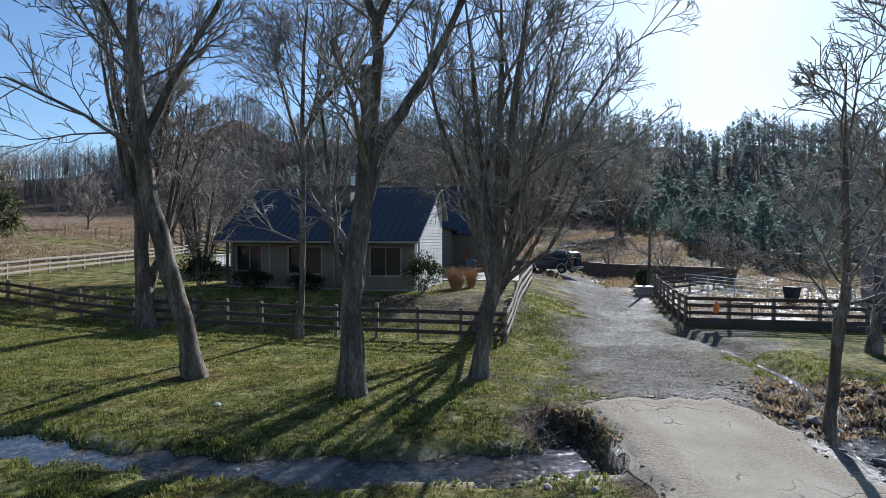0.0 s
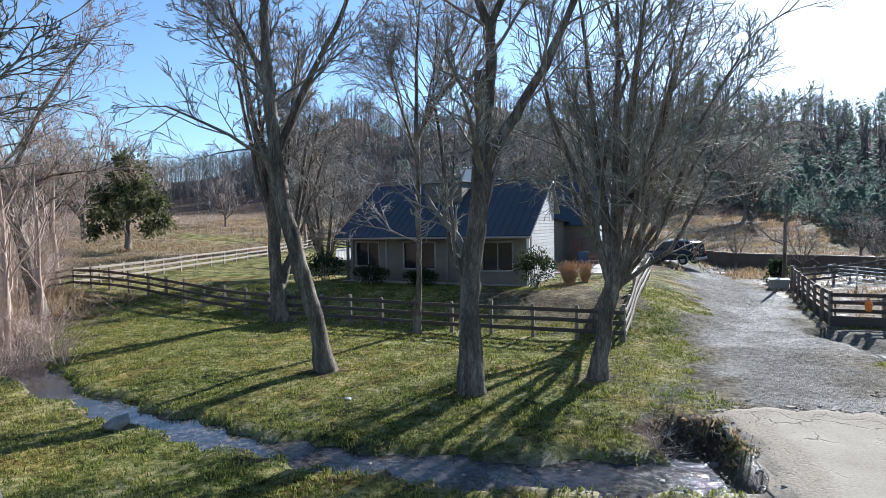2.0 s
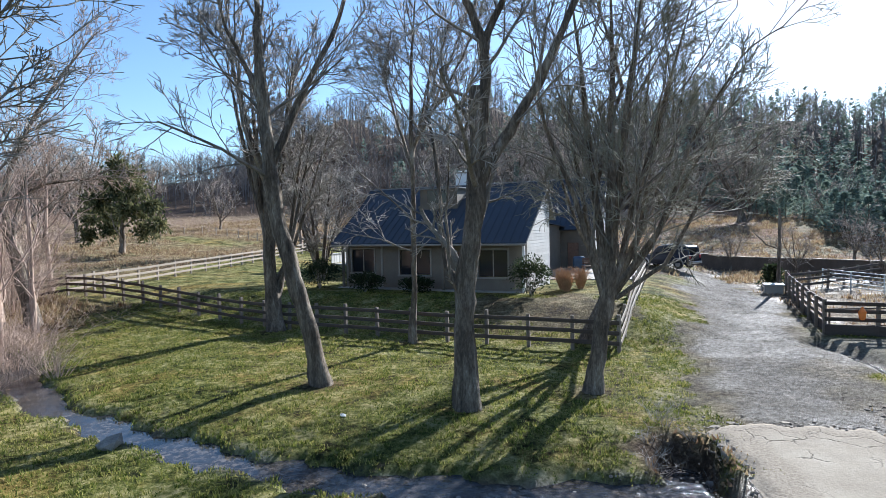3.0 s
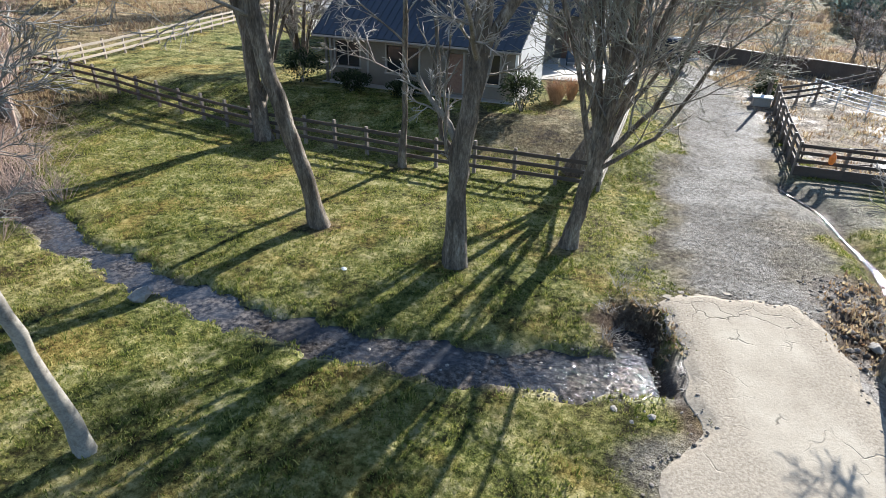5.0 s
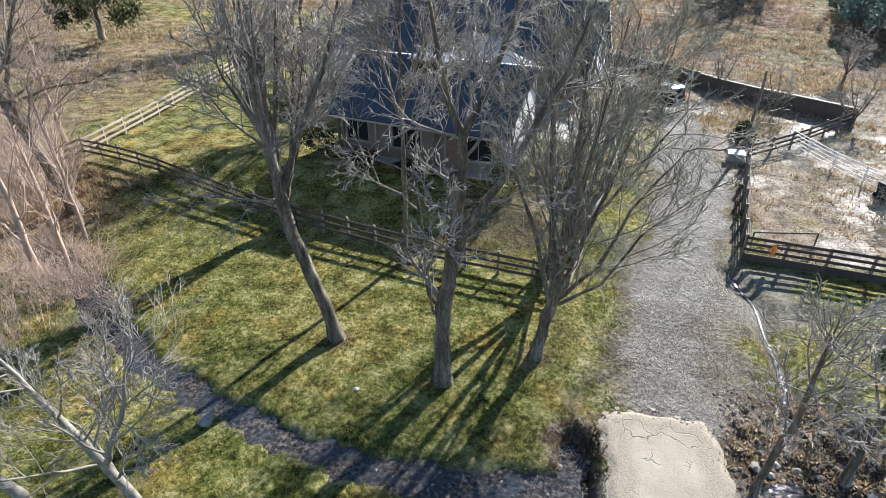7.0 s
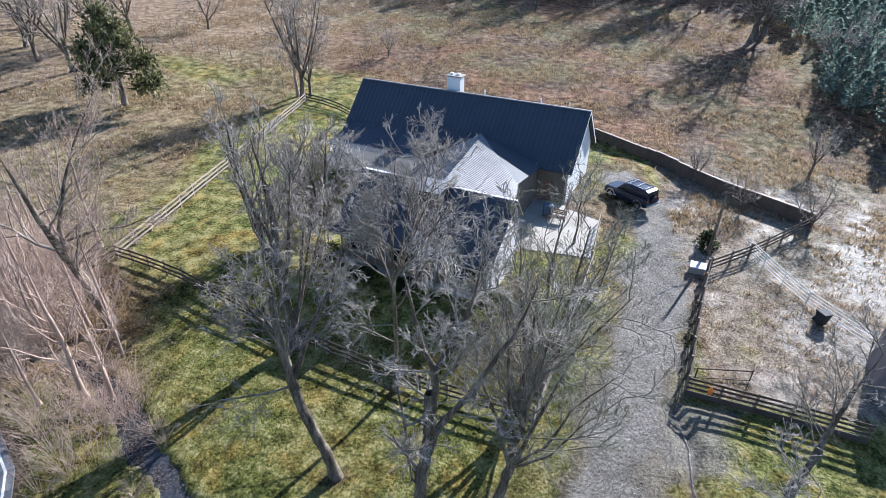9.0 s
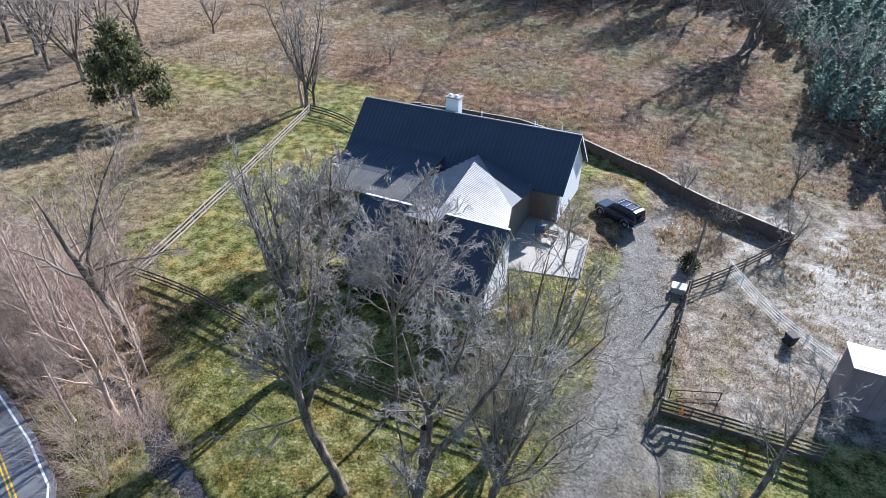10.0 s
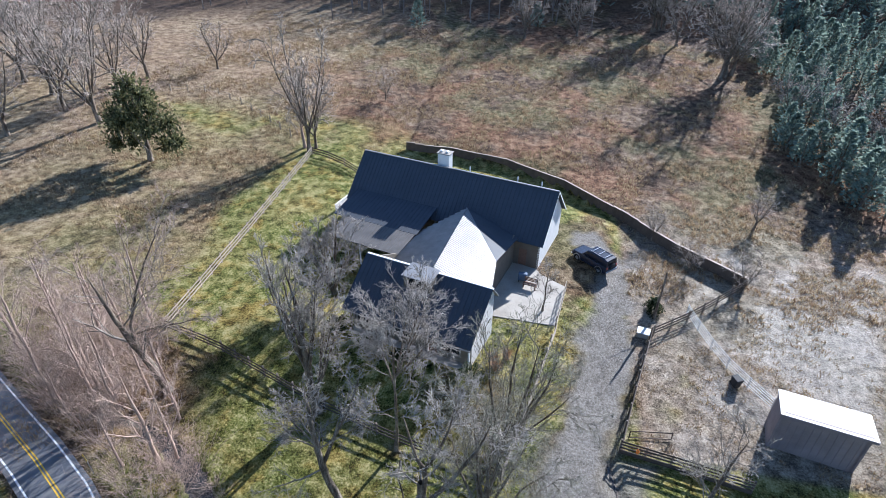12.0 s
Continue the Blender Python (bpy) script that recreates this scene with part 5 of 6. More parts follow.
g.stem(rel([(-2.0, 13.8, 5.6), (-1.7, 13.9, 6.2), (-1.16, 14.0, 7.0), (-0.45, 14.1, 8.15), (0.12, 14.2, 9.4), (0.9, 14.3, 11), (1.5, 14.5, 13)], b), [0.16, 0.15, 0.14, 0.12, 0.1, 0.07, 0.02], THIN, 0.3, 7, False)
g.stem(rel([(-2.3, 13.75, 2.9), (-2.9, 13.9, 3.6), (-3.0, 14.0, 5.2), (-3.3, 14.1, 7.6), (-3.2, 14.3, 9.6)], b), [0.075, 0.065, 0.055, 0.04, 0.012], SPROUT, 0.3, 6, False)
g.stem(rel([(-2.3, 13.75, 2.4), (-2.65, 13.5, 3.2), (-2.75, 13.4, 4.8), (-2.6, 13.3, 6.6)], b), [0.055, 0.05, 0.04, 0.01], SPROUT, 0.3, 5, False)
tree_thing(g, b, "tall bare forked tree with a broken stub on the lawn", group="lawn trees")
b = (0.85, 15.6, gz(0.85, 15.6))
g = Growth(23, 0.0075)
g.stem(rel([(0.85, 15.6, 0), (1.05, 15.62, 1.3), (1.28, 15.6, 2.7), (1.36, 15.6, 3.5)], b), [0.24, 0.21, 0.2, 0.19], [(0, 0, 0, 0.1)], 0.4)
FAN = [(7, 0.42, 38, 0.07), (5, 0.54, 40, 0.12), (4.6, 0.58, 38, 0.14), (4, 0.6, 36, 0.14), (0, 0, 0, 0.1)]
for k, (dx, dy, h, rr) in enumerate(((-2.0, 0.2, 8.0, 0.1), (-0.9, 0.6, 9.0, 0.12), (0.2, 0.9, 9.4, 0.14), (1.1, 0.3, 9.0, 0.13), (2.2, 0.6, 8.0, 0.11), (3.2, -0.4, 6.2, 0.09), (0.8, -1.1, 7.8, 0.1), (-0.2, 1.8, 8.6, 0.1), (4.0, 1.0, 4.2, 0.07))):
    p0 = np.array([1.3 + 0.05 * dx, 15.6, 2.6 + 0.2 * (k % 4)])
    p3 = p0 + np.array([dx, dy, h])
    g.stem(rel([p0, p0 + np.array([dx * 0.3, dy * 0.3, h * 0.26]) + g.r.normal(0, 0.16, 3), p0 + np.array([dx * 0.6, dy * 0.6, h * 0.6]) + g.r.normal(0, 0.25, 3), p3], b), [rr, rr * 0.85, rr * 0.6, 0.015], FAN, 0.15, 6, False)
tree_thing(g, b, "bare spreading many-stemmed tree at the lawn's edge", group="lawn trees", twig=GREENTWIG)
b = (1.2, 22.1, gz(1.2, 22.1))
g = Growth(24, 0.0085)
g.stem(rel([(1.2, 22.1, 0), (1.65, 22.0, 1.2), (2.3, 22.0, 2.4)], b), [0.34, 0.3, 0.26], [(0, 0, 0, 0.1)], 0.4)
for k, (dx, dy, h, rr) in enumerate(((-1.4, 0.3, 9.0, 0.13), (0.4, 1.2, 9.8, 0.15), (1.4, 0.2, 9.2, 0.15), (2.6, 0.8, 8.2, 0.12), (3.8, -0.4, 6.4, 0.1), (2.0, -1.4, 8.2, 0.1), (-2.6, -0.6, 7.0, 0.08))):
    p0 = np.array([1.95 + 0.06 * dx + 0.06 * (k % 4), 22.0, 1.75 + 0.15 * (k % 4)])
    p3 = p0 + np.array([dx, dy, h])
    g.stem(rel([p0, p0 + np.array([dx * 0.35, dy * 0.35, h * 0.26]) + g.r.normal(0, 0.18, 3), p0 + np.array([dx * 0.66, dy * 0.66, h * 0.62]) + g.r.normal(0, 0.28, 3), p3], b), [rr, rr * 0.85, rr * 0.6, 0.015], FAN, 0.15, 6, False)
tree_thing(g, b, "large bare many-stemmed tree beside the fence corner", group="lawn trees", twig=GREENTWIG)
b = (-5.75, 21.3, gz(-5.75, 21.3))
g = Growth(25)
g.stem(rel([(-5.75, 21.3, 0), (-5.6, 21.2, 2.2), (-5.55, 21.2, 4.9), (-5.58, 21.2, 7.7), (-5.5, 21.1, 11), (-5.2, 21.2, 14.5)], b), [0.15, 0.12, 0.105, 0.09, 0.06, 0.015], [(13, 0.3, 58, 0.1)] + THIN[1:], 0.3, 7)
for dx, dy, h in ((1.8, 0.6, 6.5), (3.0, -0.3, 5.0), (-1.8, 0.8, 6.0), (0.6, 2.4, 6.0), (2.2, 2.0, 6.6)):
    p0 = np.array([-5.55, 21.2, 7.2 + 0.2 * dx])
    g.stem(rel([p0, p0 + np.array([dx * 0.35, dy * 0.35, h * 0.3]), p0 + np.array([dx * 0.7, dy * 0.7, h * 0.65]), p0 + np.array([dx, dy, h])], b), [0.07, 0.06, 0.04, 0.012], THIN, 0.15, 5, False)
tree_thing(g, b, "slender bare young tree standing at the rail fence", group="lawn trees")
b = (-12.9, 23.6, gz(-12.9, 23.6))
g = Growth(26, 0.012)
g.stem(rel([(-12.9, 23.6, 0), (-13.1, 23.6, 2.7), (-13.15, 23.6, 5.9), (-13.1, 23.7, 8.6), (-13.3, 23.8, 11), (-13.8, 24, 13.5)], b), [0.36, 0.31, 0.28, 0.2, 0.13, 0.03], SPARSE, 0.4)
g.stem(rel([(-13.1, 23.6, 7), (-13.8, 23.4, 9), (-14.4, 23.2, 12), (-14.5, 23.2, 15)], b), [0.14, 0.12, 0.09, 0.02], SPARSE, 0.25, 6, False)
for dx, dy, h in ((-1.2, 0.8, 8.8), (-1.6, -0.4, 8.4), (-0.8, -1.0, 9.0), (1.4, 0.6, 8.8), (1.8, -0.6, 8.0), (0.8, 1.4, 8.7)):
    p0 = np.array([-13.12, 23.6, 3.6 + 0.35 * abs(dx)])
    g.stem(rel([p0, p0 + np.array([dx * 0.35, dy * 0.35, h * 0.28]), p0 + np.array([dx * 0.7, dy * 0.7, h * 0.62]), p0 + np.array([dx, dy, h])], b), [0.15, 0.13, 0.09, 0.02], SPARSE, 0.4, 6, False)
for dx, dy, h, z0 in ((1.4, 0.8, 8.5, 1.2), (2.0, 0.2, 7.4, 1.6), (1.0, 1.6, 9.0, 1.0), (2.4, 1.2, 7.0, 2.2)):
    p0 = np.array([-12.9, 23.65, z0])
    g.stem(rel([p0, p0 + np.array([dx * 0.3, dy * 0.3, h * 0.2]), p0 + np.array([dx * 0.65, dy * 0.65, h * 0.6]), p0 + np.array([dx, dy, h])], b), [0.11, 0.1, 0.075, 0.02], SPARSE, 0.5, 6, False)
tree_thing(g, b, "big bare tree beside the brown rail fence", group="lawn trees")

# near trees by the road and the crossing
b = (-7.6, 5.7, gz(-7.6, 5.7))
g = Growth(31, 0.0065)
g.stem(rel([(-7.6, 5.7, 0), (-7.7, 5.58, 1.5), (-7.8, 5.4, 3.0), (-8.0, 5.2, 4.6), (-8.4, 5.0, 6.4), (-9.0, 4.8, 8.4)], b), [0.15, 0.125, 0.11, 0.1, 0.07, 0.02], [(9, 0.4, 58, 0.14)] + THIN[1:], 0.48, 8)
g.stem(rel([(-8.0, 5.2, 4.6), (-7.4, 5.0, 5.6), (-6.8, 5.0, 6.6), (-6.4, 5.1, 7.8)], b), [0.08, 0.07, 0.05, 0.015], THIN, 0.2, 6, False)
tree_thing(g, b, "pale lichen-grey bare tree leaning over the stream", PALE, PALE, group="stream trees")
b = (-11.3, 5.6, gz(-11.3, 5.6))
g = Growth(32, 0.0065)
g.stem(rel([(-11.3, 5.6, 0), (-11.5, 5.5, 2.2), (-12.1, 5.2, 4.0), (-13.2, 4.8, 5.8), (-14.4, 4.6, 7.2)], b), [0.18, 0.15, 0.12, 0.08, 0.02], [(6, 0.4, 55, 0.12)] + SPARSE[1:], 0.45, 8)
tree_thing(g, b, "pale bare tree by the roadside with tangled twigs", PALE, PALE, group="stream trees")
b = (7.55, 11.0, gz(7.75, 11.6) - 0.2)
g = Growth(33)
g.stem(rel([(7.55, 11.0, -0.2), (7.65, 10.95, 1.7), (7.8, 10.9, 3.3), (7.75, 10.9, 4.8), (7.7, 10.9, 7.2)], b), [0.13, 0.11, 0.09, 0.06, 0.012], [(13, 0.33, 58, 0.1)] + THIN[1:], 0.35, 7)
tree_thing(g, b, "slim dark bare tree on the bank beside the concrete crossing", group="stream trees")
b = (10.3, 11.8, gz(10.3, 11.8))
g = Growth(34)
g.stem(rel([(10.3, 11.8, 0), (10.2, 11.7, 2.0), (10.4, 11.7, 4.2), (10.6, 11.8, 6.8), (10.5, 11.8, 9)], b), [0.13, 0.11, 0.09, 0.05, 0.012], [(11, 0.35, 50, 0.1)] + THIN[1:], 0.25, 7)
tree_thing(g, b, "slim bare tree on the eroded bank", group="stream trees")
b = (14.3, 18.8, gz(14.3, 18.8))
g = Growth(35)
g.stem(rel([(14.3, 18.8, 0), (14.9, 19.4, 1.6), (15.4, 20.1, 3.0), (15.9, 20.7, 4.8), (16.6, 21.2, 7.2)], b), [0.2, 0.17, 0.14, 0.1, 0.02], [(11, 0.4, 52, 0.12)] + THIN[1:], 0.35, 8)
tree_thing(g, b, "bare tree leaning over the dark shed", group="stream trees")
# old tree in the western thicket
b = (-25.6, 22.9, gz(-25.6, 22.9))
g = Growth(36)
g.stem(rel([(-25.6, 22.9, 0), (-26.0, 22.7, 2.8), (-26.4, 22.3, 5.3), (-26.9, 22.0, 8.0), (-27.6, 21.8, 12)], b), [0.36, 0.3, 0.26, 0.18, 0.03], FULL, 0.3)
g.stem(rel([(-26.4, 22.3, 5.2), (-26.2, 22.4, 7.3), (-25.4, 23.0, 9.9), (-24.6, 23.9, 12.2), (-23.3, 25.2, 15)], b), [0.15, 0.13, 0.1, 0.07, 0.02], THIN, 0.25, 7, False)
g.stem(rel([(-26.1, 22.6, 6.4), (-24.6, 23.0, 7.0), (-22.8, 23.6, 7.2), (-21.2, 24.0, 7.9)], b), [0.09, 0.075, 0.055, 0.015], THIN, 0.2, 6, False)
tree_thing(g, b, "old bare tree with long crooked limbs at the thicket", twig=BRUSH, group="thicket trees")
# yard trees
b = (-16.4, 36.8, gz(-16.4, 36.8))
g = Growth(37, 0.015)
for k, (dx, dy, h, rr) in enumerate(((-2.0, 0.5, 6.6, 0.13), (-0.6, -0.8, 8.0, 0.14), (0.8, 0.6, 8.2, 0.15), (2.2, -0.2, 6.8, 0.12), (0.2, 1.8, 7.4, 0.12), (-1.4, -1.6, 6.0, 0.1))):
    p0 = np.array([-16.4 + 0.06 * dx, 36.8 + 0.06 * dy, 0.0])
    g.stem(rel([p0, p0 + np.array([dx * 0.2, dy * 0.2, h * 0.25]), p0 + np.array([dx * 0.55, dy * 0.55, h * 0.6]), p0 + np.array([dx, dy, h])], b), [rr, rr * 0.9, rr * 0.6, 0.015], [(8, 0.42, 36, 0.08), (6, 0.5, 40, 0.12), (5, 0.55, 40, 0.15), (3.6, 0.6, 38, 0.15), (0, 0, 0, 0.1)], 0.2, 7, False)
tree_thing(g, b, "dense bare many-stemmed yard tree beside the farmhouse")
b = (3.9, 38.4, gz(3.9, 38.4))
g = Growth(38)
g.stem([(0, 0, 0), (0.1, 0, 1.4), (0.05, 0.1, 3), (0.2, 0.2, 5.2)], [0.1, 0.08, 0.06, 0.012], [(9, 0.42, 48, 0.1)] + THIN[1:4] + [(0, 0, 0, 0.2)], 0.3, 7)
tree_thing(g, b, "small bare tree in a ring bed on the patio")

# shared bare trees for the middle distance
TEMPLATE = []
for s in range(6):
    g = Growth(50 + s, 0.018 if s < 4 else 0.012, 0.03 if s < 4 else 0.1)
    r = g.r
    if s < 4:
        g.stem([(0, 0, 0), (0.1, 0.05, 1.2), (0.05, 0.1, 2.6)], [0.3, 0.25, 0.22], [(0, 0, 0, 0.1)], 0.2, 7)
        for k in range(6):
            a, w, h = k * 1.05 + r.uniform(-0.4, 0.4), r.uniform(1.5, 5.2), r.uniform(5.5, 9.5)
            p0 = np.array([0.05, 0.1, 1.6 + 0.2 * k])
            d = np.array([w * math.cos(a), w * math.sin(a), h])
            g.stem([p0, p0 + d * np.array([0.4, 0.4, 0.3]), p0 + d * np.array([0.75, 0.75, 0.65]), p0 + d], [0.13, 0.11, 0.075, 0.025], [(7, 0.42, 48, 0.09), (4.5, 0.54, 44, 0.14), (4, 0.58, 40, 0.14), (0, 0, 0, 0.12)], 0.15, 5, False)
    else:
        g.stem([(0, 0, 0), (0.1, 0.1, 2.5), (-0.1, 0.15, 5.5), (0.15, 0.1, 9), (0.1, 0, 13)], [0.26, 0.21, 0.17, 0.11, 0.02], [(12, 0.4, 44, 0.08), (5, 0.52, 40, 0.12), (4.5, 0.56, 38, 0.14), (0, 0, 0, 0.12)], 0.2, 6)
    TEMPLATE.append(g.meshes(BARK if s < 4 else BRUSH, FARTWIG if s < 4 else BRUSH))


def bare_tree(x, y, size, k, label, group="", name="tree", tall=1.0):
    root = thing(name, Matrix.LocRotScale((x, y, gz(x, y) - 0.05), Euler((0, 0, k * 2.1 + x)), (size, size, size * tall)), label, "tree", group)
    for nm, me in TEMPLATE[k]:
        put(nm, me, root, kind="" if nm == "trunk" else "stuff")


bare_tree(-31.6, 66.9, 1.0, 0, "bare tree at the end of the side fence", tall=1.5)
bare_tree(-32.6, 67.8, 0.95, 5, "slim bare tree at the end of the side fence")
bare_tree(-31.0, 68.2, 0.8, 2, "bare tree at the end of the side fence", tall=1.3)
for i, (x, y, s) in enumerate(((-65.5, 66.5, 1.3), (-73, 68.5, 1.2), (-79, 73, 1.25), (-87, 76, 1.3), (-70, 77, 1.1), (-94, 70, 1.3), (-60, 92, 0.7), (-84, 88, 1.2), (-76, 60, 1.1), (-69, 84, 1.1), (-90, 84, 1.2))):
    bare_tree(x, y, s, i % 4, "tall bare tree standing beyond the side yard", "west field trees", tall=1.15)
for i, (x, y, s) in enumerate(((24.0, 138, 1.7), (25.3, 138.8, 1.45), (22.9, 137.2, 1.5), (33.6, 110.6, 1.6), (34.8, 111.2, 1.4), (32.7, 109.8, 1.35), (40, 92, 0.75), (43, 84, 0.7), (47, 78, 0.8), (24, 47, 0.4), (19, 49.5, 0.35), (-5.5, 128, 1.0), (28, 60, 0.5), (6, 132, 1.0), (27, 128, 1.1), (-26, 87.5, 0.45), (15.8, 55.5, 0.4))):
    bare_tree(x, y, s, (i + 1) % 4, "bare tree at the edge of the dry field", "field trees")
# thicket of the west, between the road and the lawn
rs = np.random.RandomState(8)
for i in range(44):
    x, y = rs.uniform(-44, -20), rs.uniform(10, 30)
    if to_line(np.array([x]), np.array([y]), ROAD)[0][0] < 3.2 or to_line(np.array([x]), np.array([y]), FRONT)[0][0] < 2.5:
        continue
    if x > -23 and y > 19:
        continue
    bare_tree(x, y, rs.uniform(0.4, 0.72), 4 + i % 2, "slim bare sapling in the brown thicket", "thicket saplings")


# brush: thin stems in clumps
def brush(name, label, spots, material, seed, stems=26, height=1.6, spread=0.8, rad=0.006):
    r = np.random.RandomState(seed)
    t = Tubes()
    for x, y, s in spots:
        z0 = gz(x, y)
        for _ in range(stems):
            a, l = r.uniform(0, 6.28), r.uniform(0.1, 1) * spread * s
            h = height * s * r.uniform(0.5, 1.2)
            p0 = np.array([x + 0.25 * l * math.cos(a), y + 0.25 * l * math.sin(a), z0 - 0.03])
            p2 = p0 + np.array([l * math.cos(a), l * math.sin(a), h])
            p1 = (p0 + p2) / 2 + np.array([-0.1 * math.cos(a), -0.1 * math.sin(a), 0.12]) * l + r.normal(0, 0.05, 3)
            t.add([p0, p1, p2], [rad * 1.4, rad, rad * 0.4], 3)
            for _ in range(4):
                q = p1 + (p2 - p1) * r.rand()
                e = q + np.array([*(r.normal(0, 0.36, 2) * s), r.uniform(-0.05, 0.5) * s])
                t.add([q, e], [rad * 0.75, rad * 0.35], 3)
    return put(name, t.mesh(name, material), label=label, category="brush", kind="stuff")


spots = []
for _ in range(420):
    x, y = rs.uniform(-42, -19), rs.uniform(10, 29)
    d_road = to_line(np.array([x]), np.array([y]), ROAD)[0][0]
    d_front = to_line(np.array([x]), np.array([y]), FRONT)[0][0]
    if d_road > 2.8 and (d_front > 1.5 or x < -30.5) and not (x > -27.5 and y > 17.5) and y > 0.35 * x + 22.5 - 6:
        spots.append((x, y, rs.uniform(0.7, 1.7)))
for _ in range(30):
    x = rs.uniform(-25, -15.5)
    spots.insert(0, (x, float(np.interp(x, [p[0] for p in STREAM], [p[1] for p in STREAM])) + rs.choice((-1, 1)) * rs.uniform(0.7, 1.6), rs.uniform(0.25, 0.6)))
brush("thicket_brush", "tangled pinkish-brown bare brush by the stream", spots[:340], BRUSH, 4, 20, 2.2, 2.3, 0.0075)
spots = [(rs.uniform(-110, -56), rs.uniform(60, 105), rs.uniform(0.8, 2.0)) for _ in range(110)] + [(rs.uniform(-50, 60), rs.uniform(105, 140), rs.uniform(0.8, 1.8)) for _ in range(90)]
spots += [(rs.uniform(-38, 34), rs.uniform(78, 126), rs.uniform(0.35, 0.9)) for _ in range(60)]
brush("field_brush", "reddish-brown brush over the far field", spots, BRUSH, 5, 10, 1.3, 1.6, 0.014)
spots = [(2.3 + rs.normal(0, 0.5), 11.6 + rs.normal(0, 0.7), rs.uniform(0.2, 0.5)) for _ in range(14)] + [(9.3 + rs.normal(0, 1.0), 13 + rs.normal(0, 1.0), rs.uniform(0.25, 0.5)) for _ in range(10)]
brush("bank_brush", "dry sticks and roots hanging over the bank", spots, TWIG, 6, 9, 0.9, 1.2, 0.006)


# ---- evergreens ----
def spray_mesh(name, seed, n, shape, material, size):
    """A crown of many small leaf sprays; shape(r) gives a place and the way outwards."""
    r = np.random.RandomState(seed)
    V, F = [], []
    for i in range(n):
        p, o = shape(r)
        o = unit(np.array(o) + r.normal(0, 0.45, 3))
        s = unit(np.cross(o, r.normal(size=3)))
        L, w = size * r.uniform(0.6, 1.5), size * r.uniform(0.2, 0.42)
        k = len(V)
        V += [p - s * w * 0.5, p + s * w * 0.5, p + o * L * 0.6 + s * w, p + o * L, p + o * L * 0.6 - s * w]
        F += [(k, k + 1, k + 2, k + 4), (k + 4, k + 2, k + 3, k + 3)]
    V = np.array(V)
    F4 = [f for f in F if len(set(f)) == 4]
    F3 = [f[:3] for f in F if len(set(f)) == 3]
    me = bpy.data.meshes.new(name)
    me.from_pydata(V.tolist(), [], F4 + F3)
    me.materials.append(material)
    return me


def cone_shape(h, w, low):
    def f(r):
        t = r.rand() ** 0.75
        a = r.uniform(0, 6.28)
        lump = 0.75 + 0.25 * math.sin(3 * a + 9 * t) + 0.15 * math.sin(7 * a - 15 * t)
        rad = w * (1 - t ** 1.6) ** 0.9 * lump * (0.35 + 0.65 * math.sqrt(r.rand()))
        return np.array([rad * math.cos(a), rad * math.sin(a), low + t * (h - low)]), (math.cos(a), math.sin(a), 0.55)
    return f


def trunk_mesh(name, h, r0, material, seed=1):
    t = Tubes()
    t.add([(0, 0, -0.1), (0.05, 0, h * 0.3), (0, 0.05, h * 0.65), (0, 0, h)], [r0 * 1.3, r0, r0 * 0.6, 0.02], 7)
    return t.mesh(name, material)


CON = []
for s in range(4):
    h, w = (8.2, 9.4, 7.0, 8.0)[s], (2.7, 2.8, 2.6, 3.2)[s]
    CON.append((trunk_mesh("trunk", h * 0.95, 0.16, BARK), spray_mesh("crown", 70 + s, 600, cone_shape(h, w, 0.3), PINE, 0.56)))


def conifer(x, y, size, k, label="dense dark green conifer on the hillside", group="hillside conifers"):
    root = thing("conifer", Matrix.LocRotScale((x, y, gz(x, y) - 0.05), Euler((0, 0, x + 3 * y)), (size, size, size * (0.9 + 0.02 * (k % 9)))), label, "conifer", group)
    put("trunk", CON[k % 4][0], root)
    put("crown", CON[k % 4][1], root, kind="stuff")


rs = np.random.RandomState(14)
made = []
for _ in range(9000):
    if len(made) >= 240:
        break
    y = rs.uniform(62, 178)
    edge = np.interp(y, (60, 70, 80, 104, 140, 150, 165, 178), (42, 39, 37.5, 41.5, 41, 38, 20, 4)) - 1.3 * math.sin(y * 0.17)
    x = edge + rs.rand() ** 1.7 * 52
    if any(math.hypot(x - p, y - q) < 2.7 for p, q in made):
        continue
    made.append((x, y))
    conifer(x, y, rs.uniform(0.5, 0.95), len(made))
for i in range(26):
    x, y = rs.uniform(-45, 32), rs.uniform(149, 170)
    if i % 3:
        bare_tree(x, y, rs.uniform(1.1, 1.7), i % 4, "tall bare tree at the foot of the wooded hill", "hill foot trees")
    else:
        conifer(x, y, rs.uniform(0.9, 1.4), i)
conifer(-3.5, 137, 0.85, 2, "young conifer at the edge of the dry field", "")
conifer(-30, 128, 0.8, 1, "young conifer at the edge of the dry field", "")


LOBES = [(x, y, z, w) for x, y, z, w in ((-0.4, 0, 9.6, 1.5), (0.9, 0.3, 8.6, 1.7), (-1.6, 0.4, 7.9, 1.8), (2.2, -0.4, 7.2, 1.8), (-3.0, -0.2, 6.2, 1.7), (0.2, -0.9, 6.6, 2.0), (3.6, 0.4, 5.4, 1.8), (-4.4, 0.5, 4.3, 1.6), (-2.0, 0.6, 4.6, 1.9), (1.4, 0.8, 4.8, 2.0), (4.8, -0.3, 3.5, 1.5), (-4.0, -0.4, 2.6, 1.3), (2.8, 0.2, 3.0, 1.6), (-1.2, -0.5, 3.2, 1.5), (0.3, 1.6, 7.4, 1.6), (-1.5, -1.6, 5.8, 1.6), (2.0, -1.7, 5.2, 1.6), (-2.6, 1.8, 4.0, 1.5))]


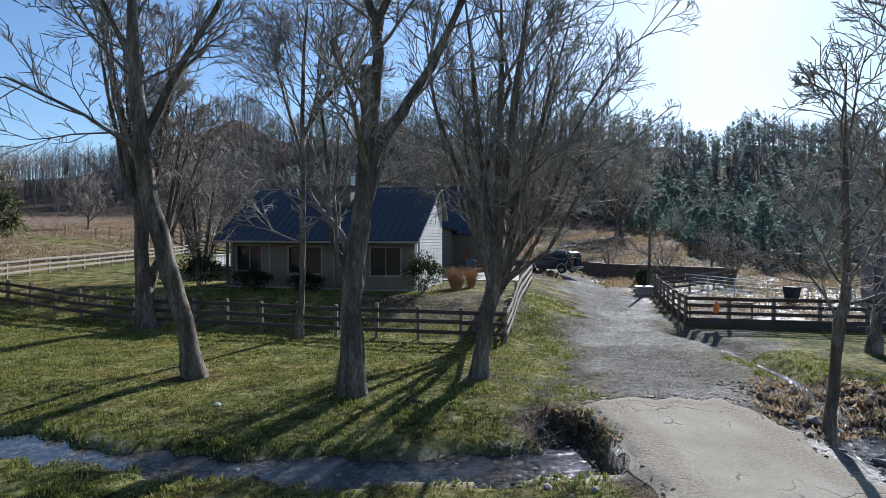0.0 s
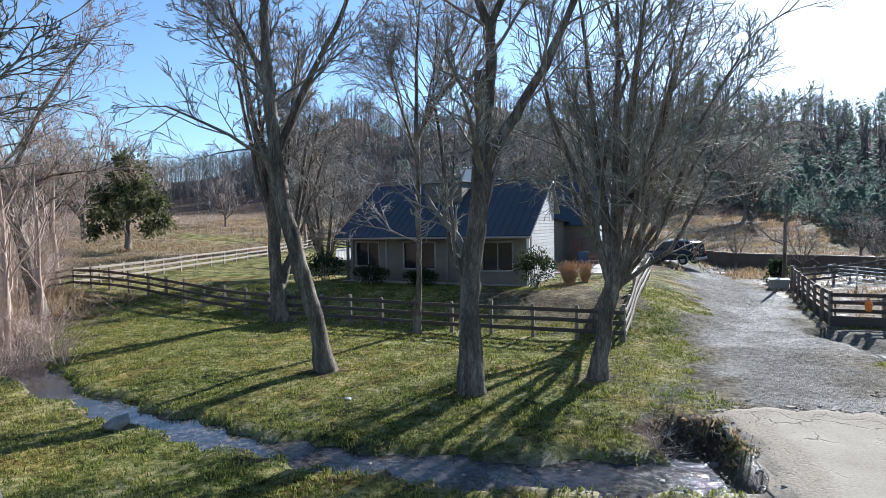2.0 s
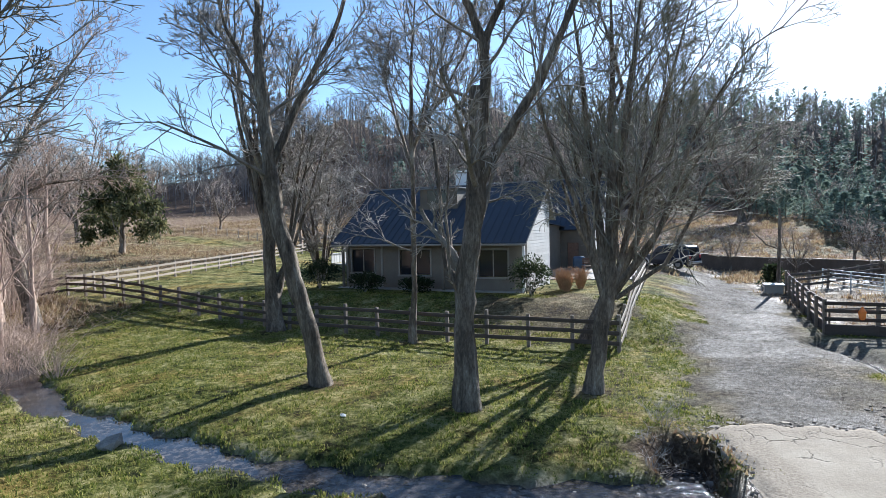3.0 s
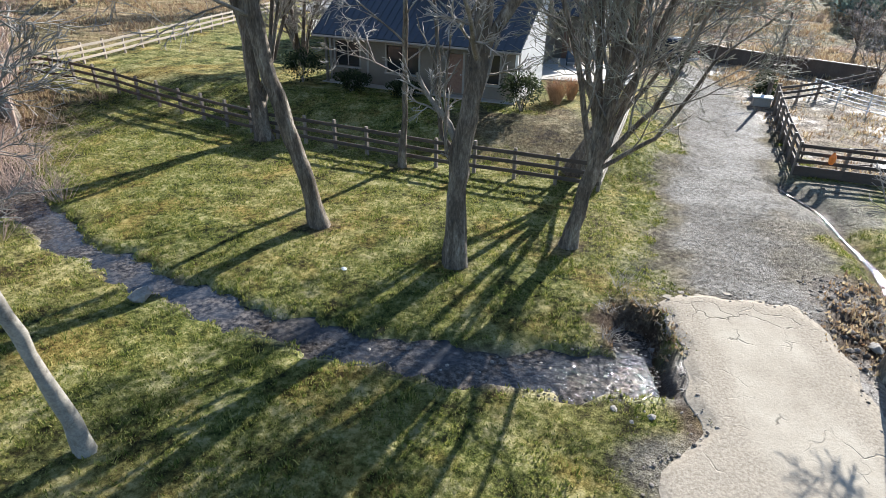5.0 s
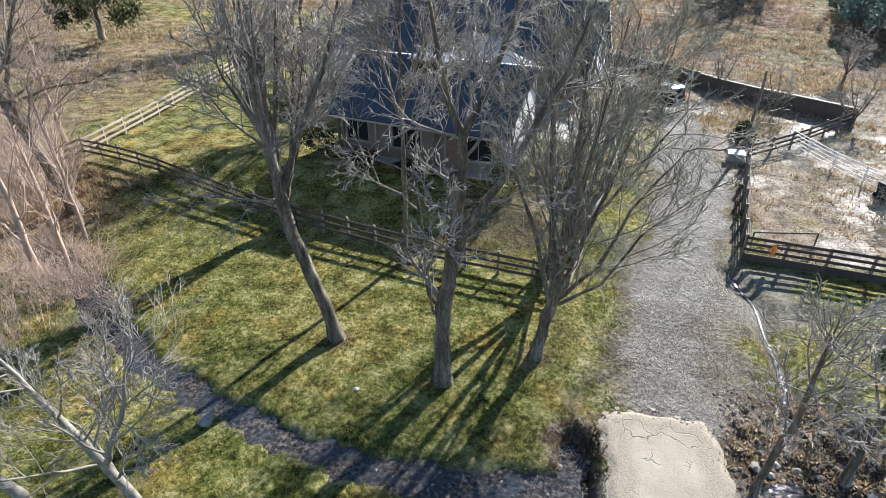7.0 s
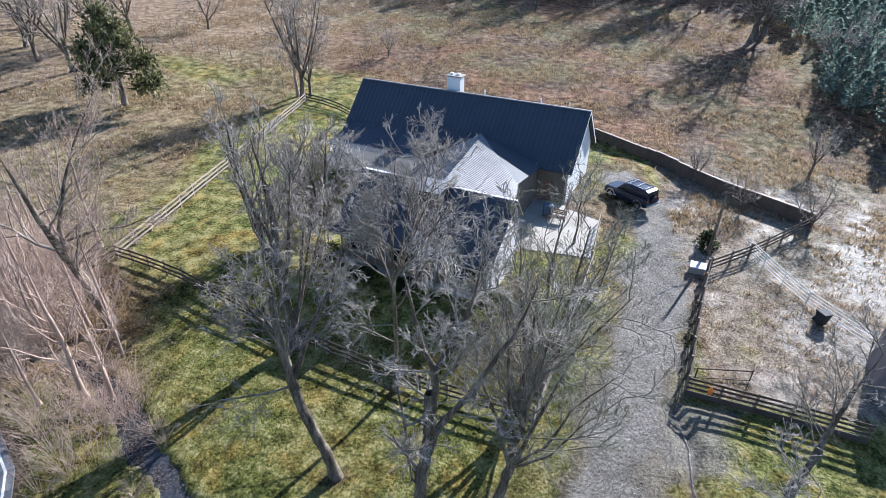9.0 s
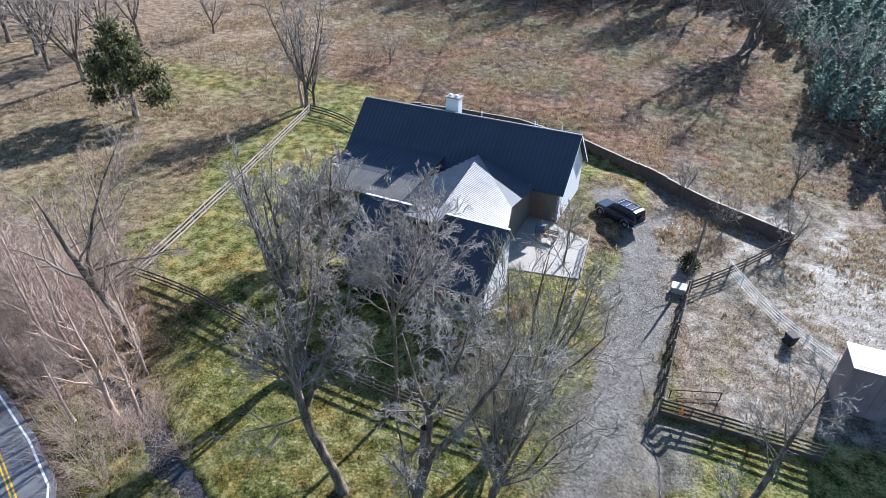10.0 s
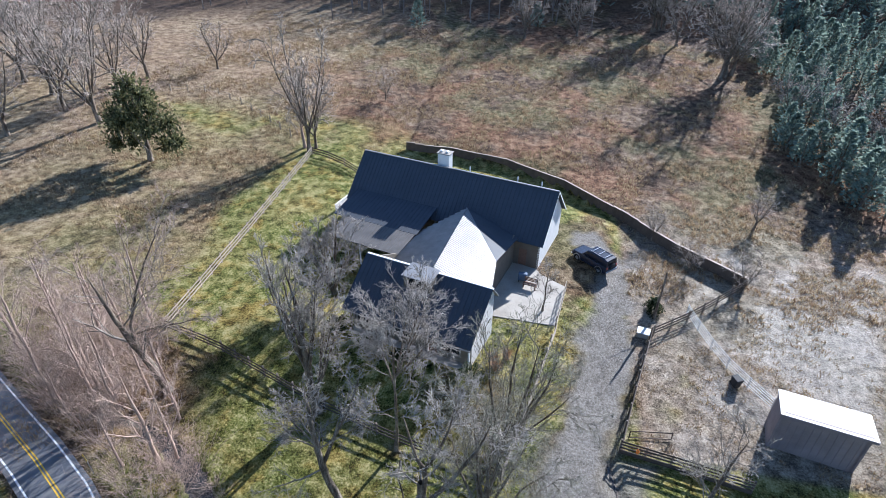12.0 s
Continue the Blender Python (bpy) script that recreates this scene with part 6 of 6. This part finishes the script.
def cedar_shape(r):
    # ragged boughs of different size make an uneven broad head
    l = LOBES[r.randint(len(LOBES))]
    d = unit(r.normal(size=3))
    q = (0.25 + 0.85 * r.rand()) * (0.72 + 0.4 * math.sin(7 * d[0] + 5 * d[2] + l[0]))
    return np.array([l[0] * 1.1 + d[0] * l[3] * q, l[1] + d[1] * l[3] * q, l[2] * 0.95 - 0.7 + d[2] * l[3] * q * 0.75]), d


cx, cy = -51.4, 58.4
root = thing("cedar", Matrix.Translation((cx, cy, gz(cx, cy))), "broad dark green cedar tree in the side field", "tree")
g = Growth(60)
g.stem([(0, 0, 0), (0.1, 0, 1.6), (0.0, 0.1, 4), (0, 0, 9)], [0.35, 0.28, 0.2, 0.04], [(9, 0.45, 60, 0.1), (4, 0.5, 45, 0.14), (0, 0, 0, 0.2)], 0.18, 8)
for nm, me in g.meshes(BARK, TWIG):
    put(nm, me, root)
put("crown", spray_mesh("crown", 61, 7000, cedar_shape, CEDAR, 0.36), root, kind="stuff")
root.matrix_basis = Matrix.LocRotScale((cx, cy, gz(cx, cy)), None, (1.0, 1.0, 1.28))

# ---- far woods on the hills: stuff ----
r = np.random.RandomState(77)
t = Tubes()
az_, rr_ = np.radians(r.uniform(-62, 72, 3900)), r.uniform(0, 1, 3900) ** 0.8 * 150 + 136
zz_ = ground_z(-rr_ * np.sin(az_), rr_ * np.cos(az_))
for az, rr, z in zip(az_, rr_, zz_):
    x, y = -rr * math.sin(az), rr * math.cos(az)
    if 12 < x < 130 and y < 178 and rr < 190:
        continue
    if math.degrees(az) > 22 and rr < 165 + 20 * math.sin(az * 20):
        continue
    h = r.uniform(8, 14)
    t.add([(x, y, z), (x + r.normal(0, 0.3), y, z + h * 0.5), (x + r.normal(0, 0.6), y, z + h)], [0.16, 0.12, 0.03], 3)
    for _ in range(8):
        q = r.uniform(0.3, 0.92)
        a = r.uniform(0, 6.28)
        l = h * 0.36 * (1.25 - q)
        t.add([(x, y, z + h * q), (x + l * math.cos(a), y + l * math.sin(a), z + h * q + l * r.uniform(0.7, 1.3))], [0.075, 0.03], 3)
put("far_woods", t.mesh("far_woods", HILLTREE), label="grey-brown leafless woods covering the hills", category="woods", kind="stuff")
V, F = [], []
for i in range(900):
    az, rr = radians(r.uniform(-62, 30)), r.uniform(150, 290)
    if r.rand() > np.interp(math.degrees(az), [-62, -10, 5, 30], [0.95, 0.8, 0.25, 0.12]):
        continue
    x, y = -rr * math.sin(az), rr * math.cos(az)
    z, h, w = gz(x, y), r.uniform(7, 13), r.uniform(1.6, 2.6)
    for k in range(70):
        q = r.rand() ** 0.8
        a = r.uniform(0, 6.28)
        rad = w * (1 - q) * r.uniform(0.4, 1.0)
        c = np.array([x + rad * math.cos(a), y + rad * math.sin(a), z + 0.5 + q * h])
        o = np.array([math.cos(a), math.sin(a), 0.5]) * r.uniform(0.6, 1.1)
        s = np.array([-math.sin(a), math.cos(a), r.normal(0, 0.3)]) * r.uniform(0.3, 0.6)
        j = len(V)
        V += [c - s, c + s, c + o]
        F.append((j, j + 1, j + 2))
put("far_conifers", mesh_np("far_conifers", np.array(V), np.array(F), PINE, False), label="dark green conifers scattered through the hillside woods", category="woods", kind="stuff")


# ---- grass blades: stuff ----
def blades(name, label, n, region_ok, box, material, hgt, width, seed, bunch=1):
    r = np.random.RandomState(seed)
    x, y = r.uniform(box[0], box[1], n), r.uniform(box[2], box[3], n)
    keep = region_ok(x, y, r.rand(n))
    x, y = x[keep], y[keep]
    x, y = np.repeat(x, bunch), np.repeat(y, bunch)
    if bunch > 1:
        x, y = x + r.normal(0, width * 3, len(x)), y + r.normal(0, width * 3, len(x))
    z = ground_z(x, y) + 0.01
    m = len(x)
    a = r.uniform(0, 6.28, m)
    h = hgt * r.uniform(0.45, 1.25, m) * (0.35 + 1.3 * patchy(x, y, 4.0, seed + 1))
    lx, ly = r.normal(0, 0.45, m) * h, r.normal(0, 0.45, m) * h
    w = width * r.uniform(0.6, 1.3, m)
    p0 = np.stack([x - w * np.cos(a), y - w * np.sin(a), z - 0.02], -1)
    p1 = np.stack([x + w * np.cos(a), y + w * np.sin(a), z - 0.02], -1)
    p2 = np.stack([x + lx, y + ly, z + h], -1)
    V = np.stack([p0, p1, p2], 1).reshape(-1, 3)
    F = np.arange(len(V)).reshape(-1, 3)
    return put(name, mesh_np(name, V, F, material, False), label=label, category="grass", kind="stuff")


def lawn_ok(x, y, q):
    g_, s_, d_, l_, w_ = region(x, y)
    a, b2 = house_local(x, y)
    inside = (a > -24) & (a < 5) & (b2 > -5) & (b2 < 24)
    return (g_ < 0.3) & (s_ < 0.35 + 0.3 * q) & (d_ < 0.3 + 0.3 * q) & ~inside


def dry_ok(x, y, q):
    g_, s_, d_, l_, w_ = region(x, y)
    a, b2 = house_local(x, y)
    inside = (a > -24) & (a < 5) & (b2 > -5) & (b2 < 24)
    clump = patchy(x, y, 0.5, 33)
    return (d_ > 0.45) & (g_ < 0.2) & ~inside & (q < 0.08 + 0.92 * smooth01((clump - 0.38) / 0.3)) & (x < 60)


blades("lawn_grass", "short tufted winter lawn grass", 42000, lawn_ok, (-24, 12, 3.5, 30), LAWNBLADE, 0.062, 0.016, 91, 6)
blades("field_grass", "dry brown and straw tufts of field grass", 60000, dry_ok, (-70, 46, 42, 130), DRYBLADE, 0.3, 0.06, 92, 4)
blades("paddock_grass", "tufts of bleached grass in the wet paddock", 9000, dry_ok, (12, 46, 24, 62), DRYBLADE, 0.2, 0.04, 95, 4)
blades("thicket_grass", "dry straw grass under the thicket", 9000, dry_ok, (-45, -18, 10, 30), DRYBLADE, 0.4, 0.03, 93, 4)


def bank_ok(x, y, q):
    return q < smooth01((3.0 - np.hypot(x - 9.5, (y - 12.4) * 0.85)) / 1.5) + smooth01((0.9 - np.hypot((x - 2.6) / 1.2, (y - 11.6) / 1.6)) / 0.5)


blades("leaf_litter", "dead leaves and dry sticks over the washed-out banks", 5000, bank_ok, (1, 13, 9.5, 15.5), DRYBLADE, 0.1, 0.045, 94, 2)


# ---- things ----
def wheel(car, x, y, z, rad=0.37, wid=0.25):
    w = put("wheel", None, car, Matrix.Translation((x, y, z)))
    for nm, r0, r1, wd, mat in (("tyre", rad, rad * 0.6, wid, RUBBER), ("rim", rad * 0.6, rad * 0.16, wid * 0.8, CHROME)):
        bm = bmesh.new()
        n, prof = 20, [(r1, -wd / 2), (r0 * 0.96, -wd / 2), (r0, -wd * 0.36), (r0, wd * 0.36), (r0 * 0.96, wd / 2), (r1, wd / 2)]
        rings = [[bm.verts.new((rr * math.cos(6.2832 * k / n), yy, rr * math.sin(6.2832 * k / n))) for k in range(n)] for rr, yy in prof]
        for q0, q1 in zip(rings, rings[1:]):
            for k in range(n):
                bm.faces.new((q0[k], q0[(k + 1) % n], q1[(k + 1) % n], q1[k]))
        if nm == "rim":
            for s in (0, -1):
                bm.faces.new(rings[s])
        bmesh.ops.recalc_face_normals(bm, faces=bm.faces)
        part(nm, bm, mat, w)


def suv(m, label):
    car = thing("sport_utility_vehicle", m, label, "car")
    # lower body, cabin and hood as lofted sections along x (front at plus)
    def loft(rows, material, name, lab=""):
        bm = bmesh.new()
        rings = []
        for x, hw, z0, z1, top in rows:
            rings.append([bm.verts.new(v) for v in ((x, -hw, z0), (x, -hw * 1.02, (z0 + z1) / 2), (x, -hw * 0.97, z1 - 0.06), (x, -top, z1), (x, top, z1), (x, hw * 0.97, z1 - 0.06), (x, hw * 1.02, (z0 + z1) / 2), (x, hw, z0))])
        for a, b2 in zip(rings, rings[1:]):
            for k in range(8):
                bm.faces.new((a[k], a[(k + 1) % 8], b2[(k + 1) % 8], b2[k]))
        bm.faces.new(rings[0])
        bm.faces.new(rings[-1])
        bmesh.ops.recalc_face_normals(bm, faces=bm.faces)
        return part(name, bm, material, car, lab)
    loft([(-2.35, 0.86, 0.42, 1.02, 0.8), (-2.2, 0.92, 0.36, 1.08, 0.86), (-0.6, 0.93, 0.34, 1.08, 0.88), (0.9, 0.93, 0.34, 1.08, 0.86), (1.1, 0.92, 0.34, 1.06, 0.84), (2.1, 0.9, 0.38, 0.98, 0.78), (2.35, 0.8, 0.45, 0.85, 0.7)], CARPAINT, "body")
    loft([(-2.3, 0.8, 1.06, 1.12, 0.74), (-2.2, 0.8, 1.06, 1.74, 0.66), (-1.9, 0.81, 1.06, 1.83, 0.68), (-0.4, 0.81, 1.06, 1.85, 0.68), (0.35, 0.8, 1.06, 1.78, 0.64), (1.0, 0.82, 1.06, 1.12, 0.74)], CARPAINT, "cabin")
    for x in (-1.7, -0.9, -0.1):
        part("rack_bar", box_bm(x - 0.025, x + 0.025, -0.62, 0.62, 1.9, 1.94, 0.01), CHROME, car, "pale roof-rack bar")
    part("spare_wheel_cover", box_bm(-2.5, -2.36, -0.32, 0.32, 0.72, 1.32, 0.06), RUBBER, car, "black spare-wheel cover")
    for s in (-1, 1):
        for x0, x1 in ((-2.05, -1.35), (-1.25, -0.5), (-0.4, 0.4)):
            part("side_window", box_bm(x0, x1, s * 0.80 - 0.012, s * 0.80 + 0.012, 1.18, 1.6, 0.008), GLASS, car)
        part("roof_rail", box_bm(-1.9, 0.1, s * 0.6 - 0.02, s * 0.6 + 0.02, 1.84, 1.9, 0.012), CHROME, car, "grey roof rail")
        part("mirror", box_bm(0.35, 0.5, s * 0.98 - 0.09, s * 0.98 + 0.09, 1.12, 1.28, 0.03), CARPAINT, car)
        part("tail_lamp", box_bm(-2.38, -2.3, s * 0.74 - 0.1, s * 0.74 + 0.1, 0.85, 1.1, 0.02), REDLAMP, car, "red tail lamp")
        part("headlamp", box_bm(2.28, 2.36, s * 0.62 - 0.13, s * 0.62 + 0.13, 0.68, 0.82, 0.02), GLASS, car)
        for x in (-1.45, 1.5):
            wheel(car, x, s * 0.83, 0.37)
            bm = bmesh.new()
            n = 10
            for k in range(n):
                a0, a1 = math.pi * k / n, math.pi * (k + 1) / n
                q = [(x + rr * math.cos(a), yy, 0.37 + rr * math.sin(a)) for a in (a0, a1) for rr in (0.42, 0.5) for yy in (s * 0.9, s * 0.97)]
                vs = [bm.verts.new(v) for v in q]
                for f in ((1, 3, 7, 5), (2, 6, 7, 3), (0, 1, 5, 4)):
                    bm.faces.new([vs[j] for j in f])
            part("wheel_arch", bm, CHROME, car, "pale grey wheel-arch flare")
    part("rear_window", box_bm(-2.3, -2.25, -0.56, 0.56, 1.24, 1.64, 0.01), GLASS, car)
    part("windscreen", poly_bm([(0.9, -0.66, 1.16), (0.9, 0.66, 1.16), (0.28, 0.58, 1.76), (0.28, -0.58, 1.76)], 0.02), GLASS, car)
    for x, nm in ((-2.42, "rear_bumper"), (2.34, "front_bumper")):
        part(nm, box_bm(x - 0.06, x + 0.08, -0.85, 0.85, 0.42, 0.6, 0.03), CHROME, car, "grey bumper")
    return car


zc = gz(8.8, 47.7)
suv(pose(8.8, 47.7, zc, 0, 0, 138), "dark navy off-road car with grey wheel arches parked on gravel")

# wheeled bin in the paddock
x, y = 20.3, 33.2
bin_ = thing("wheeled_bin", pose(x, y, gz(x, y), 0, 0, 25), "black plastic wheeled bin standing in the wet paddock", "bin")
bm = bmesh.new()
for z, w, d in ((0.08, 0.22, 0.26), (0.95, 0.31, 0.38)):
    for sx, sy in ((-1, -1), (1, -1), (1, 1), (-1, 1)):
        bm.verts.new((sx * w, sy * d, z))
bm.verts.ensure_lookup_table()
v = bm.verts
for f in ((3, 2, 1, 0), (4, 5, 6, 7), (0, 1, 5, 4), (1, 2, 6, 5), (2, 3, 7, 6), (3, 0, 4, 7)):
    bm.faces.new([v[k] for k in f])
bmesh.ops.bevel(bm, geom=list(bm.edges), offset=0.02, segments=2, affect="EDGES")
part("tub", bm, BLACK, bin_)
part("lid", box_bm(-0.33, 0.33, -0.41, 0.4, 0.95, 1.03, 0.03), BLACK, bin_)
for s in (-1, 1):
    wheel(bin_, s * 0.0, 0.3, 0.13, 0.13, 0.5 if s > 0 else 0.48)

# dark shed with a white metal roof
sx, sy = 21.3, 26.9
SM = Matrix.Translation((sx, sy, gz(21, 26))) @ Matrix.Rotation(radians(-12.5), 4, "Z")
shed = thing("shed", SM, "dark board shed with a white metal lean-to roof", "shed")
L, D, H0, H1 = 5.5, 4.4, 3.85, 3.6
part("front_wall", box_bm(0, L, 0.45, 0.59, -0.4, H0 - 0.05), DARKPANEL, shed, "dark purple-brown boarded wall in shade")
part("back_wall", box_bm(0, L, D - 1.74, D - 1.6, -0.4, H1 - 0.1), DARKPANEL, shed)
for a in (0, L - 0.14):
    bm = poly_bm([(a, 0.45, -0.4), (a, D - 1.6, -0.4), (a, D - 1.6, H1 - 0.08), (a, 0.45, H0 - 0.08)], 0.14)
    bmesh.ops.recalc_face_normals(bm, faces=bm.faces)
    part("end_wall", bm, DARKPANEL, shed)
for k in range(11):
    part("batten", box_bm(0.1 + k * 0.49, 0.15 + k * 0.49, 0.42, 0.447, -0.3, H0 - 0.1, 0.005), DARKPANEL, shed)
bm = poly_bm([(-0.25, 0.2, H0 - 0.03), (L + 0.25, 0.2, H0 - 0.03), (L + 0.25, D - 1.4, H1), (-0.25, D - 1.4, H1)], 0.07)
bmesh.ops.recalc_face_normals(bm, faces=bm.faces)
part("roof", bm, SHEDROOF, shed, "white metal roof, glaring in the sun")
part("fascia", box_bm(-0.25, L + 0.25, 0.15, 0.19, H0 - 0.26, H0 - 0.02, 0.01), DARKPANEL, shed)

# pole-like trunk beside the paddock, with one branch, over an ivy-grown stump
x, y = 14.6, 40.9
b = (x, y, gz(x, y))
g = Growth(41)
g.stem([(0, 0, 0), (0.02, 0, 2.2), (0.06, 0, 4.4), (0.04, 0.05, 5.4)], [0.15, 0.12, 0.1, 0.07], [(0, 0, 0, 0.1)], 0.3, 8)
g.stem([(0.04, 0, 2.6), (-0.8, -0.1, 3.0), (-1.7, -0.2, 3.9)], [0.06, 0.05, 0.015], [(4, 0.4, 45, 0.1), (3, 0.5, 40, 0.1), (0, 0, 0, 0.1)], 0.3, 5, False)
snag = tree_thing(g, b, "old pole-like trunk with one crooked branch and ivy", category="tree")


def ivy_shape(r):
    a, z = r.uniform(0, 6.28), 1.5 * r.rand()
    q = (0.15 + 0.85 * r.rand()) * (1.15 - 0.5 * z) * (0.8 + 0.3 * math.sin(3 * a + 4 * z))
    return np.array([q * math.cos(a), 1.0 + 1.3 * q * math.sin(a), z]), (math.cos(a), math.sin(a), 0.3)


put("ivy", spray_mesh("ivy", 5, 1300, ivy_shape, LEAF, 0.17), snag, label="dark ivy clump round the foot")
x, y = 13.3, 38.1
cab = thing("utility_box", pose(x, y, gz(x, y), 0, 0, -12), "low grey utility box with a pale metal lid", "box")
part("box", box_bm(-0.5, 0.5, -0.42, 0.42, -0.1, 0.5, 0.03), CONC, cab)
part("lid", box_bm(-0.58, 0.58, -0.5, 0.5, 0.5, 0.58, 0.02), GREYBAR, cab, "pale metal lid")

# orange marker hung on the paddock fence
x, y = 11.6, 24.3
om = thing("orange_marker", pose(x, y, gz(x, y) + 0.66, 0, 0, -8) @ Matrix.Diagonal((0.72, 0.9, 0.9, 1)), "orange plastic marker hung on a paddock fence post", "marker")
bm = bmesh.new()
for z, w, d in ((0.0, 0.1, 0.07), (0.1, 0.17, 0.1), (0.34, 0.19, 0.11), (0.46, 0.1, 0.07), (0.56, 0.05, 0.05)):
    ring = [bm.verts.new((w * math.cos(k * 0.7854), -0.17 + d * math.sin(k * 0.7854), z)) for k in range(8)]
    if z > 0:
        for k in range(8):
            bm.faces.new((last[k], last[(k + 1) % 8], ring[(k + 1) % 8], ring[k]))
    else:
        bm.faces.new(ring[::-1])
    last = ring
bm.faces.new(last)
part("body", bm, ORANGE, om)
part("hook", box_bm(-0.015, 0.015, -0.17, -0.05, 0.55, 0.6, 0.005), CHROME, om)
# loose gate frame lying behind the paddock fence
gf = thing("gate_frame", pose(11.2, 26.0, gz(12, 26) + 0.05, 0, 0, 8), "rusty brown gate frame leaning behind the paddock fence", "gate")
for nm, bx in (("top_bar", (0, 3.2, -0.03, 0.03, 0.75, 0.82)), ("end_bar", (3.14, 3.2, -0.03, 0.03, 0, 0.78)), ("end_bar", (0, 0.06, -0.03, 0.03, 0, 0.78)), ("low_bar", (0, 3.2, -0.03, 0.03, 0.05, 0.1))):
    part(nm, box_bm(*bx, 0.01), RAIL, gf)

# yellow road sign
x, y = -26.2, 15.0
sg = thing("road_sign", pose(x, y, gz(x, y), 0, 0, -25), "small yellow diamond warning sign by the road", "sign")
part("sign_post", box_bm(-0.03, 0.03, -0.03, 0.03, -0.2, 1.9, 0.008), CHROME, sg)
part("sign_plate", box_bm(-0.3, 0.3, -0.05, -0.035, -0.3, 0.3, 0.004), YELLOW, sg, m=Matrix.Translation((0, 0, 1.75)) @ Matrix.Rotation(radians(45), 4, "Y"))
part("sign_bar", box_bm(-0.05, 0.05, -0.06, -0.052, -0.18, 0.18), BLACK, sg, m=Matrix.Translation((0, 0, 1.75)))


# shrubs and ornamental grass at the house corner
def round_shape(w, h):
    def f(r):
        d = unit(r.normal(size=3))
        q = (0.5 + 0.5 * r.rand() ** 0.5) * (0.85 + 0.3 * math.sin(5 * d[0] + 7 * d[1]))
        return np.array([d[0] * w * q, d[1] * w * q, h / 2 + abs(d[2]) * q * h / 2 if r.rand() < 0.6 else h / 2 + d[2] * q * h / 2]), d
    return f


def shrub(a, b2, w, h, label, mat=LEAF, n=2400, seed=1, size=0.1):
    p = HM @ Vector((a, b2, 0))
    root = thing("shrub", Matrix.Translation((p.x, p.y, gz(p.x, p.y))), label, "shrub")
    t = Tubes()
    r = np.random.RandomState(seed)
    for _ in range(9):
        e = np.array([*(r.normal(0, w * 0.4, 2)), h * r.uniform(0.5, 0.9)])
        t.add([np.array([0, 0, -0.05]), e * 0.5 + r.normal(0, 0.05, 3), e], [0.025, 0.016, 0.005], 4)
    put("stems", t.mesh("stems", TWIG), root)
    put("leaves", spray_mesh("leaves", seed, n, round_shape(w, h), mat, size), root)


shrub(0.6, -5.4, 1.0, 2.0, "dark green leafy shrub at the white gable", seed=3)
shrub(-12.6, -5.2, 1.2, 1.8, "dark evergreen shrub at the house's shaded corner", seed=4)
shrub(-9.0, -5.6, 1.0, 1.1, "low dark shrub under the porch", seed=6)
shrub(-5.8, -5.5, 0.9, 0.9, "low dark shrub under the porch", seed=7)
for k, (a, b2) in enumerate(((1.5, -2.4), (2.3, -1.6), (1.9, -3.2))):
    p = HM @ Vector((a, b2, 0))
    r = np.random.RandomState(80 + k)
    t = Tubes()
    for _ in range(240):
        an, l, h = r.uniform(0, 6.28), r.uniform(0.1, 0.75), r.uniform(0.6, 1.25)
        t.add([np.array([0.12 * math.cos(an), 0.12 * math.sin(an), -0.03]), np.array([l * 0.5 * math.cos(an), l * 0.5 * math.sin(an), h * 0.75]), np.array([l * math.cos(an), l * math.sin(an), h])], [0.012, 0.01, 0.004], 3)
    root = put("ornamental_grass", t.mesh("ornamental_grass", GOLDGRASS), None, Matrix.Translation((p.x, p.y, gz(p.x, p.y))), "dry reddish-gold ornamental grass clump beside the gable", "grass", "gable grasses")

# wooden bench with a blue cover on the patio
p = HM @ Vector((0.9, 9.0, 1.1))
bench = thing("patio_bench", Matrix.Translation(p) @ Matrix.Rotation(HOUSE_A, 4, "Z"), "brown slatted bench in the patio's shade", "bench")
for k in range(4):
    part("slat", box_bm(-0.7, 0.7, -0.3 + k * 0.15, -0.18 + k * 0.15, 0.42, 0.46, 0.006), BRICK, bench)
for s in (-0.6, 0.6):
    for q in (-0.25, 0.25):
        part("leg", box_bm(s - 0.04, s + 0.04, q - 0.04, q + 0.04, 0, 0.42, 0.006), BRICK, bench)
for k in range(3):
    part("back_slat", box_bm(-0.7, 0.7, 0.3, 0.34, 0.55 + k * 0.16, 0.67 + k * 0.16, 0.006), BRICK, bench)
p = HM @ Vector((-0.1, 9.6, 1.1))
gr = thing("covered_grill", Matrix.Translation(p), "blue-grey covered grill against the patio wall", "grill")
part("cover", box_bm(-0.45, 0.45, -0.3, 0.3, 0.25, 1.1, 0.1), BLUETARP, gr)
for s in (-0.38, 0.38):
    part("leg", box_bm(s - 0.03, s + 0.03, -0.2, 0.2, 0, 0.27, 0.005), BLACK, gr)
